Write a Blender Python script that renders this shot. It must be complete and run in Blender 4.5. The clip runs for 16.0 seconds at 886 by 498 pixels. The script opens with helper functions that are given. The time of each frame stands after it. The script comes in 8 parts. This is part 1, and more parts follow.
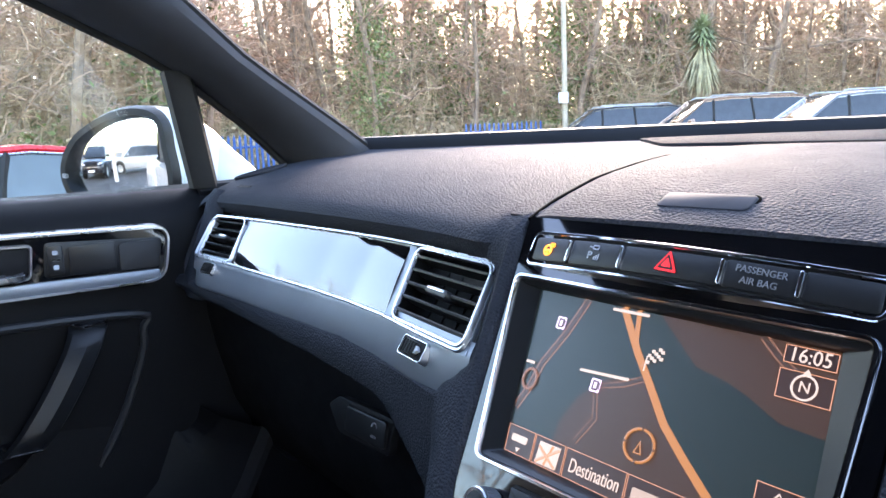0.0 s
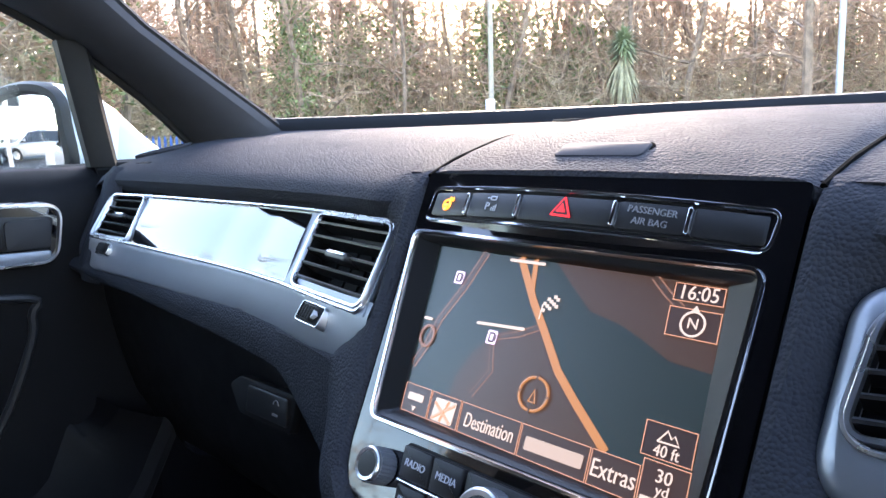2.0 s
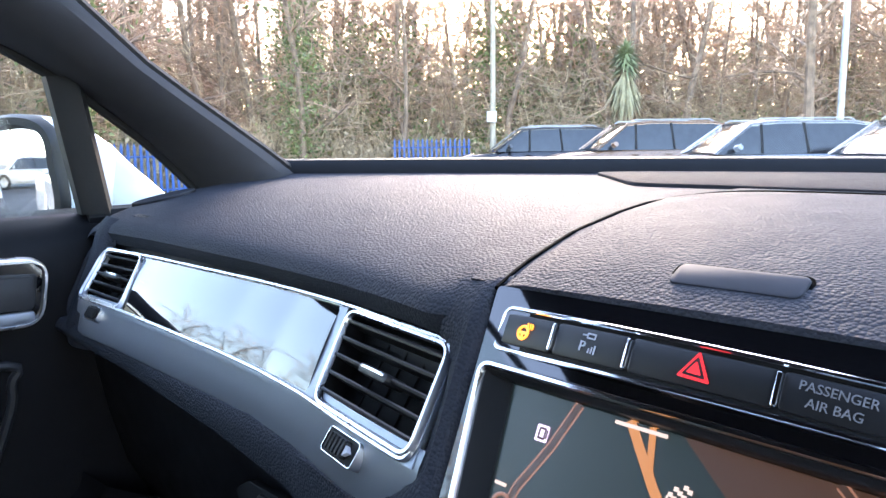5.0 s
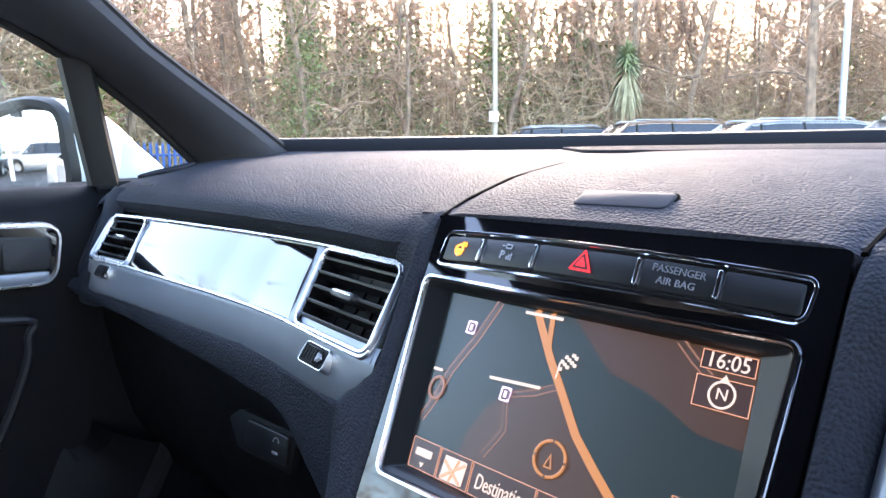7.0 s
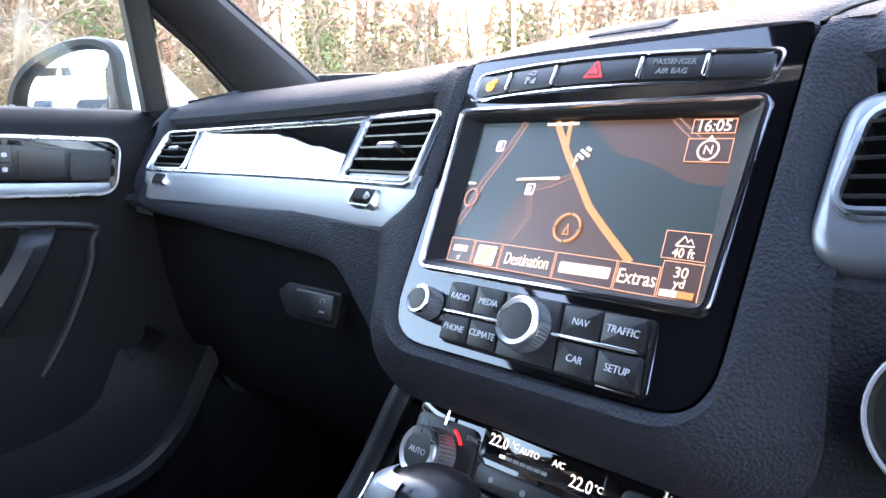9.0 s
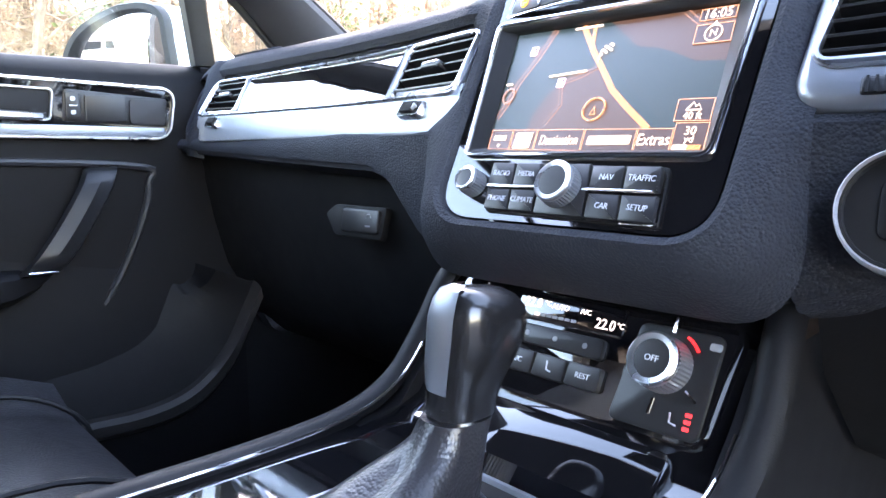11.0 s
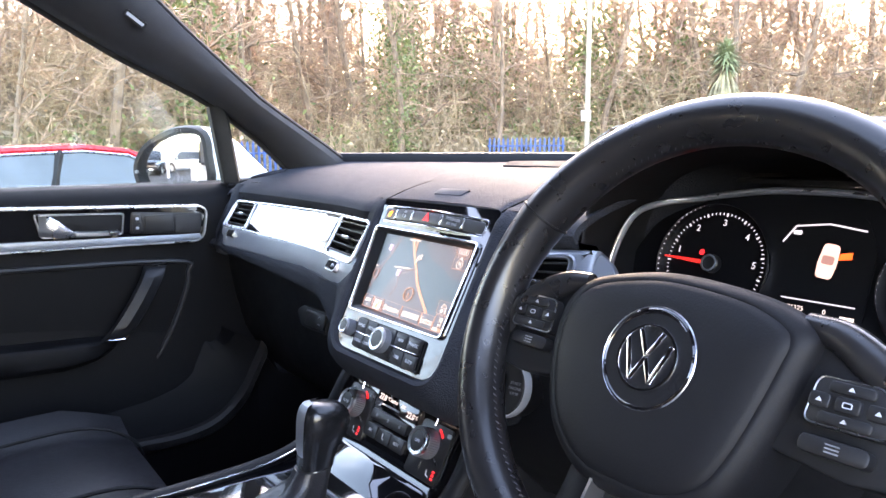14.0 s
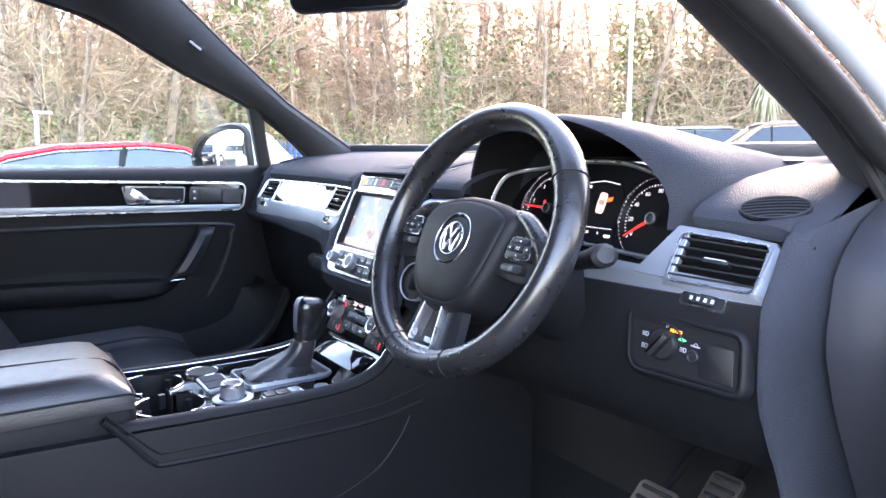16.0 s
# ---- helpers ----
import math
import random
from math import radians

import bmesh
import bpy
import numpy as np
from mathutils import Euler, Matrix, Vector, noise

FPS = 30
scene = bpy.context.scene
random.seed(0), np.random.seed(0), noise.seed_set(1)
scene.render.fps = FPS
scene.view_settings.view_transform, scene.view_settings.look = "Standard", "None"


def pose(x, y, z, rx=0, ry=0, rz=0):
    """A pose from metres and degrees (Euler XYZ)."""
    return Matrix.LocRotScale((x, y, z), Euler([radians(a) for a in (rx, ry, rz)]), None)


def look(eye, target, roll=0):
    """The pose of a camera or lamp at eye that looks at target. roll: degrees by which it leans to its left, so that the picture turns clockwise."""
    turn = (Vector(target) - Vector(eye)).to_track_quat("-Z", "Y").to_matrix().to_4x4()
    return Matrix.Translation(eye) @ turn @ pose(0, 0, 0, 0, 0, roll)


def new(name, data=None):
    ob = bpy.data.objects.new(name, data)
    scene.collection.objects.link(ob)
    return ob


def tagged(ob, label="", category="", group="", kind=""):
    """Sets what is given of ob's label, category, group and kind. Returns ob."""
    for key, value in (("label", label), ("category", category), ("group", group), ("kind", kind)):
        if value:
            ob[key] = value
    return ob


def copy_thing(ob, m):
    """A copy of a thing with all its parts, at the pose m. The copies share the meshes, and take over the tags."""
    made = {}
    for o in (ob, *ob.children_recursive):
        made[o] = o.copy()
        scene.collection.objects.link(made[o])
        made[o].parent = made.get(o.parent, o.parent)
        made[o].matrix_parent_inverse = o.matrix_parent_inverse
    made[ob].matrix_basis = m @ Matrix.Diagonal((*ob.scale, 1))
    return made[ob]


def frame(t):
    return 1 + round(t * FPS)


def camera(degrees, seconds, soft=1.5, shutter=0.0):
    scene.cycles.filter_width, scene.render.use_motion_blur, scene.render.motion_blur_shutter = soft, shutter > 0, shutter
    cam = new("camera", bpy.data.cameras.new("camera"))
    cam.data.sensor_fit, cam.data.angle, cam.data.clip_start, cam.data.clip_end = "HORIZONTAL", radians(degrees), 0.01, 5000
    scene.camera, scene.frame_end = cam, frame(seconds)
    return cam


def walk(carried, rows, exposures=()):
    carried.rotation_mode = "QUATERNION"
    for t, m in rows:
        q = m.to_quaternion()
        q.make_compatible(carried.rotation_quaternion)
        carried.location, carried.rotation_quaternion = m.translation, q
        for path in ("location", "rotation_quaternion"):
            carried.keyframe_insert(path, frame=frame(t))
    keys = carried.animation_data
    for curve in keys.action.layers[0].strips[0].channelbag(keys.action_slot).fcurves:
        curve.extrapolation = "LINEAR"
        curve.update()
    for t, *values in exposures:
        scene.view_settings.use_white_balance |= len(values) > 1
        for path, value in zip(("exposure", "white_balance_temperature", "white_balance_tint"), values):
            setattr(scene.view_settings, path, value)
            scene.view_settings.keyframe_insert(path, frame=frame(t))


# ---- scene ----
cam = camera(63.04, 16.0)
PATH = [
    (0, (0.2241, -0.3310, 1.2992), (-1.3180, 0.9025, 0.9820), -2.47),
    (0.5, (0.2297, -0.3176, 1.2896), (-1.2405, 1.0012, 0.9742), -2.24),
    (1, (0.2294, -0.3137, 1.2796), (-1.2090, 1.0398, 0.9650), -2.05),
    (1.5, (0.2293, -0.3119, 1.2676), (-1.1919, 1.0603, 0.9555), -1.78),
    (2, (0.2279, -0.3096, 1.2640), (-1.1838, 1.0733, 0.9563), -1.59),
    (2.5, (0.2195, -0.3089, 1.2781), (-1.1882, 1.0786, 0.9730), -1.53),
    (3, (0.1817, -0.2927, 1.3261), (-1.2240, 1.0979, 1.0255), -1.28),
    (3.5, (0.1444, -0.2660, 1.3343), (-1.2625, 1.1248, 1.0408), -1.05),
    (4, (0.1226, -0.2556, 1.3279), (-1.2854, 1.1357, 1.0414), -0.82),
    (4.2, (0.1166, -0.2540, 1.3200), (-1.2926, 1.1374, 1.0405), -0.67),
    (6.5, (0.1858, -0.2918, 1.3059), (-1.2263, 1.0955, 1.0206), -0.69),
    (7, (0.2088, -0.2996, 1.2831), (-1.2072, 1.0849, 1.0035), -0.53),
    (7.5, (0.2247, -0.3203, 1.2518), (-1.1967, 1.0596, 0.9771), -0.39),
    (8, (0.2379, -0.3374, 1.2336), (-1.1927, 1.0327, 0.9575), -0.46),
    (8.5, (0.2523, -0.3496, 1.2092), (-1.1891, 1.0095, 0.9354), -0.45),
    (9, (0.2644, -0.3704, 1.1781), (-1.1857, 0.9798, 0.9054), -0.50),
    (9.5, (0.2801, -0.3776, 1.1474), (-1.1784, 0.9623, 0.8693), -0.76),
    (10, (0.2926, -0.4003, 1.1186), (-1.1730, 0.9316, 0.8386), -0.83),
    (10.2, (0.2974, -0.4119, 1.1037), (-1.1701, 0.9182, 0.8249), -0.77),
    (12.3, (0.4115, -0.4796, 1.1781), (-1.0824, 0.8188, 0.8912), -0.77),
    (12.5, (0.4438, -0.4822, 1.2052), (-1.0575, 0.8083, 0.9215), -0.74),
    (13, (0.5332, -0.4785, 1.2791), (-0.9879, 0.7876, 0.9906), -0.71),
    (13.5, (0.6347, -0.4855, 1.3025), (-0.9197, 0.7396, 1.0150), -0.59),
    (14, (0.7310, -0.5165, 1.3131), (-0.8561, 0.6669, 1.0294), -0.38),
    (14.5, (0.8343, -0.5306, 1.3157), (-0.7802, 0.6155, 1.0338), -0.25),
    (15, (0.9286, -0.5474, 1.3117), (-0.7099, 0.5648, 1.0323), -0.06),
    (15.5, (1.0721, -0.6010, 1.3034), (-0.5819, 0.4890, 1.0278), 0.04),
    (16, (1.2000, -0.6455, 1.2904), (-0.4597, 0.4351, 1.0117), -0.04),
]
walk(cam, [(t, look(eye, target, roll)) for t, eye, target, roll in PATH], [(0.0, 3.8, 6500, 27), (3.0, 3.85, 6500, 27), (6.5, 3.85, 6500, 27), (8.0, 4.2, 6650, 27), (9.5, 5.08, 7050, 28), (10.0, 5.45, 7150, 29), (12.3, 4.65, 7100, 29), (13.5, 4.35, 7300, 32), (14.5, 4.35, 7300, 32), (16.0, 4.6, 6850, 32)])

# ==== world ====
SUN_YAW = 38.0    # degrees to the left of the car's nose
world = bpy.data.worlds.new("sky")
scene.world = world
world.use_nodes = True
wn = world.node_tree.nodes
sky = wn.new("ShaderNodeTexSky")
sky.sky_type = "NISHITA"
sky.sun_disc = False
sky.sun_elevation = radians(12)
sky.sun_rotation = radians(-SUN_YAW)
sky.air_density, sky.dust_density, sky.ozone_density = 1.0, 1.6, 1.0
wn["Background"].inputs["Strength"].default_value = 0.19
world.node_tree.links.new(sky.outputs[0], wn["Background"].inputs["Color"])
sun_data = bpy.data.lights.new("sun", "SUN")
sun_data.energy, sun_data.angle, sun_data.color = 0.35, radians(14), (1.0, 0.87, 0.72)
sun = new("sun", sun_data)
sun.matrix_world = look((0, 0, 30), (math.sin(radians(SUN_YAW)) * 100, -math.cos(radians(SUN_YAW)) * 100, -12.0))

# ==== mesh helpers ====
ORIGIN = {}


def thing(name, at, label, category, group="", kind=""):
    ob = new(name)
    ob.empty_display_size = 0.05
    ob.location = at
    ORIGIN[ob.name] = Vector(at)
    return tagged(ob, label, category, group, kind)


def root_of(ob):
    while ob.parent:
        ob = ob.parent
    return ob


def part(name, bm, material, parent=None, label="", smooth=True, sharp=38):
    me = bpy.data.meshes.new(name)
    if parent:
        shift = ORIGIN.get(root_of(parent).name, Vector())
        bmesh.ops.translate(bm, verts=bm.verts, vec=-shift)
    bmesh.ops.recalc_face_normals(bm, faces=bm.faces)
    for f in bm.faces:
        f.smooth = smooth
    if smooth:
        lim = radians(sharp)
        for e in bm.edges:
            if len(e.link_faces) == 2 and e.calc_face_angle(0) > lim:
                e.smooth = False
    bm.to_mesh(me)
    bm.free()
    for m in material if isinstance(material, (list, tuple)) else [material]:
        me.materials.append(m)
    ob = new(name, me)
    if parent:
        ob.parent = parent
    if label:
        tagged(ob, label)
    return ob


def setting(name, bm, material, label, category, smooth=True):
    return tagged(part(name, bm, material, None, "", smooth), label, category, "", "structure")


def frame_of(o, right, up):
    """A plane's matrix: local x to the right, y up in the plane, z out of it."""
    r = Vector(right).normalized()
    n = r.cross(Vector(up)).normalized()
    u = n.cross(r)
    m = Matrix((r, u, n)).transposed().to_4x4()
    m.translation = o
    return m


def rrect(w, h, r=0.0, n=5, cx=0.0, cy=0.0, w2=None):
    """A rounded rectangle, counterclockwise; w2: the width of its upper side."""
    w2 = w if w2 is None else w2
    pts = []
    for sx, sy, a0 in ((1, -1, -90), (1, 1, 0), (-1, 1, 90), (-1, -1, 180)):
        hw = (w2 if sy > 0 else w) / 2
        for i in range(n + 1 if r > 0 else 1):
            a = radians(a0 + 90 * i / n)
            pts.append((cx + sx * (hw - r) + r * math.cos(a), cy + sy * (h / 2 - r) + r * math.sin(a)))
    return pts


def round_poly(corners, r, n=5):
    """A polygon with rounded corners; r a number or one for each corner."""
    out = []
    k = len(corners)
    for i in range(k):
        p, a, b = (Vector(corners[j % k]) for j in (i, i - 1, i + 1))
        ri = r[i] if isinstance(r, (list, tuple)) else r
        u, v = (a - p).normalized(), (b - p).normalized()
        d = min(ri, (a - p).length * 0.45, (b - p).length * 0.45)
        s, e = p + u * d, p + v * d
        for j in range(n + 1):
            t = j / n
            q = (1 - t) ** 2 * s + 2 * t * (1 - t) * p + t * t * e
            out.append((q.x, q.y))
    return out


def inset(pts, d):
    """The closed outline moved inwards by d."""
    k, out = len(pts), []
    area = sum(pts[i - 1][0] * pts[i][1] - pts[i][0] * pts[i - 1][1] for i in range(k))
    s = 1 if area > 0 else -1
    for i in range(k):
        p = Vector(pts[i])
        a, b = Vector(pts[i - 1]), Vector(pts[(i + 1) % k])
        u, v = (p - a), (b - p)
        u = u.normalized() if u.length > 1e-7 else v.normalized()
        v = v.normalized() if v.length > 1e-7 else u
        n = Vector((-u.y - v.y, u.x + v.x)) * s
        n = n.normalized() if n.length > 1e-6 else Vector((-u.y, u.x)) * s
        c = max(0.5, n.dot(Vector((-u.y, u.x)) * s))
        q = p + n * d / c
        out.append((q.x, q.y))
    return out


def loops(rings, cap0=True, cap1=True, closed=True, bm=None):
    """A skin over rings of equally many 3D points."""
    bm = bm or bmesh.new()
    vs = [[bm.verts.new(p) for p in ring] for ring in rings]
    k = len(vs[0])
    for a, b in zip(vs, vs[1:]):
        for i in range(k if closed else k - 1):
            j = (i + 1) % k
            try:
                bm.faces.new((a[i], a[j], b[j], b[i]))
            except ValueError:
                pass
    if cap0 and closed:
        bm.faces.new(vs[0][::-1])
    if cap1 and closed:
        bm.faces.new(vs[-1])
    return bm


def slab(pts, z0, z1, m=None, bevel=0.0, bm=None):
    """An outline extruded from z0 to z1, with a rounded upper edge."""
    rings = [[(x, y, z0) for x, y in pts]]
    if bevel:
        rings.append([(x, y, z1 - bevel) for x, y in pts])
        rings.append([(x, y, z1 - bevel * 0.3) for x, y in inset(pts, bevel * 0.3)])
        rings.append([(x, y, z1) for x, y in inset(pts, bevel)])
    else:
        rings.append([(x, y, z1) for x, y in pts])
    if m is not None:
        rings = [[m @ Vector(p) for p in ring] for ring in rings]
    return loops(rings, bm=bm)


def rim(pts, w, z0, z1, m=None, bm=None):
    """A raised band of width w along a closed outline, rounded on top."""
    a, b, c, d = pts, inset(pts, w * 0.25), inset(pts, w * 0.75), inset(pts, w)
    rings = [[(x, y, z0) for x, y in a], [(x, y, z0 + (z1 - z0) * 0.7) for x, y in a], [(x, y, z1) for x, y in b],
             [(x, y, z1) for x, y in c], [(x, y, z0 + (z1 - z0) * 0.7) for x, y in d], [(x, y, z0) for x, y in d]]
    if m is not None:
        rings = [[m @ Vector(p) for p in ring] for ring in rings]
    rings.append(rings[0])
    bm = loops(rings, False, False, bm=bm)
    bmesh.ops.remove_doubles(bm, verts=bm.verts, dist=1e-6)
    return bm


def box(x0, x1, y0, y1, z0, z1, m=None, bevel=0.0, bm=None):
    return slab([(x0, y0), (x1, y0), (x1, y1), (x0, y1)] if not bevel else rrect(x1 - x0, y1 - y0, bevel, 3, (x0 + x1) / 2, (y0 + y1) / 2), z0, z1, m, bevel, bm)


def spline(pts, n=8, closed=False):
    """A smooth curve through the points (Catmull-Rom)."""
    pts = [Vector(p) for p in pts]
    k, out = len(pts), []
    for i in range(k if closed else k - 1):
        if closed:
            p0, p1, p2, p3 = pts[i - 1], pts[i], pts[(i + 1) % k], pts[(i + 2) % k]
        else:
            p1, p2 = pts[i], pts[i + 1]
            p0 = pts[i - 1] if i else p1 * 2 - p2
            p3 = pts[i + 2] if i + 2 < k else p2 * 2 - p1
        for j in range(n):
            t = j / n
            out.append(0.5 * (2 * p1 + (p2 - p0) * t + (2 * p0 - 5 * p1 + 4 * p2 - p3) * t * t + (3 * p1 - p0 - 3 * p2 + p3) * t ** 3))
    if not closed:
        out.append(pts[-1])
    return out


def tube(path, r, n=8, closed=False, flat=1.0, bm=None):
    """A pipe along 3D points; r a number or one for each point."""
    path = [Vector(p) for p in path]
    k, rings, up = len(path), [], None
    for i, p in enumerate(path):
        a = path[i - 1] if (i or closed) else p
        b = path[(i + 1) % k] if (i + 1 < k or closed) else p
        d = (b - a).normalized()
        if up is None:
            up = Vector((0, 0, 1)) if abs(d.z) < 0.9 else Vector((0, 1, 0))
        side = d.cross(up)
        side = side.normalized() if side.length > 1e-6 else Vector((1, 0, 0))
        up = side.cross(d).normalized()
        ri = r[i] if isinstance(r, (list, tuple)) else r
        rings.append([p + side * math.cos(2 * math.pi * j / n) * ri + up * math.sin(2 * math.pi * j / n) * ri * flat for j in range(n)])
    if closed:
        rings.append(rings[0])
        bm = loops(rings, False, False, bm=bm)
        bmesh.ops.remove_doubles(bm, verts=bm.verts, dist=1e-6)
        return bm
    return loops(rings, bm=bm)


def lathe(profile, m=None, n=28, bm=None):
    """A turned form from (radius, height) pairs."""
    m = m if m is not None else Matrix()
    rings = [[m @ Vector((r * math.cos(2 * math.pi * j / n), r * math.sin(2 * math.pi * j / n), z)) for j in range(n)] for r, z in profile]
    return loops(rings, profile[0][0] < 0.003, profile[-1][0] < 0.003, bm=bm)


def sheet(rows, off=None, bm=None):
    """A surface over rows of 3D points, given thickness towards off."""
    if off is None:
        return loops(rows, False, False, False, bm)
    off = Vector(off)
    n = len(rows[0])
    rings = [[Vector(p) for p in row] + [Vector(p) + off for p in row[::-1]] for row in rows]
    return loops(rings, True, True, True, bm)


def interp(x, pairs):
    return float(np.interp(x, [p[0] for p in pairs], [p[1] for p in pairs]))


def lettering(text, size, m, material, parent, name="lettering", depth=0.0003, wide=1.0):
    """Raised letters, centred on the plane m."""
    cu = bpy.data.curves.new(name, "FONT")
    cu.body, cu.size, cu.extrude = text, size, depth
    cu.align_x, cu.align_y, cu.resolution_u = "CENTER", "CENTER", 3
    tmp = bpy.data.objects.new(name, cu)
    me = bpy.data.meshes.new_from_object(tmp)
    bm = bmesh.new()
    bm.from_mesh(me)
    bpy.data.objects.remove(tmp)
    bpy.data.curves.remove(cu)
    bpy.data.meshes.remove(me)
    bm.transform(m @ Matrix.Diagonal((wide, 1, 1, 1)))
    return part(name, bm, material, parent, "", False)


def at(m, x, y, z=0.0, turn=0.0):
    return m @ pose(x, y, z, 0, 0, turn)

# ==== materials ====
def mat(name, color, rough=0.5, metal=0.0, var=0.15, scale=6.0, bump=0.0, bscale=200.0, grain="noise", coat=0.0, spec=0.5, dist=0.001, rvar=0.08):
    """A painted, moulded or natural surface: broad and fine variation of its colour, uneven gloss and a relief."""
    m = bpy.data.materials.new(name)
    m.use_nodes = True
    nt = m.node_tree
    nd, ln = nt.nodes, nt.links
    b = nd["Principled BSDF"]
    co = nd.new("ShaderNodeTexCoord")
    big = nd.new("ShaderNodeTexNoise")
    big.inputs["Scale"].default_value, big.inputs["Detail"].default_value = scale, 5
    ln.new(co.outputs["Object"], big.inputs["Vector"])
    ramp = nd.new("ShaderNodeMapRange")
    ramp.inputs["From Min"].default_value, ramp.inputs["From Max"].default_value = 0.3, 0.7
    ramp.inputs["To Min"].default_value, ramp.inputs["To Max"].default_value = 1 - var, 1 + var
    ln.new(big.outputs["Fac"], ramp.inputs["Value"])
    mul = nd.new("ShaderNodeVectorMath")
    mul.operation = "SCALE"
    mul.inputs[0].default_value = color[:3]
    ln.new(ramp.outputs[0], mul.inputs["Scale"])
    ln.new(mul.outputs[0], b.inputs["Base Color"])
    r2 = nd.new("ShaderNodeMapRange")
    r2.inputs["To Min"].default_value, r2.inputs["To Max"].default_value = max(0.02, rough - rvar), min(1, rough + rvar)
    fine = nd.new("ShaderNodeTexNoise")
    fine.inputs["Scale"].default_value, fine.inputs["Detail"].default_value = scale * 7, 3
    ln.new(co.outputs["Object"], fine.inputs["Vector"])
    ln.new(fine.outputs["Fac"], r2.inputs["Value"])
    ln.new(r2.outputs[0], b.inputs["Roughness"])
    b.inputs["Metallic"].default_value = metal
    b.inputs["Specular IOR Level"].default_value = spec
    b.inputs["Coat Weight"].default_value = coat
    b.inputs["Coat Roughness"].default_value = 0.03
    if bump:
        if grain == "voronoi":
            g = nd.new("ShaderNodeTexVoronoi")
            g.feature = "F1"
            out = g.outputs["Distance"]
        else:
            g = nd.new("ShaderNodeTexNoise")
            g.inputs["Detail"].default_value = 3
            out = g.outputs["Fac"]
        g.inputs["Scale"].default_value = bscale
        ln.new(co.outputs["Object"], g.inputs["Vector"])
        bp = nd.new("ShaderNodeBump")
        bp.inputs["Strength"].default_value, bp.inputs["Distance"].default_value = bump, dist
        bp.invert = grain == "voronoi"
        ln.new(out, bp.inputs["Height"])
        ln.new(bp.outputs[0], b.inputs["Normal"])
    return m


LAMP = 0.16  # level of all small lights against the daylight


def glow(name, color, strength):
    m = bpy.data.materials.new(name)
    m.use_nodes = True
    b = m.node_tree.nodes["Principled BSDF"]
    b.inputs["Base Color"].default_value = (*[c * 0.3 for c in color], 1)
    b.inputs["Emission Color"].default_value = (*color, 1)
    b.inputs["Emission Strength"].default_value = strength * LAMP
    b.inputs["Roughness"].default_value = 0.4
    return m


def pane_glass(name, tint=(0.9, 0.95, 0.93), gloss=0.05):
    """Thin clear glass: nearly all light passes, a little is mirrored."""
    m = bpy.data.materials.new(name)
    m.use_nodes = True
    nd, ln = m.node_tree.nodes, m.node_tree.links
    tr, gl, mix = (nd.new("ShaderNode" + k) for k in ("BsdfTransparent", "BsdfGlossy", "MixShader"))
    tr.inputs["Color"].default_value = (*tint, 1)
    gl.inputs["Roughness"].default_value = 0.01
    mix.inputs[0].default_value = gloss
    ln.new(tr.outputs[0], mix.inputs[1])
    ln.new(gl.outputs[0], mix.inputs[2])
    ln.new(mix.outputs[0], nd["Material Output"].inputs["Surface"])
    return m


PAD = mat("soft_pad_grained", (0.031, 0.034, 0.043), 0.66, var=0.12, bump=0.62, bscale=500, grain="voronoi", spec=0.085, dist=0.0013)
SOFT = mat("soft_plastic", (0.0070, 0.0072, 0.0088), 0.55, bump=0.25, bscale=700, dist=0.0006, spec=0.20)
HARD = mat("hard_plastic", (0.009, 0.0093, 0.011), 0.46, bump=0.15, bscale=500, dist=0.0006, spec=0.35)
# Soft plastic for the passenger door, its colour darkened for the shade there
SHADED_SOFT = mat("soft_plastic_shaded", (0.0048, 0.0048, 0.0058), 0.58, bump=0.25, bscale=700, dist=0.0006, spec=0.13)
DARK = mat("matt_black_plastic", (0.006, 0.006, 0.007), 0.6, bump=0.1, bscale=600, dist=0.0005, spec=0.25)
BUTTON = mat("rubbery_button", (0.009, 0.009, 0.0105), 0.42, bump=0.05, bscale=900, dist=0.0004)
TRIM = mat("lining_grey", (0.036, 0.036, 0.041), 0.85, bump=0.5, bscale=900, dist=0.0006, var=0.1)
SILVER = mat("satin_silver_trim", (0.27, 0.29, 0.325), 0.40, 0.75, var=0.05, scale=3, bump=0.03, bscale=900)
CHROME = mat("chrome", (0.82, 0.83, 0.85), 0.09, 1.0, var=0.03, rvar=0.03)
PIANO = mat("piano_black", (0.004, 0.004, 0.005), 0.04, var=0.2, coat=1.0, rvar=0.02, spec=0.5)
LEATHER = mat("smooth_leather", (0.016, 0.016, 0.019), 0.34, var=0.2, scale=12, bump=0.4, bscale=420, grain="voronoi", dist=0.0008)
RIMLEATHER = mat("polished_leather", (0.013, 0.0125, 0.014), 0.29, var=0.3, scale=11, rvar=0.07, coat=0.15, bump=0.05, bscale=420, grain="voronoi", dist=0.0005)
CARPET = mat("carpet", (0.007, 0.007, 0.008), 0.95, bump=0.8, bscale=900, dist=0.003)
RUBBER = mat("rubber", (0.012, 0.012, 0.012), 0.7, bump=0.2, bscale=200)
STITCH = mat("stitching_thread", (0.07, 0.07, 0.08), 0.7)
BRIGHT = mat("bright_satin_metal", (0.66, 0.67, 0.70), 0.28, 1.0, var=0.05, scale=4)
MIRROR = mat("mirror_glass", (0.72, 0.74, 0.75), 0.02, 1.0, var=0.01, rvar=0.01)
WHITE = mat("white_body_paint", (0.78, 0.81, 0.84), 0.3, var=0.02, coat=0.8)
GLASS = pane_glass("window_glass")
PRINT = mat("white_print", (0.45, 0.46, 0.50), 0.5)
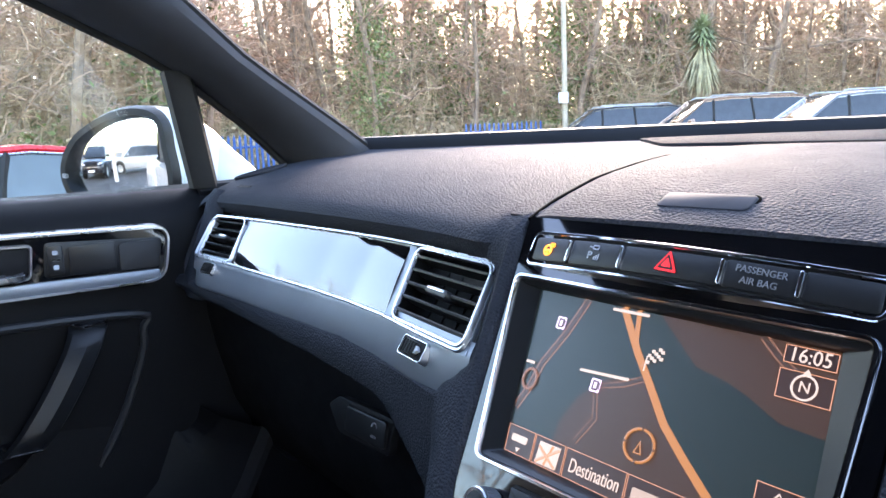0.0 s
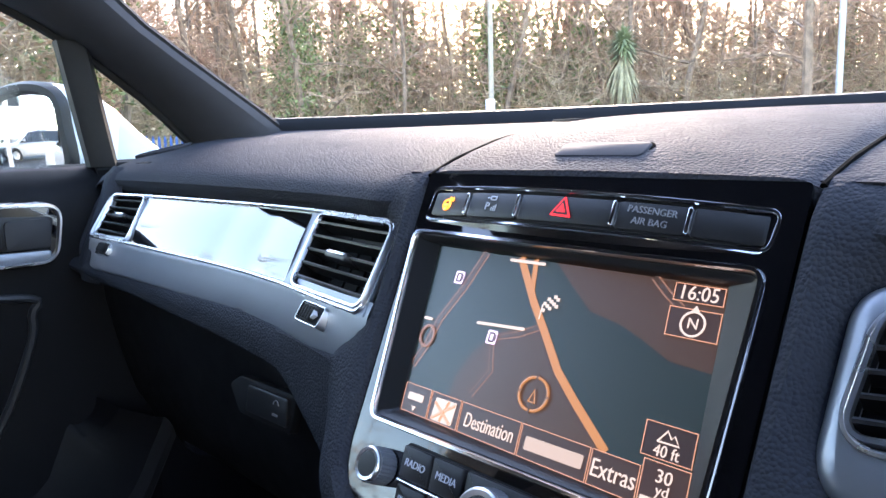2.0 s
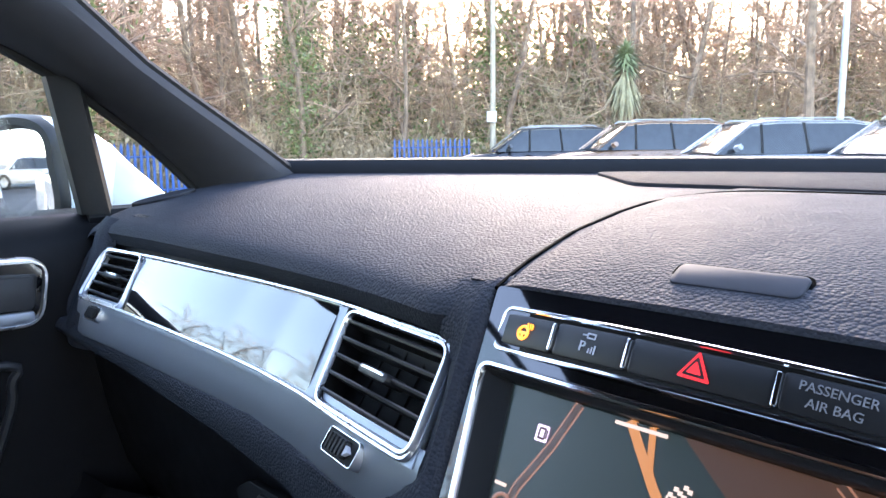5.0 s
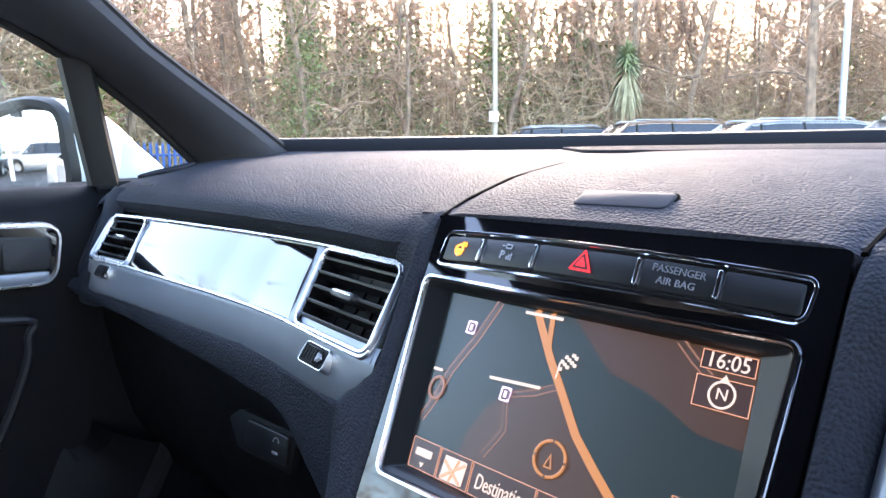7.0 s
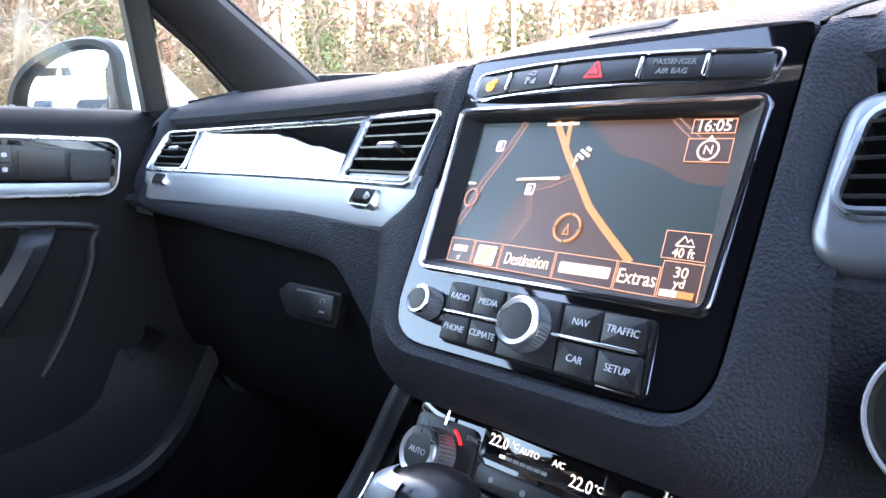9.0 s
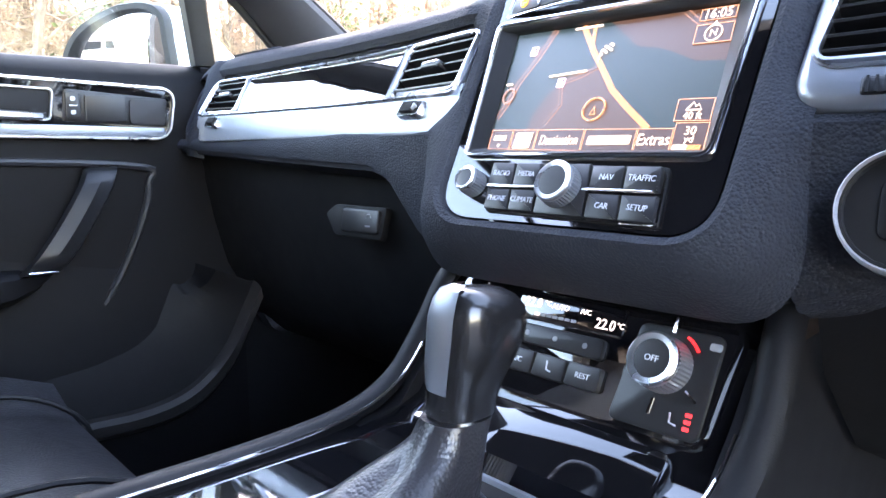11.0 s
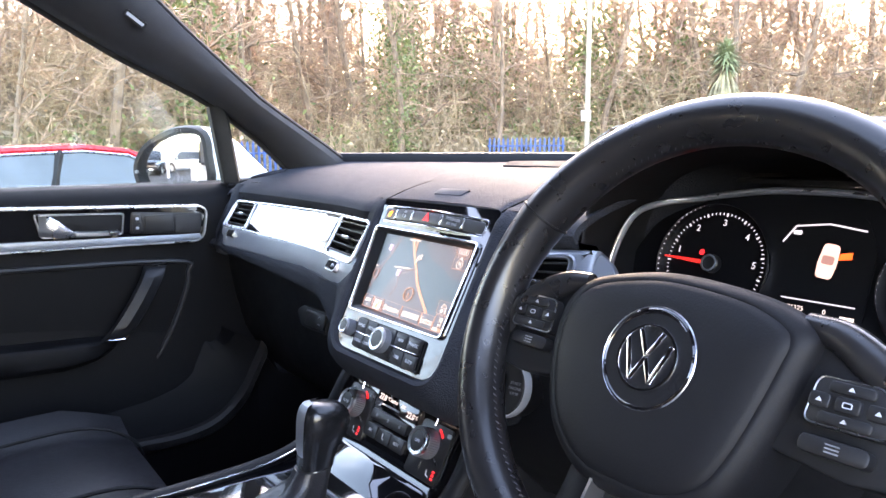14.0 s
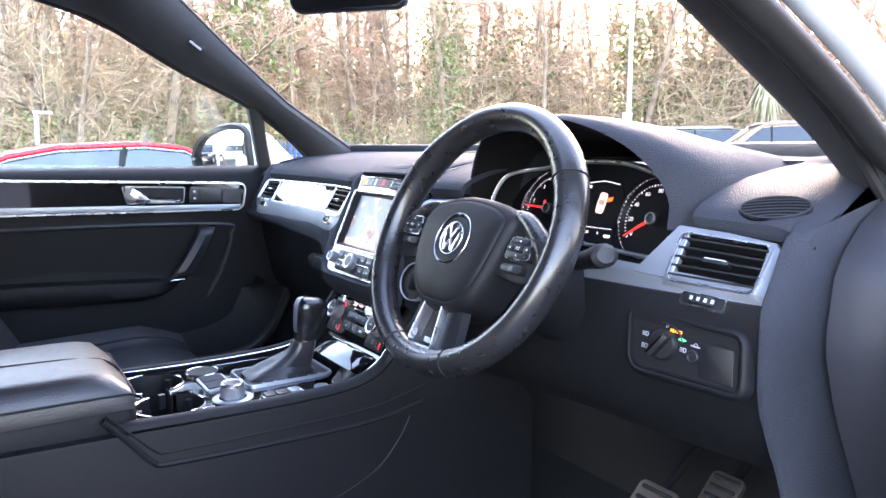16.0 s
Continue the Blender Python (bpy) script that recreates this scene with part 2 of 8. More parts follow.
PRINT_DIM = mat("grey_print", (0.2, 0.205, 0.22), 0.5)

# ==== dashboard ====
def face_back(x):
    """How far the dashboard's front face bows away towards the doors."""
    if x < 0:
        return interp(-x, ((0.13, 0.0), (0.15, 0.005), (0.2, 0.016), (0.265, 0.026), (0.4, 0.036), (0.6, 0.04), (0.7, 0.036), (0.82, 0.036)))
    return interp(x, ((0.13, 0.0), (0.15, 0.004), (0.2, 0.014), (0.265, 0.025), (0.45, 0.046), (0.645, 0.0625), (0.755, 0.0795), (0.82, 0.088)))


def trim_back(x):
    """The same for the trim set into the face."""
    if x < 0:
        return interp(-x, ((0.13, 0.001), (0.15, 0.003), (0.2, 0.0105), (0.265, 0.0225), (0.33, 0.029), (0.4, 0.032), (0.6, 0.0318), (0.7, 0.027), (0.82, 0.026)))
    return face_back(x)


def sink(x):
    """How far the driver's side sinks towards the door."""
    return interp(x, ((0.27, 0.0), (0.45, 0.006), (0.645, 0.0136), (0.757, 0.0195), (0.82, 0.0225)))


def screen_line(x):
    """Where the windscreen meets the dashboard."""
    return 0.56 - 0.5 * x * x


TOP = ((0.0, 1.2215), (0.004, 1.229), (0.012, 1.2345), (0.025, 1.2405), (0.05, 1.249), (0.1, 1.261), (0.16, 1.2685), (0.22, 1.273))


def low_edge(x):
    """The lower edge of the padded front."""
    return interp(abs(x), ((0.15, 1.012), (0.185, 1.02), (0.215, 1.043), (0.24, 1.068), (0.27, 1.08), (0.45, 1.088), (0.62, 1.098), (0.8, 1.108)))


dash = thing("dashboard", (0, 0.25, 0.62), "dark grey soft grained dashboard with satin silver trim and round-cornered vents", "dashboard")

# upper pad on both sides of the middle pod
def upper_pad(x0, x1, n):
    rows = []
    for i in range(n + 1):
        x = x0 + (x1 - x0) * i / n
        d = face_back(x)
        end = screen_line(x) - 0.012
        edge = max(0.0, abs(x) - 0.74)
        rec = 0.6 * max(0.0, 0.156 - abs(x)) if abs(x) < 0.2 else 0.0
        row = [(x, d + 0.035, 1.2085 - sink(x)), (x, d + 0.003 + rec, 1.2135 - sink(x))]
        for y, z in TOP:
            row.append((x, d + y + rec * max(0.0, 1 - y / 0.05), z - 4.0 * edge ** 1.8 - 0.85 * sink(x) * max(0.15, 1 - y / 0.3)))
        y0 = d + 0.22
        for k in range(1, 5):
            t = k / 4
            row.append((x, y0 + (end - y0) * t, 1.273 + 0.006 * math.sin(t * 1.4) - 0.5 * edge ** 1.8))
        rows.append(row)
    return sheet(rows, (0, 0.006, -0.006))


part("upper_pad", upper_pad(-0.80, -0.143, 44), PAD, dash, "grained soft upper pad")
part("upper_pad", upper_pad(0.1445, 0.232, 10), PAD, dash, "grained soft upper pad")
for xa, xb in ((-0.1432, -0.1185), (0.1195, 0.1447)):
    rows = []
    for i in range(7):
        x = xa + (xb - xa) * i / 6
        rows.append([(x, 0.0255 + (0.22 - 0.0255) * k / 10, interp(0.0255 + (0.22 - 0.0255) * k / 10, TOP)) for k in range(11)] + [(x, 0.22 + (screen_line(x) - 0.232) * k / 4, 1.273 + 0.006 * math.sin(k * 0.35)) for k in range(1, 5)])
    part("upper_pad", sheet(rows, (0, 0.003, -0.006)), PAD, dash)
part("upper_pad", upper_pad(0.650, 0.784, 16), PAD, dash, "grained soft upper pad")
rows = []
for i in range(13):
    x = 0.166 + 0.486 * i / 12
    rows.append([(x, y0 + (screen_line(x) - 0.012 - y0) * k / 4, 1.272 + 0.006 * k / 4) for y0 in (0.30,) for k in range(5)])
part("upper_pad", sheet(rows, (0, 0, -0.006)), PAD, dash)

# lower padded front, passenger and driver
def lower_pad(xs):
    rows = []
    for x in xs:
        d, zl = face_back(x), low_edge(x)
        h = 1.119 - zl
        row = [(x, d - 0.025, 1.1235), (x, d - 0.041, 1.1225), (x, d - 0.0455, 1.118), (x, d - 0.0475, 1.119 - 0.4 * h), (x, d - 0.046, 1.119 - 0.75 * h),
               (x, d - 0.040, zl + 0.008), (x, d - 0.028, zl), (x, d + 0.005, zl + 0.002)]
        rows.append(row)
    return sheet(rows, (0, 0.006, -0.006))


part("lower_pad", lower_pad([-0.80 + 0.653 * i / 46 for i in range(47)]), PAD, dash, "grained pad under the trim")
part("lower_pad", lower_pad([0.148 + 0.080 * i / 8 for i in range(9)]), PAD, dash)

# inner backing behind trim and pads
def backing(xs, zlo=0.7):
    rows = [[(x, face_back(x) + 0.02, zlo), (x, face_back(x) + 0.004, 1.03), (x, face_back(x) - 0.016, 1.12), (x, face_back(x) + 0.022, 1.225), (x, face_back(x) + 0.10, 1.245)] for x in xs]
    return sheet(rows, (0, 0.012, -0.004))


part("inner_panel", backing([-0.80 + 0.66 * i / 20 for i in range(21)], 1.06), DARK, dash)

# middle pod: frame pad round the glossy panel, and its raised top
SLOPE = Vector((0, 0.462, 0.887))
POD = frame_of((0, 0, 1.2), (1, 0, 0), SLOPE)


def pod_pt(x, v, out=0.0):
    return POD @ Vector((x, v, out))


pod_outline = round_poly([(-0.109, -0.1635), (0.117, -0.1635), (0.1195, 0.046), (-0.1195, 0.046)], [0.036, 0.030, 0.004, 0.004], 8)
outer = round_poly([(-0.160, -0.197), (0.160, -0.197), (0.150, 0.062), (-0.1485, 0.062)], [0.05, 0.05, 0.004, 0.004], 8)


def finer(a, b, step=0.012):
    """Two outlines with extra points at the same shares of their long sides."""
    fa, fb = [], []
    for i in range(len(a)):
        p, q, r, s = Vector(a[i]), Vector(a[(i + 1) % len(a)]), Vector(b[i]), Vector(b[(i + 1) % len(b)])
        n = max(1, int((q - p).length / step))
        for k in range(n):
            fa.append(tuple(p.lerp(q, k / n)))
            fb.append(tuple(r.lerp(s, k / n)))
    return fa, fb


LIP = ((0.015, 0.005), (0.030, 0.0045), (0.0361, 0.0035), (0.0475, -0.003), (0.0666, -0.0217))
SIDE = ((-0.21, -0.055), (-0.158, -0.029), (-0.12, -0.012), (-0.09, 0.001), (-0.078, -0.002), (-0.066, -0.016), (-0.05, -0.030), (-0.012, -0.030), (0.006, -0.010), (0.0134, -0.002), (0.019, 0.0012), (0.0276, 0.0016), (0.0361, 0.0006), (0.0475, -0.0035), (0.0666, -0.0217))
fin, fout = finer(pod_outline, outer)
rings = [[] for _ in range(7)]
for (x, v), (xo, vo), (bx, bv), (cx, cv) in zip(fin, fout, inset(fin, -0.003), inset(fin, -0.008)):
    lip = interp(v, LIP)
    rings[0].append(POD @ Vector((x, v, lip - 0.008)))
    rings[1].append(POD @ Vector((bx, bv, interp(bv, LIP) - 0.001)))
    rings[2].append(POD @ Vector((cx, cv, interp(cv, LIP) + 0.0006)))
    for j, s in ((3, 0.45), (4, 0.65), (5, 0.83), (6, 1.0)):
        px, pv = x + (xo - x) * s, v + (vo - v) * s
        e = s ** 2.2 if v < 0.0 else s
        rings[j].append(POD @ Vector((px, pv, interp(pv, LIP) * (1 - e) + interp(pv, SIDE) * e)))
bm = loops(rings, False, False)
top_faces = [f for f in bm.faces if all((POD.inverted() @ v.co).y > 0.036 and abs(v.co.x) < 0.1185 for v in f.verts)]
bmesh.ops.delete(bm, geom=top_faces, context="FACES")
part("pod_frame", bm, PAD, dash, "grained frame round the glossy middle panel")

rows = []
for i in range(31):
    s = -1 + 2 * i / 30
    row = []
    back = 0.285 - 0.085 * abs(s) ** 7
    for k in range(13):
        t = k / 12
        y = 0.0215 + (back - 0.0215) * t
        z = interp(y, TOP + ((0.30, 1.2775),)) + 0.0026 + 0.005 * (1 - s * s) * min(1.0, y / 0.05) * (1 - (y / 0.32) ** 2)
        drop = 0.0042 if abs(s) > 0.99 or k == 12 else 0.0006 if abs(s) > 0.9 or k == 11 else 0.0
        x = s * (0.1195 + 0.085 * y) + 0.001
        row.append((x, y, z - drop))
    row.insert(0, (row[0][0], 0.0205, 1.231))
    rows.append(row)
part("pod_lid", sheet(rows, (0, 0.006, -0.012)), PAD, dash, "grained raised lid with a shadow joint")
joint = [Vector(p) for p in rows[0][1:]] + [Vector(r[-1]) for r in rows] + [Vector(p) for p in rows[-1][:0:-1]]
part("lid_joint", tube([p + Vector((0, 0, 0.0012)) for p in joint], 0.0017, 6), mat("joint_black", (0.002, 0.002, 0.002), 0.9, spec=0.03), dash)
rows = []
for i in range(31):
    s = -1 + 2 * i / 30
    x = s * 0.1215
    rows.append([(x, 0.03 + (screen_line(x) - 0.012 - 0.03) * k / 12, min(1.2775, interp(0.03 + (screen_line(x) - 0.042) * k / 12, ((0.02, 1.226), (0.05, 1.246), (0.1, 1.259), (0.16, 1.267), (0.22, 1.2725), (0.3, 1.277))))) for k in range(13)])
part("upper_pad", sheet(rows, (0, 0.0, -0.006)), PAD, dash)
# sensor cover on the lid
m = frame_of((-0.003, 0.046, 1.2508), (1, 0, 0.0), (0, 0.905, 0.425))
part("sensor_cover", slab(rrect(0.058, 0.0165, 0.004), -0.004, 0.0046, m, 0.0012), mat("matt_cover", (0.024, 0.026, 0.033), 0.6, spec=0.2), dash, "small flush cover on the lid")
part("cover_joint", slab(rrect(0.0610, 0.0195, 0.005), -0.004, 0.0032, m), bpy.data.materials["joint_black"], dash)

# speaker grille at the back of the top, and the raised lip along the windscreen
m = frame_of((0.02, 0.43, 1.2790), (1, 0, 0), (0, 1, 0.022))
part("speaker_grille", slab(round_poly([(-0.37, 0.028), (-0.24, -0.108), (0.24, -0.108), (0.37, 0.028), (0.32, 0.062), (0.16, 0.095), (-0.16, 0.095), (-0.32, 0.062)], 0.02), -0.006, 0.0022, m, 0.001), mat("perforated_grille", (0.022, 0.023, 0.026), 0.8, spec=0.08, bump=0.6, bscale=650, grain="voronoi", dist=0.001), dash, "finely perforated speaker cover")
rows = []
for i in range(61):
    x = -0.76 + 1.52 * i / 60
    y = screen_line(x)
    rows.append([(x, y - 0.016, 1.271), (x, y - 0.015, 1.289), (x, y - 0.009, 1.2965), (x, y + 0.004, 1.2985), (x, y + 0.05, 1.296), (x, y + 0.055, 1.262)])
part("windscreen_lip", sheet(rows, (0, 0.004, -0.004)), SOFT, dash, "raised dark lip along the windscreen")

# demister slots at the outer ends
def oval_vent(m):
    out = [(0.0375 * math.cos(a), 0.021 * math.sin(a)) for a in (2 * math.pi * k / 28 for k in range(28))]
    v = part("demister_vent", slab(out, -0.006, 0.0010, m), bpy.data.materials.get("vent_black") or mat("vent_black", (0.0025, 0.0025, 0.003), 0.7, spec=0.12), dash, "oval demister vent with slanting bars")
    part("vent_rim", rim(out, 0.0022, -0.002, 0.0022, m), bpy.data.materials["matt_cover"], v)
    for k in range(-3, 4):
        y = k * 0.0056
        half = 0.0365 * math.sqrt(max(0.05, 1 - (y / 0.021) ** 2))
        part("slat", tube([m @ Vector((half * t, y + 0.0028 * (1 - t * t), 0.0012)) for t in (-0.98, -0.5, 0, 0.5, 0.98)], 0.0009, 5), bpy.data.materials["matt_cover"], v)


def pad_top(x, y):
    q = y - face_back(x)
    return Vector((x, y, interp(q, TOP) - 4.0 * max(0.0, abs(x) - 0.74) ** 1.8 - 0.85 * sink(x) * max(0.15, 1 - q / 0.3)))


def on_pad(x, y, dx, dy):
    o = pad_top(x, y)
    return frame_of(o + Vector((0, 0, 0.0005)), pad_top(x + dx * 0.03, y + dy * 0.03) - pad_top(x - dx * 0.03, y - dy * 0.03), pad_top(x - dy * 0.02, y + dx * 0.02) - pad_top(x + dy * 0.02, y - dx * 0.02))


oval_vent(on_pad(-0.733, 0.112, 0.47, 0.88))
oval_vent(on_pad(0.733, 0.096, 0.88, 0.47))
lettering("AIRBAG", 0.0105, frame_of((-0.655, 0.052, 1.2425), (1, 0.0, 0.0), (0, 0.97, 0.25)), mat("embossed_mark", (0.003, 0.003, 0.003), 0.5), dash)

# ---- trim panels
LEAN_P, LEAN_D = Vector((0, 0.573, 0.819)), Vector((0, 0.505, 0.863))


def lean(x):
    return LEAN_P if x < 0 else LEAN_D


def trim_frame(x):
    """The plane of the front trim at x, from its lower line."""
    y = trim_back(x) - (0.040 if x < 0 else 0.038)
    slope, fall = (trim_back(x + 0.03) - trim_back(x - 0.03)) / 0.06, (sink(x + 0.03) - sink(x - 0.03)) / 0.06
    return frame_of((x, y, 1.132 - sink(x)), (1, slope, -fall), lean(x))


def trim_strip(outline, out0, out1, bevel=0.0012, cut=0.03):
    """A panel of the trim's plane that follows its bow; outline in (x, height along the plane)."""
    bm = bmesh.new()
    def place(x, v, o):
        return trim_frame(x) @ Vector((0, v, o - 0.42 * max(0.0, 0.021 - v)))
    rings = [(outline, out0), (outline, out1 - bevel), (inset(outline, bevel), out1)]
    rings = [[place(x, v, o) for x, v in pts] for pts, o in rings]
    vs = [[bm.verts.new(p) for p in r] for r in rings]
    for a, b in zip(vs, vs[1:]):
        for i in range(len(a)):
            bm.faces.new((a[i - 1], a[i], b[i], b[i - 1]))
    f = bm.faces.new(vs[-1])
    bmesh.ops.triangulate(bm, faces=[f])
    return bm


def dense(pts, step=0.02):
    out = []
    for i, p in enumerate(pts):
        q = pts[(i + 1) % len(pts)]
        n = max(1, int(math.hypot(q[0] - p[0], q[1] - p[1]) / step))
        for k in range(n):
            out.append((p[0] + (q[0] - p[0]) * k / n, p[1] + (q[1] - p[1]) * k / n))
    return out


def grid_panel(xa, xb, va, vb, out, mt, name, label, parent=dash, n=24, thick=0.004, crown=0.0):
    rows = []
    for i in range(n + 1):
        t = i / n
        x0 = xa[0] + (xb[0] - xa[0]) * t
        x1 = xa[1] + (xb[1] - xa[1]) * t
        rows.append([trim_frame(x0 + (x1 - x0) * k / 12) @ Vector((0, va + (vb - va) * k / 12, out + crown * (1 - (k / 6 - 1) ** 2))) for k in range(13)])
    return part(name, sheet(rows, (0, thick, 0)), mt, parent, label)


# passenger trim: silver plate, glossy inlay, chrome line round the upper part
def band(x0, x1, ends, n=40):
    """The silver band under the inlay and vents, turned down towards its lower edge."""
    rows = []
    for i in range(n + 1):
        x = x0 + (x1 - x0) * i / n
        e = max(0.0, 1 - min(x - x0, x1 - x) / 0.03) if ends else 0.0
        lo = -0.0105 + 0.018 * e ** 3
        prof = ((lo, -0.022), (lo, -0.0078), (lo + 0.002, -0.0062), (max(0.010, lo + 0.003), -0.0018), (0.018, 0.0018), (0.022, 0.0028), (0.027, 0.003), (0.031, 0.003), (0.031, -0.004))
        rows.append([trim_frame(x) @ Vector((0, v, o)) for v, o in prof])
    return sheet(rows)


trim = part("trim_plate", band(-0.704, -0.130, True), SILVER, dash, "satin silver trim plate")
grid_panel((-0.2640, -0.2770), (-0.2520, -0.2670), 0.024, 0.088, 0.0035, SILVER, "trim_post", "", dash, 2)
grid_panel((-0.1435, -0.1500), (-0.1340, -0.1420), 0.020, 0.090, 0.0035, SILVER, "trim_post", "", dash, 2)
grid_panel((-0.7060, -0.7120), (-0.6985, -0.6930), 0.022, 0.087, 0.0035, SILVER, "trim_post", "", dash, 2)
grid_panel((-0.6060, -0.6170), (-0.5990, -0.6100), 0.024, 0.086, 0.0035, SILVER, "trim_post", "", dash, 2)
# the pad wraps round the plate's outer end
rows = []
for x, o, back in ((-0.706, -0.010, 0.0), (-0.7125, 0.001, 0.0), (-0.720, 0.0055, 0.001), (-0.735, 0.008, 0.004), (-0.755, 0.008, 0.010), (-0.775, 0.006, 0.018), (-0.80, 0.002, 0.034)):
    d = face_back(x)
    prof = ((0.012, 1.236), (0.002, 1.226), (-0.002, 1.214), (-0.008, 1.196), (-0.017, 1.175), (-0.027, 1.152), (-0.036, 1.132), (-0.043, 1.114), (-0.041, 1.096))
    rows.append([(x, d + y - o * 0.86 + back, z + o * 0.3 - 4.0 * max(0.0, -x - 0.74) ** 1.8 * (1 if z > 1.22 else 0)) for y, z in prof])
part("end_pad", sheet(rows), PAD, dash, "grained pad round the trim's end")
upper = dense(round_poly([(-0.708, 0.024), (-0.137, 0.020), (-0.143, 0.0905), (-0.712, 0.0865)], [0.012, 0.01, 0.012, 0.02], 6))


def trim_rim(pts, w, o0, o1):
    a, b, c, d = pts, inset(pts, w * 0.25), inset(pts, w * 0.75), inset(pts, w)
    rings = [[trim_frame(x) @ Vector((0, v, o)) for x, v in r] for r, o in ((a, o0), (a, o1 * 0.8), (b, o1), (c, o1), (d, o1 * 0.8), (d, o0))]
    return loops(rings, False, False)


part("trim_line", trim_rim(upper, 0.0030, 0.002, 0.0062), BRIGHT, dash, "bright line round the inlay and vents")
grid_panel((-0.6000, -0.6110), (-0.2630, -0.2755), 0.0250, 0.0865, 0.0032, PIANO, "trim_inlay", "glossy black inlay", dash, 40, 0.004, 0.0018)


def vent(corners, name, label, blades=5, tab=0.5):
    """A vent in four corners (x, v) of the trim plane: bottom left, bottom right, top right, top left."""
    cx = sum(c[0] for c in corners) / 4
    ea, eb = (trim_frame(x).translation for x in (corners[0][0], corners[1][0]))
    m = frame_of(ea.lerp(eb, 0.5), eb - ea, lean(cx))
    pts = round_poly([(x - cx, v) for x, v in corners], 0.008, 4)
    box_ = part(name, slab(inset(pts, -0.003), -0.020, -0.012, m), mat("vent_black", (0.0025, 0.0025, 0.003), 0.7, spec=0.12) if "vent_black" not in bpy.data.materials else bpy.data.materials["vent_black"], dash, label)
    part("vent_frame", rim(inset(pts, -0.0034), 0.0036, -0.002, 0.0074, m), BRIGHT, box_, "satin silver frame")
    part("vent_wall", rim(inset(pts, -0.002), 0.003, -0.016, 0.004, m), bpy.data.materials["vent_black"], box_)
    for k in range(1, 5):
        vx_ = (corners[0][0] + (corners[1][0] - corners[0][0]) * k / 5) - cx
        part("vane", box(vx_ - 0.0006, vx_ + 0.0006, min(c[1] for c in corners) + 0.004, max(c[1] for c in corners) - 0.004, -0.013, -0.0105, m), bpy.data.materials["vent_black"], box_)
    (xl0, v0), (xr0, w0), (xr1, w1), (xl1, v1) = [(x - cx, v) for x, v in corners]
    for k in range(blades):
        t = (k + 0.55) / blades
        a, b = (xl0 + (xl1 - xl0) * t, v0 + (v1 - v0) * t), (xr0 + (xr1 - xr0) * t, w0 + (w1 - w0) * t)
        bm = bmesh.new()
        rings = []
        for x, v in (a, b):
            rings.append([m @ Vector((x, v + dv, o)) for dv, o in ((-0.0010, 0.0050), (0.0004, 0.0056), (0.0014, 0.0046), (-0.0012, -0.0095), (-0.0026, -0.0095))])
        part("blade", loops(rings), BUTTON, box_)
    vx = (xl0 + xr0 + xl1 + xr1) / 4
    vv = v0 + (v1 - v0) * tab
    t = part("vent_tab", slab(rrect(0.032, 0.0065, 0.0028, 4, vx, vv), -0.006, 0.0095, m, 0.002), BUTTON, box_)
    part("tab_strip", slab(rrect(0.026, 0.0020, 0.0009, 3, vx, vv + 0.0014), 0.009, 0.0102, m, 0.0003), CHROME, t)
    return box_


vent([(-0.2510, 0.026), (-0.1450, 0.026), (-0.1535, 0.0845), (-0.2640, 0.0840)], "air_vent", "black slatted air vent in a bright frame")
vent([(-0.6960, 0.030), (-0.6080, 0.028), (-0.6185, 0.083), (-0.7000, 0.082)], "air_vent", "black slatted air vent in a bright frame")


def thumb_wheel(x, v, w=0.034, glyph=True):
    m = trim_frame(x)
    base = part("vent_wheel", slab(rrect(w, 0.0145, 0.002, 3, 0, v), -0.012, 0.0032, m, 0.0005), DARK, dash, "ribbed vent wheel in a dark slot")
    part("wheel_frame", rim(rrect(w + 0.003, 0.0160, 0.003, 3, 0, v), 0.0010, -0.010, 0.0036, m), BRIGHT, base)
    part("wheel_disc", slab(rrect(w * 0.62, 0.011, 0.002, 3, -w * 0.02, v), 0.003, 0.0068, m, 0.0018), BUTTON, base)
    for k in range(5):
        part("rib", box(-w * 0.27 + k * 0.0042, -w * 0.27 + k * 0.0042 + 0.0014, v - 0.005, v + 0.005, 0.006, 0.0076, m), DARK, base)
    if glyph:
        bm = slab([(0.0105, v - 0.003), (0.0145, v), (0.0105, v + 0.003)], 0.004, 0.0072, m)
        part("arrow_mark", bm, PRINT, base, "", False)


thumb_wheel(-0.199, 0.010)
thumb_wheel(-0.655, 0.0135, 0.026, False)

# driver's trim: silver plate from the middle vent under the dials to the outer vent
m = frame_of(trim_frame(0.137).translation.lerp(trim_frame(0.277).translation, 0.5), trim_frame(0.277).translation - trim_frame(0.137).translation, LEAN_D)
around = round_poly([(-0.0690, -0.0095), (0.060, -0.0085), (0.060, 0.090), (-0.0590, 0.0815)], [0.026, 0.003, 0.003, 0.018], 8)
mouth = round_poly([(-0.0555, 0.0185), (0.0360, 0.0205), (0.0355, 0.0755), (-0.0460, 0.0685)], [0.012, 0.008, 0.010, 0.014], 8)
rings = [[m @ Vector((x, y, z)) for x, y in pts] for pts, z in ((around, -0.022), (around, -0.003), (inset(around, 0.0015), 0.0010), (inset(around, 0.004), 0.0035), (inset(around, 0.007), 0.0048), (inset(mouth, -0.006), 0.0055), (inset(mouth, -0.003), 0.0055), (mouth, -0.008))]
part("vent_surround", loops(rings, False, False), SILVER, dash, "broad satin silver surround")
ring_ = [m @ Vector((x, y, 0.0060)) for x, y in inset(mouth, -0.0045)]
part("surround_line", tube(ring_, 0.0013, 6, True), BRIGHT, dash, "bright line round the vent")
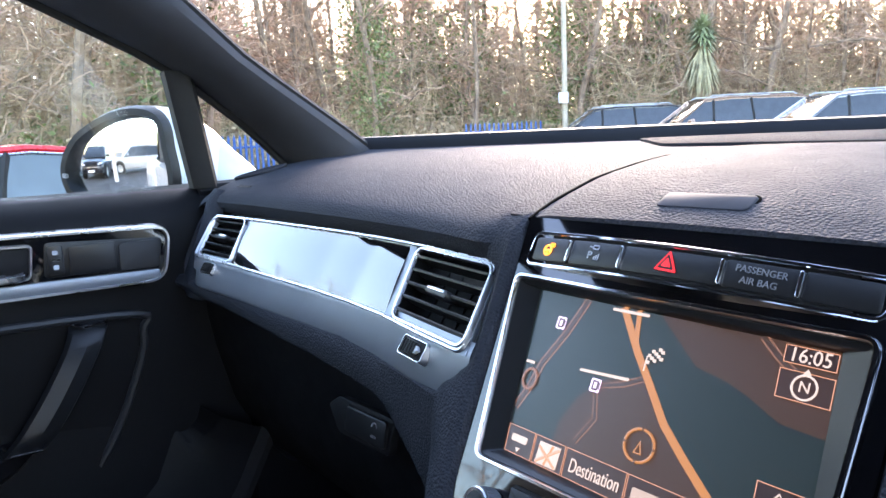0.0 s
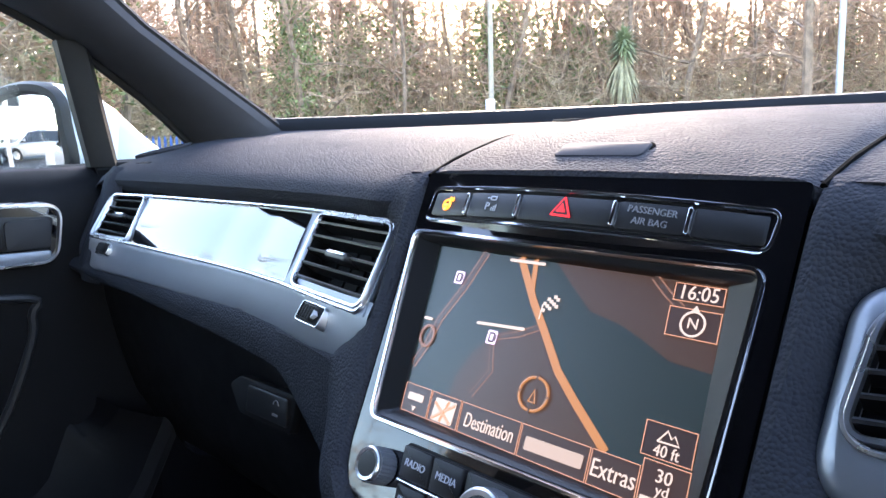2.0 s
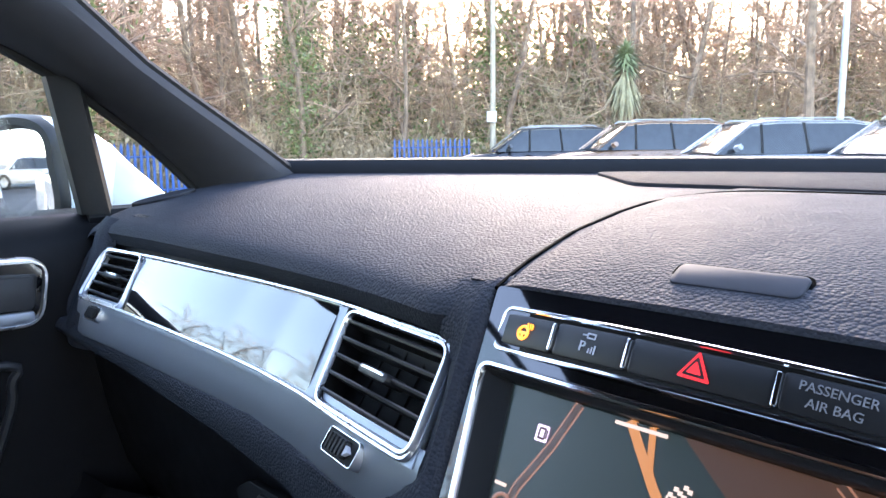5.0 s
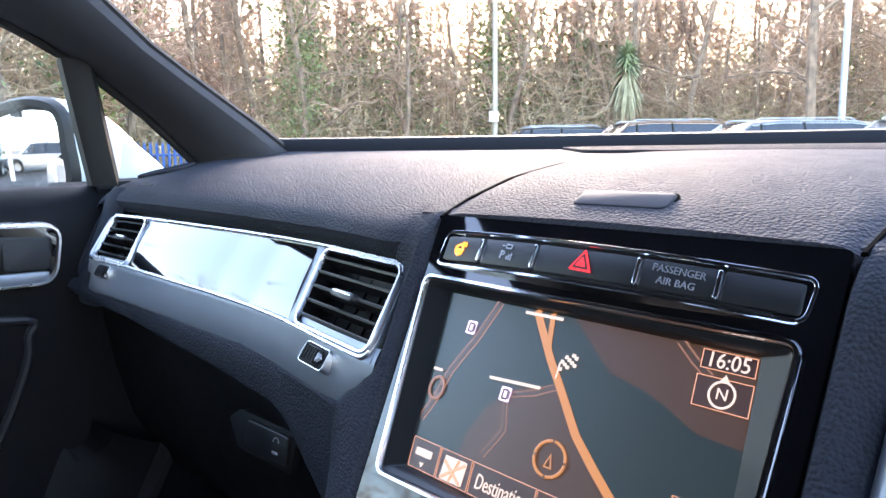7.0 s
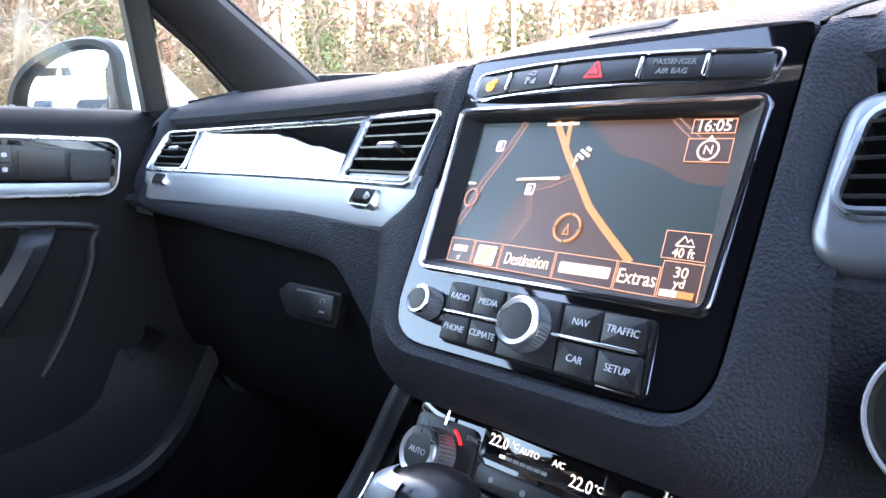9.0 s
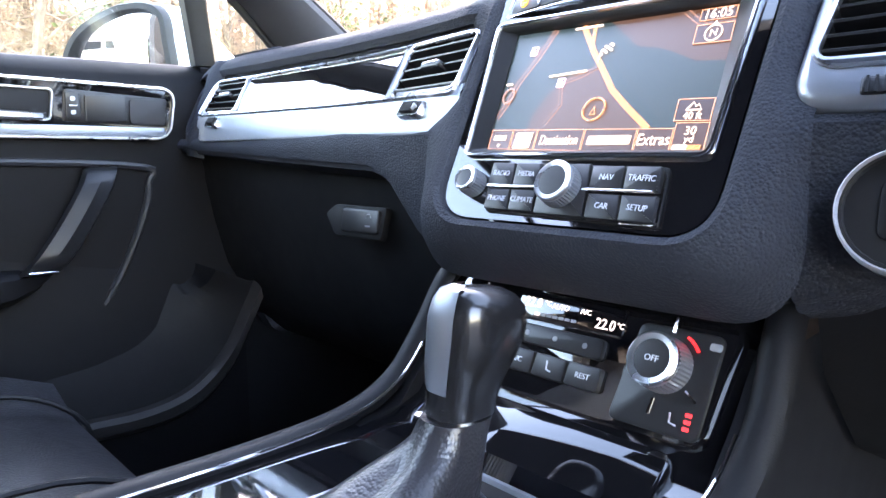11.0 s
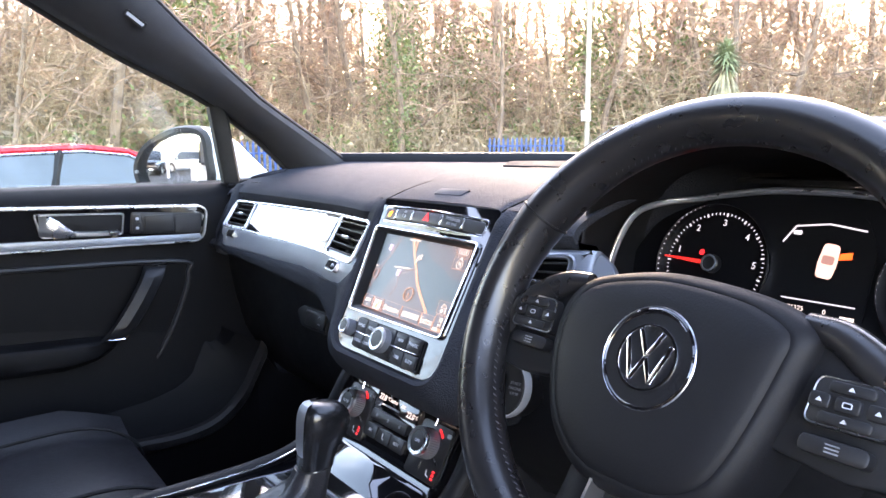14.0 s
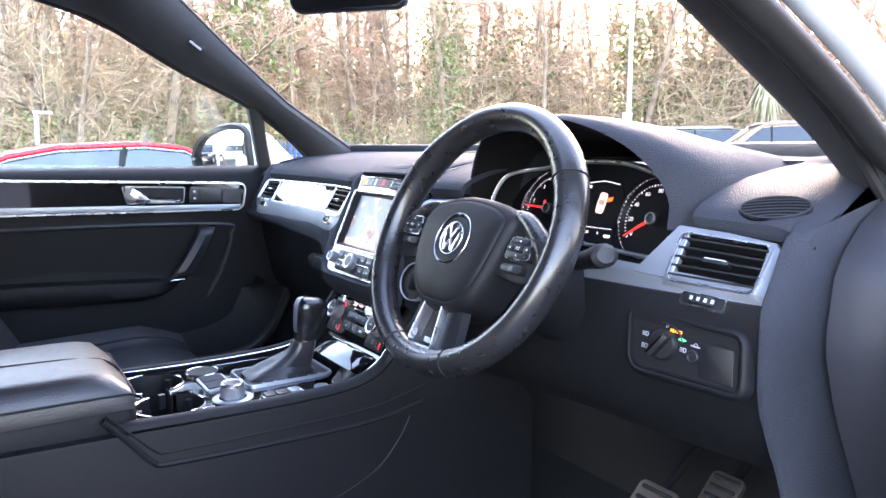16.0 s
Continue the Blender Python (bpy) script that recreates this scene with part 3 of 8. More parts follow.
part("trim_plate", band(0.225, 0.7615, True, 46), SILVER, dash, "satin silver trim plate")
for pts_, rad in (([(0.262, 0.026), (0.340, 0.026), (0.302, 0.048), (0.280, 0.078), (0.264, 0.086)], 0.008), ([(0.590, 0.020), (0.646, 0.020), (0.650, 0.088), (0.628, 0.0895), (0.632, 0.068), (0.616, 0.046)], 0.006), ([(0.7445, 0.018), (0.7605, 0.012), (0.7600, 0.074), (0.750, 0.0835), (0.742, 0.082)], 0.006), ([(0.262, 0.022), (0.275, 0.022), (0.275, 0.06), (0.262, 0.06)], 0.004), ([(0.640, 0.078), (0.748, 0.077), (0.752, 0.084), (0.6946, 0.0886), (0.632, 0.0895)], 0.002), ([(0.636, 0.012), (0.7590, 0.012), (0.7560, 0.0235), (0.636, 0.0215)], 0.003)):
    part("trim_post", trim_strip(dense(round_poly(pts_, rad, 4)), -0.006, 0.0034), SILVER, dash)
vent([(0.1530, 0.0200), (0.2420, 0.0215), (0.2420, 0.0745), (0.1625, 0.0675)], "air_vent", "black slatted air vent in a bright frame")
vent([(0.6425, 0.0205), (0.7450, 0.0235), (0.7490, 0.0775), (0.6440, 0.0785)], "air_vent", "black slatted air vent in a bright frame")
thumb_wheel(0.693, 0.0028, 0.05, False)
thumb_wheel(0.188, 0.0015, 0.044)
m = trim_frame(0.693)
for k in range(4):
    part("mark", box(-0.013 + k * 0.0085, -0.0095 + k * 0.0085, 0.0005, 0.0050, 0.006, 0.0082, m), PRINT, dash, "", False)

# lower dash: glovebox, driver's knee panel, underside
rows = []
for i in range(33):
    x = -0.80 + 0.66 * i / 32
    d = face_back(x)
    rows.append([(x, d - 0.008, 1.105), (x, d - 0.006, 1.06), (x, d + 0.004, 1.0), (x, d + 0.02, 0.93), (x, d + 0.055, 0.86), (x, d + 0.12, 0.80), (x, d + 0.30, 0.76), (x, 0.60, 0.74)])
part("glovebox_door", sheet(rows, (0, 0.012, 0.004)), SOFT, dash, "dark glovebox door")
gm = frame_of((-0.345, 0.016, 1.028), (1, 0.03, 0), (0, 0.2, 0.98))
latch = part("glovebox_latch", slab(round_poly([(-0.058, 0.004), (-0.035, -0.02), (0.048, -0.02), (0.052, 0.016), (-0.04, 0.016)], 0.006), -0.006, 0.003, gm, 0.002), DARK, dash, "dark recessed pull latch")
part("latch_handle", slab(rrect(0.066, 0.026, 0.004, 3, 0.012, -0.001), 0.001, 0.0065, gm, 0.002), BUTTON, latch)
part("mark", slab(rrect(0.008, 0.002, 0.0005, 2, 0.028, -0.006), 0.005, 0.0072, gm), PRINT_DIM, latch, "", False)
part("mark", tube([gm @ Vector((0.028 + 0.004 * math.cos(a), 0.003 + 0.004 * math.sin(a), 0.0068)) for a in (0.4 * k for k in range(9))], 0.0006, 5), PRINT_DIM, latch)

rows = []
for i in range(27):
    x = 0.155 + 0.607 * i / 26
    d = face_back(x)
    rows.append([(x, d - 0.012, 1.127), (x, d - 0.036, 1.122), (x, d - 0.04, 1.10), (x, d - 0.03, 1.03), (x, d - 0.006, 0.97), (x, d + 0.06, 0.905), (x, d + 0.16, 0.86), (x, d + 0.34, 0.82), (x, 0.60, 0.80)])
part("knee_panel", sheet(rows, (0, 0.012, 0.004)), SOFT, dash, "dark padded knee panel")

# dashboard's ends beside the doors
for s in (-1,):
    xs = s * 0.795
    d = face_back(xs)
    low_ = 0.030 if s > 0 else 0.012
    prof = [(d + 0.0, 1.09), (d - 0.03, 1.10), (d - 0.035, 1.135), (d - 0.004, 1.195), (d + 0.035, 1.236 - low_), (0.12, 1.252 - low_), (0.22, 1.266 - low_), (0.30, 1.268 - low_), (0.34, 0.78), (d + 0.10, 0.80), (d + 0.02, 0.95)]
    prof = round_poly(prof, 0.018, 4)
    rings = [[(xs + s * o, y, z) for y, z in inset(prof, i)] for o, i in ((-0.03, 0.0), (-0.006, 0.0), (0.006, 0.002), (0.016, 0.007), (0.022, 0.014), (0.025, 0.022))]
    part("end_cap", loops(rings), PAD, dash, "dark moulded end cover")

# the driver's end: the pad turns round the last vent and runs forward beside the door
rows = []
prof = ((0.006, 1.230), (0.0, 1.216), (-0.008, 1.196), (-0.017, 1.175), (-0.027, 1.152), (-0.037, 1.132), (-0.042, 1.116), (-0.041, 1.095), (-0.036, 1.06), (-0.031, 1.03), (-0.02, 1.0), (-0.006, 0.97), (0.02, 0.92), (0.045, 0.86), (0.065, 0.78), (0.08, 0.68), (0.09, 0.56))
for x, back in ((0.7595, 0.006), (0.7610, -0.002), (0.7640, -0.006), (0.7680, -0.006), (0.7725, -0.003), (0.7765, 0.003), (0.7800, 0.012), (0.7830, 0.024), (0.7860, 0.05), (0.7885, 0.09), (0.790, 0.15), (0.792, 0.24)):
    d = face_back(x)
    rows.append([(x + interp(z, ((1.0, -0.008), (1.10, 0.0), (1.17, 0.0), (1.23, 0.006))), d + y + back, min(z + 0.35 * max(0.0, back) * max(0.0, z - 1.1) / 0.13, interp(y + back, TOP) - 4.0 * max(0.0, x - 0.74) ** 1.8 - 0.85 * sink(x) * max(0.15, 1 - (y + back) / 0.3) + 0.001)) for y, z in prof])
part("end_pad", sheet(rows), PAD, dash, "grained pad round the dashboard's end")

# start button ring
sm = frame_of((0.206, -0.052, 1.074), (0.97, 0.2, 0), (-0.02, 0.3, 0.95))
start = part("start_button", lathe([(0.0300, -0.03), (0.0300, 0.003), (0.0280, 0.0045), (0.0275, 0.001), (0.012, 0.0012), (0.0005, 0.0015)], sm), BUTTON, dash, "round dark start button in a bright ring")
part("button_ring", lathe([(0.0318, -0.006), (0.0318, 0.004), (0.0308, 0.0058), (0.0298, 0.004), (0.0298, -0.004)], sm, 40), mat("satin_ring", (0.58, 0.59, 0.62), 0.35, 0.3), start, "thin bright ring")
part("key_slot", slab(rrect(0.016, 0.030, 0.005, 5, -0.004, 0), 0.0, 0.0045, sm, 0.0015), DARK, start)
for k, w in enumerate(("START", "ENGINE", "STOP")):
    lettering(w, 0.0042, at(sm, 0.0165, 0.0055 - k * 0.0052, 0.0016), PRINT_DIM, start)

# headlamp switch panel in a raised grained surround
lm = frame_of((0.68, 0.026, 1.06), (1, 0.09, -0.05), (0, 0.14, 0.99))
panel_pts = round_poly([(-0.070, -0.0360), (0.069, -0.0290), (0.061, 0.0295), (-0.081, 0.0296)], [0.016, 0.010, 0.010, 0.010], 5)
lights = part("headlamp_panel", slab(panel_pts, -0.02, 0.0006, lm), DARK, dash, "black headlamp switch panel")
rings = [[lm @ Vector((x, y, z)) for x, y in inset(panel_pts, k)] for k, z in ((-0.012, -0.010), (-0.009, -0.001), (-0.005, 0.0034), (-0.003, 0.0038), (-0.001, 0.0028), (0.0005, -0.004))]
part("panel_surround", loops(rings, False, False), SOFT, lights, "grained raised surround")
part("panel_rim", rim(inset(panel_pts, 0.0005), 0.0016, -0.004, 0.0022, lm), SOFT, lights)
part("panel_arch", tube([lm @ Vector((-0.0307 + 0.0255 * math.cos(a), -0.001 + 0.0255 * math.sin(a), 0.0012)) for a in (radians(20 + k * 6) for k in range(15))], 0.0011, 6), BUTTON, lights)
km = at(lm, -0.0307, -0.001, 0.0006)
knob = part("rotary_switch", lathe([(0.0185, 0.0), (0.018, 0.0035), (0.0160, 0.006), (0.0005, 0.0065)], km), BUTTON, lights, "rotary light switch with a bright grip")
part("switch_grip", box(-0.0045, 0.0045, -0.0175, 0.0175, 0.004, 0.016, km @ pose(0, 0, 0, 0, 0, -35), 0.003), BUTTON, knob)
part("grip_strip", box(-0.0036, -0.0012, -0.0165, 0.013, 0.0155, 0.0174, km @ pose(0, 0, 0, 0, 0, -35)), CHROME, knob)
lettering("0", 0.006, at(lm, -0.0296, 0.021, 0.0008), PRINT, lights)
AMBER = glow("amber_light", (1.0, 0.32, 0.03), 1.6)
lettering("AUTO", 0.0058, at(lm, -0.0172, 0.0178, 0.0008), AMBER, lights)
part("lamp_mark", slab(round_poly([(-0.006, 0.0), (0.0, 0.002), (0.006, 0.0), (0.0, -0.002)], 0.001, 2), 0.0, 0.0008, at(lm, -0.0074, 0.0104, 0.0006)), glow("green_light", (0.02, 0.7, 0.2), 1.2), lights)
for x, y in ((-0.0568, 0.006), (-0.0555, -0.0084), (-0.0041, -0.0006), (-0.0450, -0.0150)):
    part("lamp_mark", rim(rrect(0.0045, 0.0058, 0.0020, 4, 0.0015, 0), 0.0009, 0.0, 0.0007, at(lm, x, y, 0.0006)), PRINT, lights)
    for k in range(3):
        part("lamp_mark", slab(rrect(0.0030, 0.0008, 0.0003, 2, -0.0030, -0.0019 + k * 0.0019), 0.0, 0.0007, at(lm, x, y, 0.0006)), PRINT, lights)
part("dimmer_wheel", lathe([(0.0072, 0), (0.0072, 0.003), (0.0062, 0.0040), (0.0050, 0.0022), (0.0005, 0.0022)], at(lm, 0.0096, -0.0045, 0.0006), 18), BUTTON, lights)
part("lamp_mark", slab(rrect(0.013, 0.0012, 0.0005, 3), 0.0, 0.0007, at(lm, 0.0103, 0.0070, 0.0006)), PRINT, lights)
part("lamp_mark", rim(rrect(0.005, 0.005, 0.0024, 4), 0.0008, 0.0, 0.0007, at(lm, 0.0103, 0.0085, 0.0006)), PRINT, lights)
part("flap", slab(round_poly([(0.020, -0.0255), (0.0625, -0.0245), (0.0560, 0.0155), (0.016, 0.0135)], 0.004, 4), 0.0, 0.0022, lm, 0.001), BUTTON, lights)

# ==== infotainment unit in the pod ====
unit = thing("infotainment_unit", (0, -0.02, 1.06), "glossy black infotainment unit with a map on its screen", "infotainment unit")
bez = round_poly([(-0.0965, -0.1125), (0.1040, -0.1125), (0.1075, 0.0020), (-0.1105, 0.0040)], 0.006, 5)


def plate_round(outline, hole, z0, z1):
    """A flat plate with one opening."""
    bm = bmesh.new()
    edges = []
    for pts in (outline, hole):
        top = [bm.verts.new(POD @ Vector((x, y, z1))) for x, y in pts]
        low = [bm.verts.new(POD @ Vector((x, y, z0))) for x, y in pts]
        for i in range(len(pts)):
            bm.faces.new((top[i - 1], top[i], low[i], low[i - 1]))
            edges.append(bm.edges.get((top[i - 1], top[i])))
    bmesh.ops.triangle_fill(bm, use_beauty=True, edges=edges)
    return bm


part("panel", plate_round(inset(pod_outline, 0.0005), inset(bez, 0.0012), -0.03, 0.0), PIANO, unit, "glossy black panel")

# switch strip over the screen
def bowed(pts, z0, z1, bevel=0.0, ring=0.0):
    """A slab, or with ring a raised line, that follows the strip's bow; outline in the panel's plane."""
    pts = dense(pts, 0.008)
    if ring:
        prof = ((0.0, z0), (0.0, z1 - ring * 0.3), (ring * 0.25, z1), (ring * 0.75, z1), (ring, z1 - ring * 0.3), (ring, z0))
    else:
        prof = ((0.0, z0), (0.0, z1 - bevel), (bevel * 0.3, z1 - bevel * 0.3), (bevel, z1)) if bevel else ((0.0, z0), (0.0, z1))
    rings = [[POD @ Vector((x, y, z + 0.0045 - 0.0085 * (x / 0.1085) ** 2)) for x, y in inset(pts, i)] for i, z in prof]
    if ring:
        return loops(rings + [rings[0]], False, False)
    bm = loops(rings, True, False)
    bm.verts.ensure_lookup_table()
    n = len(pts)
    top = bm.faces.new(bm.verts[-n:])
    bmesh.ops.triangulate(bm, faces=[top])
    return bm


strip_pts = round_poly([(-0.1110, 0.0135), (0.1065, 0.0118), (0.1085, 0.0312), (-0.1085, 0.0350)], [0.006, 0.006, 0.005, 0.005], 5)
strip = part("switch_strip", bowed(strip_pts, -0.012, 0.0018, 0.001), DARK, unit, "row of black switches in a bright frame")
part("strip_frame", bowed(inset(strip_pts, -0.0012), -0.004, 0.0042, 0.0, 0.0022), CHROME, strip)
edges = [-0.1085, -0.0728, -0.0313, 0.0313, 0.0702, 0.1058]


def strip_v(x, t):
    """Heights on the strip: t from its lower to its upper line."""
    return (0.0127 - 0.0078 * (x + 0.002)) * (1 - t) + (0.0331 - 0.0175 * x) * t


for a, b in zip(edges, edges[1:]):
    a, b = a + 0.0009, b - 0.0009
    part("switch", bowed(round_poly([(a, strip_v(a, 0.13)), (b, strip_v(b, 0.13)), (b, strip_v(b, 0.87)), (a, strip_v(a, 0.87))], 0.002, 3), -0.002, 0.0036, 0.001), BUTTON, strip)
for x in edges[1:-1]:
    part("divider", bowed(rrect(0.0021, 0.0135, 0.001, 3, x, strip_v(x, 0.5)), 0.001, 0.0058, 0.0005), CHROME, strip, "bright divider")


def on_strip(x, t, turn=0.0):
    return POD @ Matrix.Translation((x, strip_v(x, t), 0.0083 - 0.0085 * (x / 0.1085) ** 2)) @ pose(0, 0, 0, 0, math.degrees(0.0170 * x / 0.1085 ** 2), turn)


RED = glow("red_light", (0.9, 0.035, 0.04), 0.65)
hz = on_strip(-0.0003, 0.5, -3)
for k, z, mt_ in ((1.0, 0.0005, RED), (0.72, 0.0007, BUTTON), (0.46, 0.0009, RED)):
    part("hazard_mark", slab(round_poly([(-0.0070 * k, -0.0042 * k), (0.0070 * k, -0.0042 * k), (0, 0.0076 * k)], 0.0008, 2), 0, z, hz), mt_, strip, "red warning triangle")
hm = on_strip(-0.0925, 0.47, -3)
part("heat_mark", tube([hm @ Vector((0.0033 * math.cos(a), 0.0033 * math.sin(a), 0.0002)) for a in (2 * math.pi * k / 14 for k in range(14))], 0.0007, 5, True), AMBER, strip, "amber heated wheel sign")
part("heat_mark", slab(rrect(0.0056, 0.0013, 0.0004, 2), 0, 0.0006, hm), AMBER, strip)
part("heat_mark", slab(rrect(0.0013, 0.0030, 0.0004, 2, 0, -0.0015), 0, 0.0006, hm), AMBER, strip)
for k in range(3):
    part("heat_mark", tube([hm @ Vector((0.0018 + k * 0.0016 + 0.0004 * math.sin(j), 0.0022 + j * 0.0007, 0.0003)) for j in range(5)], 0.0004, 5), AMBER, strip)
pk = on_strip(-0.0523, 0.5, -3)
lettering("P", 0.0068, at(pk, -0.0030, -0.0012, 0.0001), PRINT, strip)
part("park_mark", rim(rrect(0.0050, 0.0028, 0.0005, 2, 0.0006, 0.0042), 0.0007, 0, 0.0004, pk), PRINT, strip)
part("park_mark", slab(rrect(0.0024, 0.0006, 0.0002, 2, -0.0032, 0.0042), 0, 0.0004, pk), PRINT, strip)
for k in range(3):
    part("park_mark", slab(rrect(0.0007, 0.0022 + k * 0.0010, 0.0002, 2, 0.0012 + k * 0.0015, -0.0024 + k * 0.0004), 0, 0.0004, pk), PRINT, strip)
ab = on_strip(0.0508, 0.5, -3)
lettering("PASSENGER", 0.0050, at(ab, 0, 0.0030, 0.0001), PRINT_DIM, strip)
lettering("AIR BAG", 0.0050, at(ab, 0, -0.0028, 0.0001), PRINT_DIM, strip)

# screen
lit_edge = round_poly([(-0.0842, -0.1043), (0.0962, -0.1080), (0.0917, -0.0038), (-0.0945, -0.0010)], 0.002, 5)
rings = [[POD @ Vector((x, y, z)) for x, y in pts] for pts, z in ((inset(bez, -0.0004), 0.0012), (inset(bez, 0.0016), 0.0020), (inset(bez, 0.0040), 0.0005), (lit_edge, -0.0046), (lit_edge, -0.0085))]
display = part("screen_surround", loops(rings, False, True), mat("screen_border", (0.012, 0.012, 0.013), 0.36, spec=0.4), unit, "dark sloping screen surround in a bright frame")
part("screen_frame", rim(inset(bez, -0.0022), 0.0032, 0.0, 0.0048, POD), CHROME, display)
QUAD = ((-0.0945, -0.0015), (0.0917, -0.0042), (0.0960, -0.1078), (-0.0840, -0.1043))


def scr(u, v):
    """A place on the screen: u from its left side, v from its top."""
    (ax, ay), (bx, by), (cx, cy), (dx, dy) = QUAD
    return ((ax * (1 - u) + bx * u) * (1 - v) + (dx * (1 - u) + cx * u) * v, (ay * (1 - u) + by * u) * (1 - v) + (dy * (1 - u) + cy * u) * v)


def led(name, color, strength=0.30):
    """A lit part of the screen behind its matt glass."""
    m = glow(name, color, strength)
    b = m.node_tree.nodes["Principled BSDF"]
    b.inputs["Base Color"].default_value = (0.01, 0.01, 0.01, 1)
    b.inputs["Roughness"].default_value = 0.35
    b.inputs["Specular IOR Level"].default_value = 0.1
    b.inputs["Coat Weight"].default_value, b.inputs["Coat IOR"].default_value, b.inputs["Coat Roughness"].default_value = 1.0, 1.80, 0.40
    return m


M_GREEN = led("map_green", (0.014, 0.036, 0.034))
M_BROWN = led("map_brown", (0.115, 0.052, 0.022))
M_ROAD = led("map_road", (0.74, 0.32, 0.09), 0.46)
M_LANE = led("map_lane", (0.62, 0.30, 0.18))
M_BAR = led("map_bar", (0.085, 0.036, 0.022))
M_BOX = led("map_box", (0.05, 0.02, 0.015))
M_INK = led("map_ink", (1.0, 0.86, 0.72), 0.5)
M_LILAC = led("map_lilac", (0.80, 0.68, 0.95), 0.9)
M_EARTH = led("map_earth", (0.10, 0.055, 0.035))
M_STATION = led("map_station", (0.62, 0.50, 0.40), 0.6)
M_LINE = led("map_line", (0.75, 0.36, 0.20), 0.7)
BASE = -0.0086
LIFT = [-0.0060]


def on_screen(name, uv, mt, label=""):
    LIFT[0] += 0.00002
    return part(name, slab([scr(u, v) for u, v in uv], BASE, LIFT[0], POD), mt, display, label, False)


def road(uv, w, mt):
    pts = [Vector(scr(u, v)) for u, v in uv]
    a, b = [], []
    for i, p in enumerate(pts):
        d = (pts[min(i + 1, len(pts) - 1)] - pts[max(i - 1, 0)]).normalized()
        n = Vector((-d.y, d.x)) * w / 2
        a.append(p + n)
        b.append(p - n)
    LIFT[0] += 0.00004
    outline = [(p.x, p.y) for p in a + b[::-1]]
    rings = [[POD @ Vector((x, y, z)) for x, y in outline] for z in (BASE, LIFT[0])]
    bm = loops(rings, False, False)
    n = len(a)
    bm.verts.ensure_lookup_table()
    off = 2 * n
    for i in range(n - 1):
        bm.faces.new([bm.verts[off + k] for k in (i, i + 1, 2 * n - 2 - i, 2 * n - 1 - i)])
    part("map_road", bm, mt, display, "", False)


on_screen("screen", [(0, 0), (1, 0), (1, 1), (0, 1)], M_GREEN, "lit navigation map")
on_screen("map_area", [(0.485, 0), (1, 0), (1, 0.386), (0.884, 0.374), (0.792, 0.296), (0.726, 0.254), (0.629, 0.222), (0.579, 0.145)], M_BROWN)
on_screen("map_area", [(0.192, 0.84), (0.201, 0.721), (0.249, 0.567), (0.295, 0.485), (0.343, 0.421), (0.446, 0.361), (0.488, 0.351), (0.570, 0.547), (0.648, 0.670), (0.765, 0.84)], M_BROWN)
for w_, m_ in ((0.0052, M_LANE), (0.0032, M_EARTH)):
    road([(0.212, 0.0), (0.153, 0.220), (0.078, 0.437), (0.043, 0.612), (0.004, 0.737)], w_, m_)
    road([(0.487, 0.344), (0.411, 0.413), (0.312, 0.470), (0.335, 0.641), (0.279, 0.796)], w_ * 0.72, m_)
    road([(0.800, 0.0), (0.844, 0.070), (0.890, 0.130)], w_ * 0.8, m_)
road([(0.352, 0.0), (0.395, 0.120), (0.436, 0.232), (0.488, 0.351), (0.570, 0.547), (0.648, 0.670), (0.765, 0.838)], 0.0044, M_ROAD)
road([(0.410, 0.0), (0.420, 0.168), (0.436, 0.232)], 0.0030, M_ROAD)


def pm(u, v, lift=0.0, turn=0.0):
    x, y = scr(u, v)
    return at(POD, x, y, -0.0052 + lift, turn)


part("roundabout", rim([(0.0062 * math.cos(a), 0.0072 * math.sin(a)) for a in (2 * math.pi * k / 24 for k in range(24))], 0.0018, 0, 0.0003, pm(0.042, 0.55)), M_LANE, display)
for u, v in ((0.123, 0.174), (0.313, 0.466)):
    part("map_sign", slab(rrect(0.0068, 0.0078, 0.0008, 3), 0, 0.0003, pm(u, v)), M_LILAC, display, "lilac map sign")
    part("map_sign", rim(rrect(0.0042, 0.0056, 0.0006, 2), 0.0010, 0.0002, 0.0004, pm(u, v)), M_BAR, display)
    part("map_sign", slab(rrect(0.0008, 0.0040, 0.0002, 2, 0.0027, 0), 0.0002, 0.0004, pm(u, v)), M_BAR, display)
for u, v, w, turn in ((0.383, 0.022, 0.025, 0), (0.335, 0.395, 0.034, 3), (0.03, 0.45, 0.007, 0)):
    part("street_mark", slab(rrect(w, 0.0017, 0.0006, 2), 0, 0.0004, pm(u, v, 0.0, turn)), M_INK, display, "pale bar in place of a street name")
# chequered flag
for i in range(5):
    for j in range(4):
        if (i + j) % 2 == 0:
            x, y = scr(0.495, 0.235)
            part("flag_square", slab(rrect(0.0019, 0.0019, 0.0002, 2), 0, 0.0004, at(POD, x + i * 0.0019 - 0.0030, y + j * 0.0019 - 0.0030 + i * 0.0008, -0.0052)), M_INK, display)
part("flag_pole", slab(rrect(0.0007, 0.0085, 0.0002, 2, -0.0042, -0.0030), 0, 0.0004, pm(0.495, 0.245)), M_INK, display)
ringm = pm(0.509, 0.688)
part("position_ring", rim([(0.0098 * math.cos(a), 0.0094 * math.sin(a)) for a in (2 * math.pi * k / 36 for k in range(36))], 0.0015, 0, 0.0004, ringm), M_ROAD, display, "orange position ring")
part("position_arrow", rim([(-0.0026, -0.0046), (0.0026, -0.0046), (0.0002, 0.0026)], 0.0007, 0, 0.0004, ringm), M_ROAD, display, "", False)
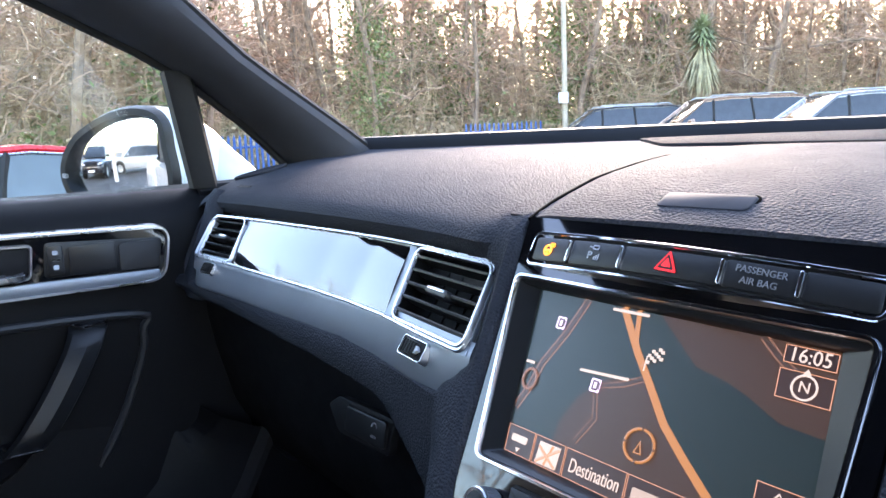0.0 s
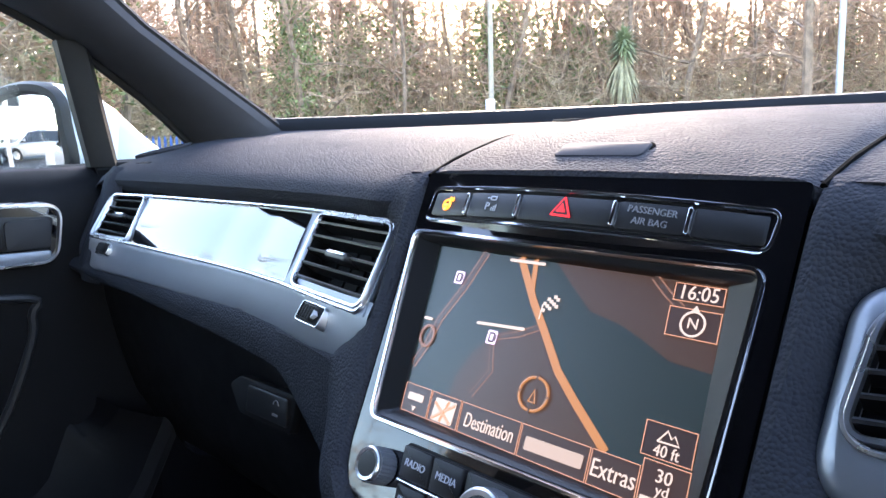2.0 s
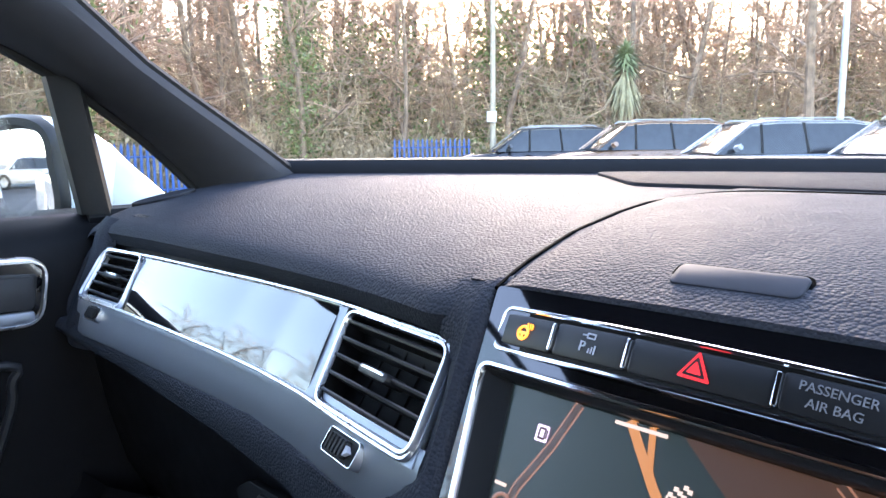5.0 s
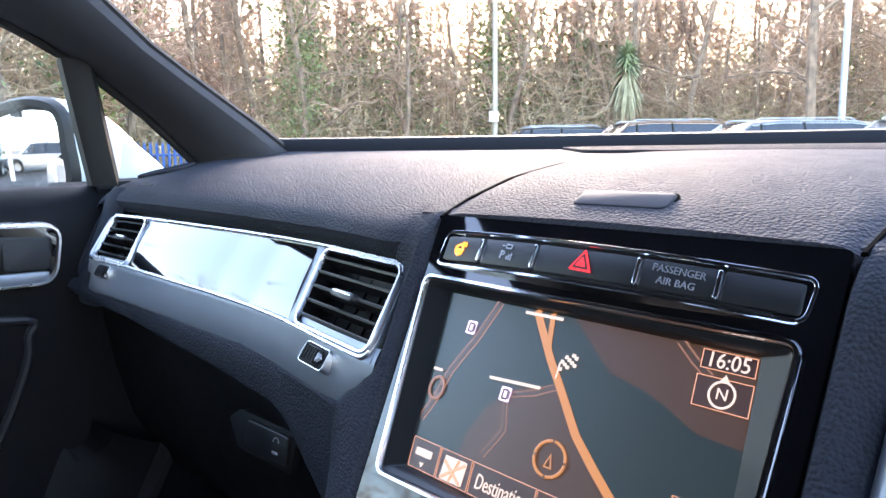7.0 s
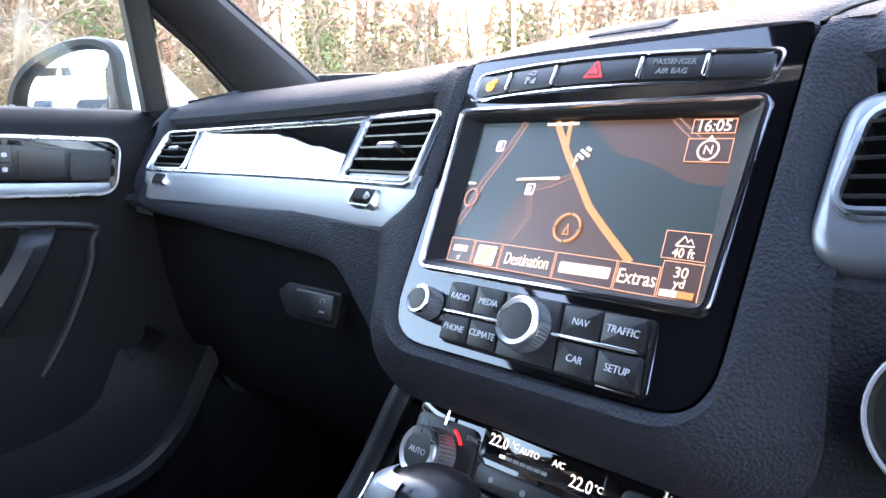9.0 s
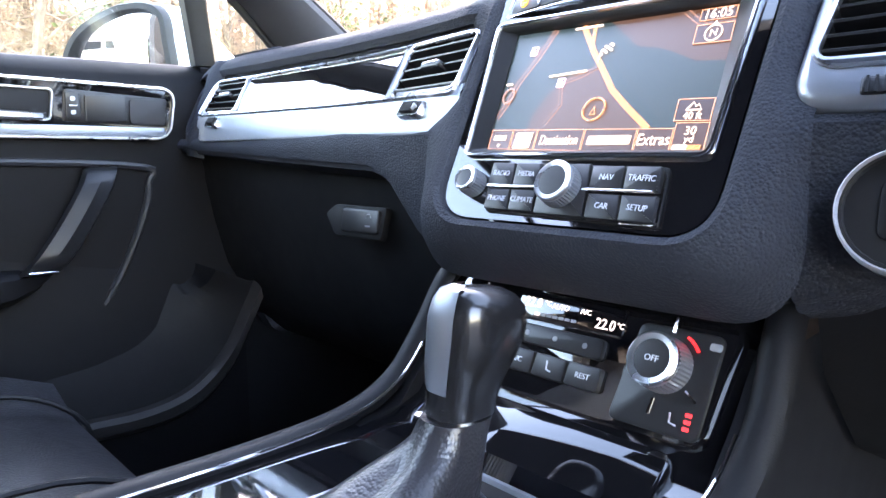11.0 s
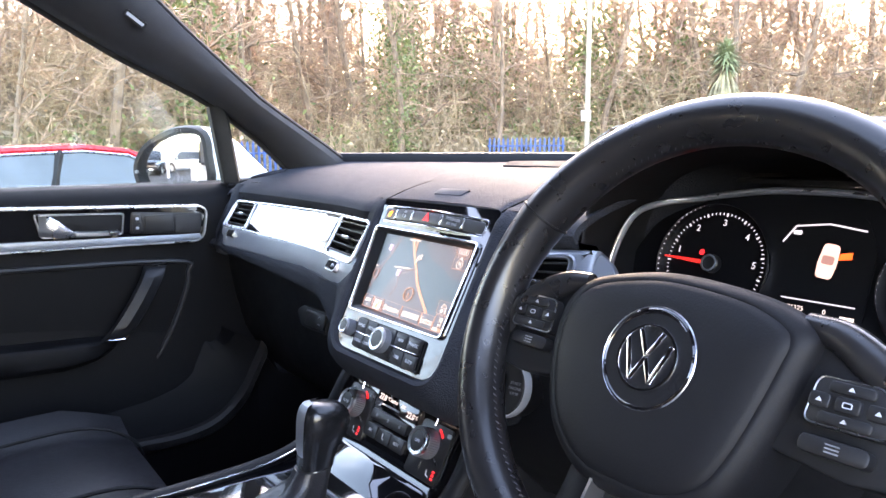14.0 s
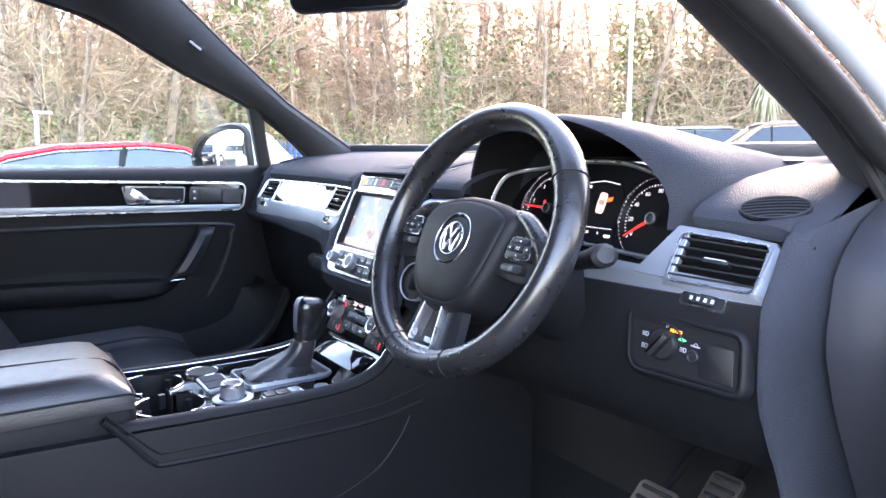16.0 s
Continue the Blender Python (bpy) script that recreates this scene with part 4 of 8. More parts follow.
for a in (0, 90, 180, 270):
    part("ring_gap", slab(rrect(0.0011, 0.0022, 0.0002, 2, 0, 0.0089), 0, 0.0005, ringm @ pose(0, 0, 0, 0, 0, a)), M_BROWN, display)
# boxes and bar
def box_on(u0, u1, v0, v1, mt, frame_mt=None):
    pts = [scr(u0, v0), scr(u0, v1), scr(u1, v1), scr(u1, v0)]
    ob = part("map_box", slab(pts, BASE, -0.0054, POD), mt, display, "", False)
    if frame_mt:
        part("box_line", rim(pts, 0.0004, -0.0054, -0.0052, POD), frame_mt, display, "", False)
    return ob


cuts = [0.0, 0.125, 0.258, 0.494, 0.727, 0.872, 1.0]
for a, b in zip(cuts, cuts[1:]):
    box_on(a + 0.002, b - 0.002, 0.838 if b < 1 else 0.800, 0.998, M_BAR, M_LINE)
box_on(0.862, 0.994, 0.010, 0.094, M_BOX, M_LINE)
box_on(0.858, 0.996, 0.122, 0.258, M_BAR, M_LINE)
box_on(0.860, 0.996, 0.640, 0.790, M_BOX, M_LINE)
lettering("16:05", 0.0098, pm(0.928, 0.053), M_INK, display, wide=0.92)
lettering("N", 0.0072, pm(0.927, 0.190), M_INK, display)
part("compass_ring", rim([(0.0062 * math.cos(a), 0.0062 * math.sin(a)) for a in (2 * math.pi * k / 24 for k in range(24))], 0.0010, 0.0, 0.0004, pm(0.927, 0.190)), M_INK, display)
part("compass_tip", slab([(-0.002, 0.006), (0.002, 0.006), (0, 0.0088)], 0.0, 0.0004, pm(0.927, 0.190)), M_INK, display, "", False)
lettering("40 ft", 0.0074, pm(0.927, 0.757), M_INK, display, wide=0.9)
part("hill_mark", tube([pm(0.929, 0.690) @ Vector(p) for p in ((-0.0055, -0.0028, 0), (-0.0015, 0.0026, 0), (0.0008, -0.0006, 0), (0.0022, 0.0010, 0), (0.0050, -0.0028, 0), (-0.0055, -0.0028, 0))], 0.0005, 5), M_INK, display)
lettering("30", 0.0082, pm(0.934, 0.858), M_INK, display)
lettering("yd", 0.0068, pm(0.936, 0.913), M_INK, display)
part("scale_bar", slab(rrect(0.0185, 0.0036, 0.0002, 2), 0, 0.0003, pm(0.934, 0.967)), M_ROAD, display)
part("scale_bar", slab(rrect(0.0095, 0.0036, 0.0002, 2, -0.0045, 0), 0, 0.0005, pm(0.934, 0.967)), M_INK, display)
lettering("Destination", 0.0112, pm(0.378, 0.922), M_INK, display, wide=0.66)
part("station_mark", slab(rrect(0.0345, 0.0068, 0.001, 2), 0, 0.0003, pm(0.613, 0.920)), M_STATION, display, "pale bar in place of a station name")
lettering("Extras", 0.0118, pm(0.800, 0.918), M_INK, display, wide=0.80)
part("card_mark", slab(rrect(0.0125, 0.0042, 0.0006, 2), 0, 0.0003, pm(0.060, 0.905)), M_INK, display)
part("card_mark", slab([(-0.0018, 0.0012), (0, -0.0016), (0.0018, 0.0012)], 0, 0.0003, pm(0.060, 0.968)), M_INK, display, "", False)
part("map_mark", slab(rrect(0.0160, 0.0128, 0.0006, 2), 0, 0.0003, pm(0.192, 0.925)), M_INK, display, "small picture of a flat map")
for q0, q1 in (((-0.0075, -0.0055), (0.0075, 0.0050)), ((-0.0075, 0.0035), (0.0070, -0.0058)), ((-0.0010, -0.0060), (0.0025, 0.0060))):
    part("map_mark", tube([pm(0.192, 0.925, 0.0003) @ Vector((*q0, 0)), pm(0.192, 0.925, 0.0003) @ Vector((*q1, 0))], 0.0010, 5), M_LINE, display)

# buttons and knobs under the screen
block = round_poly([(-0.0560, -0.1580), (0.0850, -0.1600), (0.0820, -0.1205), (-0.0625, -0.1190)], 0.003, 3)
keys = part("key_block", slab(block, -0.002, 0.0018, POD, 0.0006), DARK, unit, "block of dark lettered keys")


def key(x0, x1, y0, y1, text, lean_=0.0):
    mid_y = (y0 + y1) / 2
    pts = round_poly([(x0 + 0.0006 + lean_, y0 + 0.0006), (x1 - 0.0006 + lean_, y0 + 0.0006), (x1 - 0.0006, y1 - 0.0006), (x0 + 0.0006, y1 - 0.0006)], 0.0012, 3)
    k = part("key", slab(pts, 0.001, 0.0058, POD, 0.0011), BUTTON, keys)
    if text:
        lettering(text, 0.0056, at(POD, (x0 + x1 + lean_) / 2, mid_y, 0.0059, -1.5), PRINT, k, wide=0.92)


for x0, x1, up, lo in ((-0.0612, -0.0377, "RADIO", "PHONE"), (-0.0377, -0.0140, "MEDIA", "CLIMATE")):
    key(x0, x1, -0.1385, -0.1200, up, 0.0022)
    key(x0 + 0.0030, x1 + 0.0030, -0.1575, -0.1400, lo, 0.0026)
for x0, x1, up, lo in ((0.0285, 0.0540, "NAV", "CAR"), (0.0540, 0.0800, "TRAFFIC", "SETUP")):
    key(x0, x1, -0.1390, -0.1212, up, 0.0020)
    key(x0 + 0.0026, x1 + 0.0026, -0.1590, -0.1405, lo, 0.0024)
key(-0.0134, 0.0279, -0.1585, -0.1200, "", 0.0050)
for a, b in ((-0.0580, -0.0100), (0.0270, 0.0790)):
    part("key_line", slab(rrect(b - a, 0.0018, 0.0008, 3, (a + b) / 2, -0.1393), 0.003, 0.0072, POD, 0.0005), CHROME, keys, "thin bright line")
part("key_edge", tube([POD @ Vector(p) for p in ((0.0815, -0.1260, 0.003), (0.0845, -0.1560, 0.003), (0.0825, -0.1592, 0.003), (0.0600, -0.1592, 0.003))], 0.0007, 5), CHROME, keys)


def knurled(m, r, h, parent, name, label, teeth=44, cap=0.72):
    rings = []
    for z, k in ((0, 1.0), (h * 0.25, 1.0), (h * 0.85, 0.97)):
        rings.append([m @ Vector(((r * k + (0.0005 if j % 2 else 0)) * math.cos(math.pi * j / teeth), (r * k + (0.0005 if j % 2 else 0)) * math.sin(math.pi * j / teeth), z)) for j in range(2 * teeth)])
    k = part(name, loops(rings), SILVER, parent, label, True, 20)
    part("knob_ring", lathe([(r * 0.985, h * 0.8), (r * 0.98, h), (r * 0.9, h * 1.06), (r * cap, h * 1.03), (r * cap, h * 0.9)], m, 40), BRIGHT, k)
    part("knob_cap", lathe([(r * (cap + 0.06), h * 0.9), (r * (cap + 0.06), h * 1.0), (r * cap * 0.9, h * 1.02), (0.0004, h * 1.0)], m, 32), BUTTON, k)
    return k


knurled(at(POD, -0.0755, -0.1372, 0.001), 0.0100, 0.0135, unit, "volume_knob", "knurled silver volume knob", 30)
knurled(at(POD, 0.0098, -0.1382, 0.002), 0.0148, 0.0150, unit, "rotary_knob", "knurled silver rotary knob with a dark cap")

# ==== climate panel and centre console ====
CLI = frame_of((0, -0.050, 0.970), (1, 0, 0), (0, 0.45, 0.893))
cli = thing("climate_panel", (0, -0.04, 0.93), "black climate control panel with two knurled knobs and a small display", "climate control")
cli_pts = round_poly([(-0.112, -0.046), (0.114, -0.046), (0.121, 0.036), (-0.119, 0.036)], 0.014, 6)
part("panel", slab(cli_pts, -0.02, 0.0, CLI, 0.0015), PIANO, cli, "glossy black panel")
for s in (-1, 1):
    part("side_panel", slab(round_poly([(s * 0.112, -0.042), (s * 0.114, 0.024), (s * 0.056, 0.024), (s * 0.05, -0.042)][::s], 0.006, 4), -0.002, 0.0028, CLI, 0.001), BUTTON, cli)
    km = at(CLI, s * 0.083 - 0.002, -0.001, 0.002)
    kn = knurled(km, 0.0175, 0.020, cli, "temperature_knob", "knurled silver temperature knob", 40, 0.70)
    lettering("AUTO" if s < 0 else "OFF", 0.0056, at(km, 0, 0, 0.0203), PRINT, kn)
    ringp = [km @ Vector((0.0225 * math.cos(a), 0.0225 * math.sin(a), 0.0015)) for a in (radians(q) for q in range(34, 65, 5))]
    part("red_arc", tube(ringp, 0.0012, 6, flat=0.6), glow("red_scale", (0.9, 0.02, 0.02), 0.9) if "red_scale" not in bpy.data.materials else bpy.data.materials["red_scale"], cli, "red lit scale")
    for a in (90, -35, -95):
        p0 = km @ Vector((0.0215 * math.cos(radians(a)), 0.0215 * math.sin(radians(a)), 0.002))
        p1 = km @ Vector((0.0315 * math.cos(radians(a)), 0.0315 * math.sin(radians(a)), 0.002))
        part("tick", tube([p0, p1], 0.0011, 5), CHROME, cli, "bright tick")
    for k in range(3):
        part("seat_heat_mark", slab(rrect(0.0042, 0.0024, 0.0006, 2, s * 0.083 + 0.021, -0.027 - k * 0.0042), 0.0026, 0.0034, CLI), RED, cli, "red seat heat light")
    part("seat_mark", tube([CLI @ Vector((s * 0.083 + 0.009 + dx, -0.036 + dy, 0.0034)) for dx, dy in ((0, 0.008), (0.001, 0.002), (0.0055, 0.001))], 0.0007, 5), PRINT, cli)
    part("screen_mark", slab(rrect(0.0078, 0.0048, 0.0015, 3, s * 0.083 + (0.0265 if s > 0 else -0.022), 0.0165), 0.0026, 0.0032, CLI), PRINT_DIM, cli)
lettering("SYNC", 0.0048, at(CLI, -0.0575, 0.0175, 0.003), PRINT_DIM, cli)
disp = part("display", slab(rrect(0.094, 0.021, 0.002, 3, -0.004, 0.020), -0.001, 0.0018, CLI, 0.0005), PIANO, cli, "dark display with pale figures")
LCD = glow("display_pale", (1.0, 0.93, 0.85), 0.45)
lettering("22.0", 0.0105, at(CLI, -0.037, 0.0225, 0.002), LCD, disp, wide=0.9)
lettering("22.0", 0.0105, at(CLI, 0.029, 0.0165, 0.002), LCD, disp, wide=0.9)
lettering("°C", 0.0055, at(CLI, -0.0235, 0.0235, 0.002), LCD, disp)
lettering("°C", 0.0055, at(CLI, 0.0410, 0.0175, 0.002), LCD, disp)
lettering("AUTO", 0.0055, at(CLI, -0.0115, 0.0225, 0.002), LCD, disp)
lettering("A/C", 0.0055, at(CLI, 0.0110, 0.0225, 0.002), LCD, disp)
for k in range(7):
    part("fan_bar", slab(rrect(0.0046, 0.0022, 0.0004, 2, -0.031 + k * 0.0056, 0.0145), 0.0016, 0.0022, CLI), LCD if k < 1 else PRINT_DIM, disp)
upk = part("key_bank", slab(rrect(0.080, 0.0145, 0.003, 4, -0.006, -0.001), 0.0, 0.0048, CLI, 0.0014), BUTTON, cli)
for x in (-0.032, -0.006, 0.020):
    part("key_mark", slab(rrect(0.004, 0.004, 0.0018, 4, x, -0.001), 0.0046, 0.0052, CLI), PRINT_DIM, upk)
for k, w in enumerate(("A/C", "", "REST")):
    x = -0.0345 + k * 0.0295
    kk = part("key", slab(rrect(0.0278, 0.0165, 0.002, 3, x, -0.0215), 0.0, 0.0042, CLI, 0.001), BUTTON, cli)
    if w:
        lettering(w, 0.0056, at(CLI, x, -0.0215, 0.0044), PRINT, kk)
    else:
        part("seat_mark", tube([CLI @ Vector((x + dx, -0.0215 + dy, 0.0046)) for dx, dy in ((-0.002, 0.004), (-0.001, -0.002), (0.003, -0.003))], 0.0007, 5), PRINT, kk)

con = thing("centre_console", (0, -0.35, 0.45), "dark centre console with glossy black top, cup holders and silver edging", "centre console")
# surround and the two swooping rails
rail_pts = [(0.138, -0.012, 1.014), (0.143, -0.034, 0.995), (0.147, -0.058, 0.955), (0.146, -0.092, 0.918), (0.143, -0.14, 0.900), (0.141, -0.22, 0.894), (0.139, -0.34, 0.894), (0.137, -0.50, 0.898)]
for s in (-1, 1):
    path = spline([(s * x, y, z) for x, y, z in rail_pts], 6)
    part("rail", tube(path, 0.0115, 10, flat=0.75), SOFT, con, "dark rounded rail")
    line = [Vector((p.x - s * 0.012, p.y - 0.001, p.z + 0.0042)) for p in path[14:]]
    part("rail_line", tube(line, 0.0013, 6), CHROME, con, "thin bright edging")
part("top_edge", tube(spline([(-0.138, -0.014, 1.012), (-0.128, -0.020, 1.0195), (-0.09, -0.024, 1.0205), (0, -0.026, 1.0205), (0.09, -0.024, 1.0205), (0.128, -0.020, 1.0195), (0.138, -0.014, 1.012)], 6), 0.0105, 10, flat=0.75), SOFT, con)
rows = []
for i in range(13):
    x = -0.136 + 0.272 * i / 12
    rows.append([(x, 0.0, 1.03), (x, -0.018, 1.012), (x, -0.044, 0.965), (x, -0.063, 0.93), (x, -0.080, 0.908), (x, -0.11, 0.897), (x, -0.15, 0.8930), (x, -0.25, 0.8925), (x, -0.352, 0.8925), (x, -0.356, 0.8925)])
part("top_panel", sheet(rows, (0, 0.008, -0.01)), PIANO, con, "glossy black console top")
# storage lid under the climate panel
lid = frame_of((0.0, -0.093, 0.9035), (1, 0, 0), (0, 0.80, 0.60))
part("storage_lid", slab(rrect(0.20, 0.058, 0.010, 5, 0, 0.0), -0.004, 0.0045, lid, 0.002), PIANO, con, "glossy black storage lid")
# sides
for s in (-1, 1):
    prof = [(0.10, 1.00), (-0.03, 0.99), (-0.062, 0.945), (-0.10, 0.902), (-0.15, 0.892), (-0.24, 0.887), (-0.36, 0.887), (-0.50, 0.890), (-1.0, 0.90), (-1.0, 0.47), (0.25, 0.47), (0.25, 0.80)]
    rings = [[(s * (0.128 + o), y, z) for y, z in prof] for o in (0.0, 0.016, 0.019)]
    rings.append([(s * 0.1485, y, z) for y, z in inset(prof, 0.004)])
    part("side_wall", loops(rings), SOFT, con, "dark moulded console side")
    lip = spline([(s * 0.1485, -0.515, 0.925), (s * 0.1485, -0.476, 0.882), (s * 0.1485, -0.452, 0.858), (s * 0.1485, -0.425, 0.853), (s * 0.1485, -0.25, 0.851), (s * 0.1485, -0.10, 0.854), (s * 0.1485, 0.0, 0.875)], 6)
    part("seam", tube(lip, 0.0020, 6), DARK, con)
    lip = [Vector((s * 0.146, p.y - 0.004, p.z - interp(p.y, ((-0.50, 0.008), (-0.44, 0.018), (-0.1, 0.024), (0.0, 0.03))))) for p in lip]
    part("side_ledge", tube(lip, 0.0055, 8), SOFT, con, "rounded ledge along the console")
    seam = spline([(s * 0.1485, -0.42, 0.62), (s * 0.1485, -0.2, 0.70), (s * 0.1485, -0.10, 0.74), (s * 0.1485, -0.05, 0.79), (s * 0.1485, -0.03, 0.825)], 5)
    part("seam", tube(seam, 0.0014, 5), DARK, con)


def plate_with_holes():
    """The cup holder plate: a grid from which the joined round cups are cut."""
    bm = bmesh.new()
    holes = [(-0.056, -0.418, 0.051), (0.066, -0.414, 0.051)]
    xs, ys = 110, 96
    grid = [[bm.verts.new((-0.128 + 0.256 * i / xs, -0.60 + 0.2445 * j / ys, 0.8935)) for i in range(xs + 1)] for j in range(ys + 1)]
    for j in range(ys):
        for i in range(xs):
            q = (grid[j][i], grid[j][i + 1], grid[j + 1][i + 1], grid[j + 1][i])
            c = sum((v.co for v in q), Vector()) / 4
            if all(math.hypot(c.x - hx, c.y - hy) > r + 0.0010 for hx, hy, r in holes) and not (abs(c.x - 0.005) < 0.028 and abs(c.y + 0.422) < 0.020):
                bm.faces.new(q)
    for v in [v for v in bm.verts if not v.link_faces]:
        bm.verts.remove(v)
    return bm, holes


bm, holes = plate_with_holes()
part("cup_plate", bm, PIANO, con, "glossy black plate with two joined cup holders")
for hx, hy, r in holes:
    cm = Matrix.Translation((hx, hy, 0.894))
    side = 0 if hx < 0 else math.pi
    gap = math.asin(0.021 / r)
    arc = [side + gap + (2 * math.pi - 2 * gap) * k / 44 for k in range(45)]
    rows = [[cm @ Vector((q * math.cos(a), q * math.sin(a), z)) for q, z in ((r + 0.001, 0.002), (r, 0.0), (r - 0.002, -0.02), (r - 0.006, -0.075), (r - 0.012, -0.080), (0.001, -0.080))] for a in arc]
    cup = part("cup_holder", sheet(rows), DARK, con, "deep round cup holder")
    part("cup_ring", tube([cm @ Vector(((r + 0.0022) * math.cos(a), (r + 0.0022) * math.sin(a), 0.0008)) for a in arc], 0.0021, 7), CHROME, cup, "bright rim")
    for a in (40, 160, 280):
        part("cup_clip", box(-0.005, 0.005, r - 0.010, r - 0.001, -0.03, -0.006, cm @ pose(0, 0, 0, 0, 0, a)), BUTTON, cup)
part("cup_neck", box(-0.024, 0.034, -0.4425, -0.4015, 0.812, 0.8165), DARK, con)
for y in (-0.4435, -0.4005):
    part("cup_neck", box(-0.012, 0.022, y - 0.001, y + 0.001, 0.8165, 0.8945), DARK, con)
    part("neck_line", tube([(-0.0115, y, 0.8948), (0.005, y, 0.8950), (0.0215, y, 0.8948)], 0.0021, 7), CHROME, con, "bright rim")
rm = Matrix.Translation((-0.080, -0.325, 0.8925))
part("small_ring", lathe([(0.0295, 0.0), (0.0295, 0.0025), (0.0285, 0.0035), (0.027, 0.0025), (0.027, 0.0)], rm, 36), CHROME, con, "bright ring of a small tray")
part("small_tray", lathe([(0.028, 0.0), (0.028, 0.002), (0.0005, 0.001)], rm, 30), DARK, con)
tm = frame_of((-0.003, -0.325, 0.893), (1, 0.0, 0), (0, 1, 0.06))
tile = part("key_tile", slab(rrect(0.078, 0.046, 0.006, 4), -0.004, 0.004, tm, 0.0015), SILVER, con, "silver tile with two keys")
for x in (-0.0175, 0.0175):
    part("key", slab(rrect(0.033, 0.036, 0.003, 3, x, 0), 0.003, 0.0065, tm, 0.001), bpy.data.materials["matt_cover"], tile)
dm = Matrix.Translation((0.089, -0.322, 0.893))
part("drive_ring", lathe([(0.032, 0.0), (0.032, 0.003), (0.029, 0.0048), (0.022, 0.0048), (0.021, 0.004)], dm, 36), SILVER, con, "silver drive mode ring")
knurled(dm @ Matrix.Translation((0, 0, 0.004)), 0.0185, 0.023, con, "drive_knob", "knurled silver drive mode knob", 40, 0.78)
fm = frame_of((0.111, -0.248, 0.893), (0, 1, 0), (-1, 0, 0))
sw = part("switch_bank", slab(rrect(0.066, 0.028, 0.005, 4), -0.004, 0.0030, fm, 0.001), PIANO, con, "small bank of console switches")
part("bank_line", rim(rrect(0.068, 0.030, 0.005, 4), 0.0013, 0, 0.0040, fm), CHROME, sw)
for x in (-0.021, -0.001):
    part("key", slab(rrect(0.018, 0.021, 0.003, 3, x, 0), 0.002, 0.0060, fm, 0.001), BUTTON, sw)
part("brake_switch", slab(rrect(0.016, 0.021, 0.003, 3, 0.020, 0), 0.002, 0.0065, fm, 0.001), SILVER, sw)
part("round_key", lathe([(0.0125, 0.0), (0.0125, 0.003), (0.0105, 0.0042), (0.0005, 0.0042)], Matrix.Translation((0.112, -0.180, 0.893)), 28), SILVER, con, "round silver key")
# armrest
arm = thing("armrest", (0, -0.75, 0.89), "padded dark leather armrest with a stitched seam on the console", "armrest")
def cushion(x0, x1, y0, y1, z0, z1, r, crown=0.012, n=10):
    rows = []
    for i in range(n + 1):
        t = -1 + 2 * i / n
        row = []
        for j in range(n + 1):
            u = -1 + 2 * j / n
            sx, sy = math.copysign(abs(t) ** 0.75, t), math.copysign(abs(u) ** 0.75, u)
            rnd = max(0.0, abs(sx) - 0.8) / 0.2, max(0.0, abs(sy) - 0.8) / 0.2
            z = z1 + crown * (1 - sx * sx) * (1 - sy * sy * 0.6) - r * (1 - math.sqrt(max(0, 1 - min(1, rnd[0] ** 2 + rnd[1] ** 2))))
            row.append((x0 + (x1 - x0) * (sx + 1) / 2, y0 + (y1 - y0) * (sy + 1) / 2, z))
        rows.append(row)
    bm = loops(rows, False, False, False)
    edge = [e for e in bm.edges if e.is_boundary]
    ext = bmesh.ops.extrude_edge_only(bm, edges=edge)
    for v in [g for g in ext["geom"] if isinstance(g, bmesh.types.BMVert)]:
        v.co.z = z0
    return bm
part("armrest_base", box(-0.125, 0.128, -1.05, -0.47, 0.884, 0.925, None, 0.014), SOFT, arm)
part("armrest_pad", cushion(-0.128, 0.131, -1.06, -0.474, 0.922, 0.972, 0.03, 0.010, 18), LEATHER, arm, "smooth leather pad")
part("seam", tube(spline([(0.022, -1.02, 0.9765), (0.022, -0.85, 0.9815), (0.022, -0.70, 0.9815), (0.022, -0.58, 0.9785), (0.022, -0.53, 0.9755), (0.022, -0.50, 0.970), (0.022, -0.482, 0.958), (0.022, -0.4745, 0.945)], 5), 0.0024, 6), DARK, arm, "long dark seam")
part("seam", tube(spline([(0.1325, -1.0, 0.946), (0.1325, -0.6, 0.946), (0.131, -0.49, 0.945), (0.12, -0.4735, 0.945), (-0.11, -0.4735, 0.945)], 6), 0.0018, 6), DARK, arm)

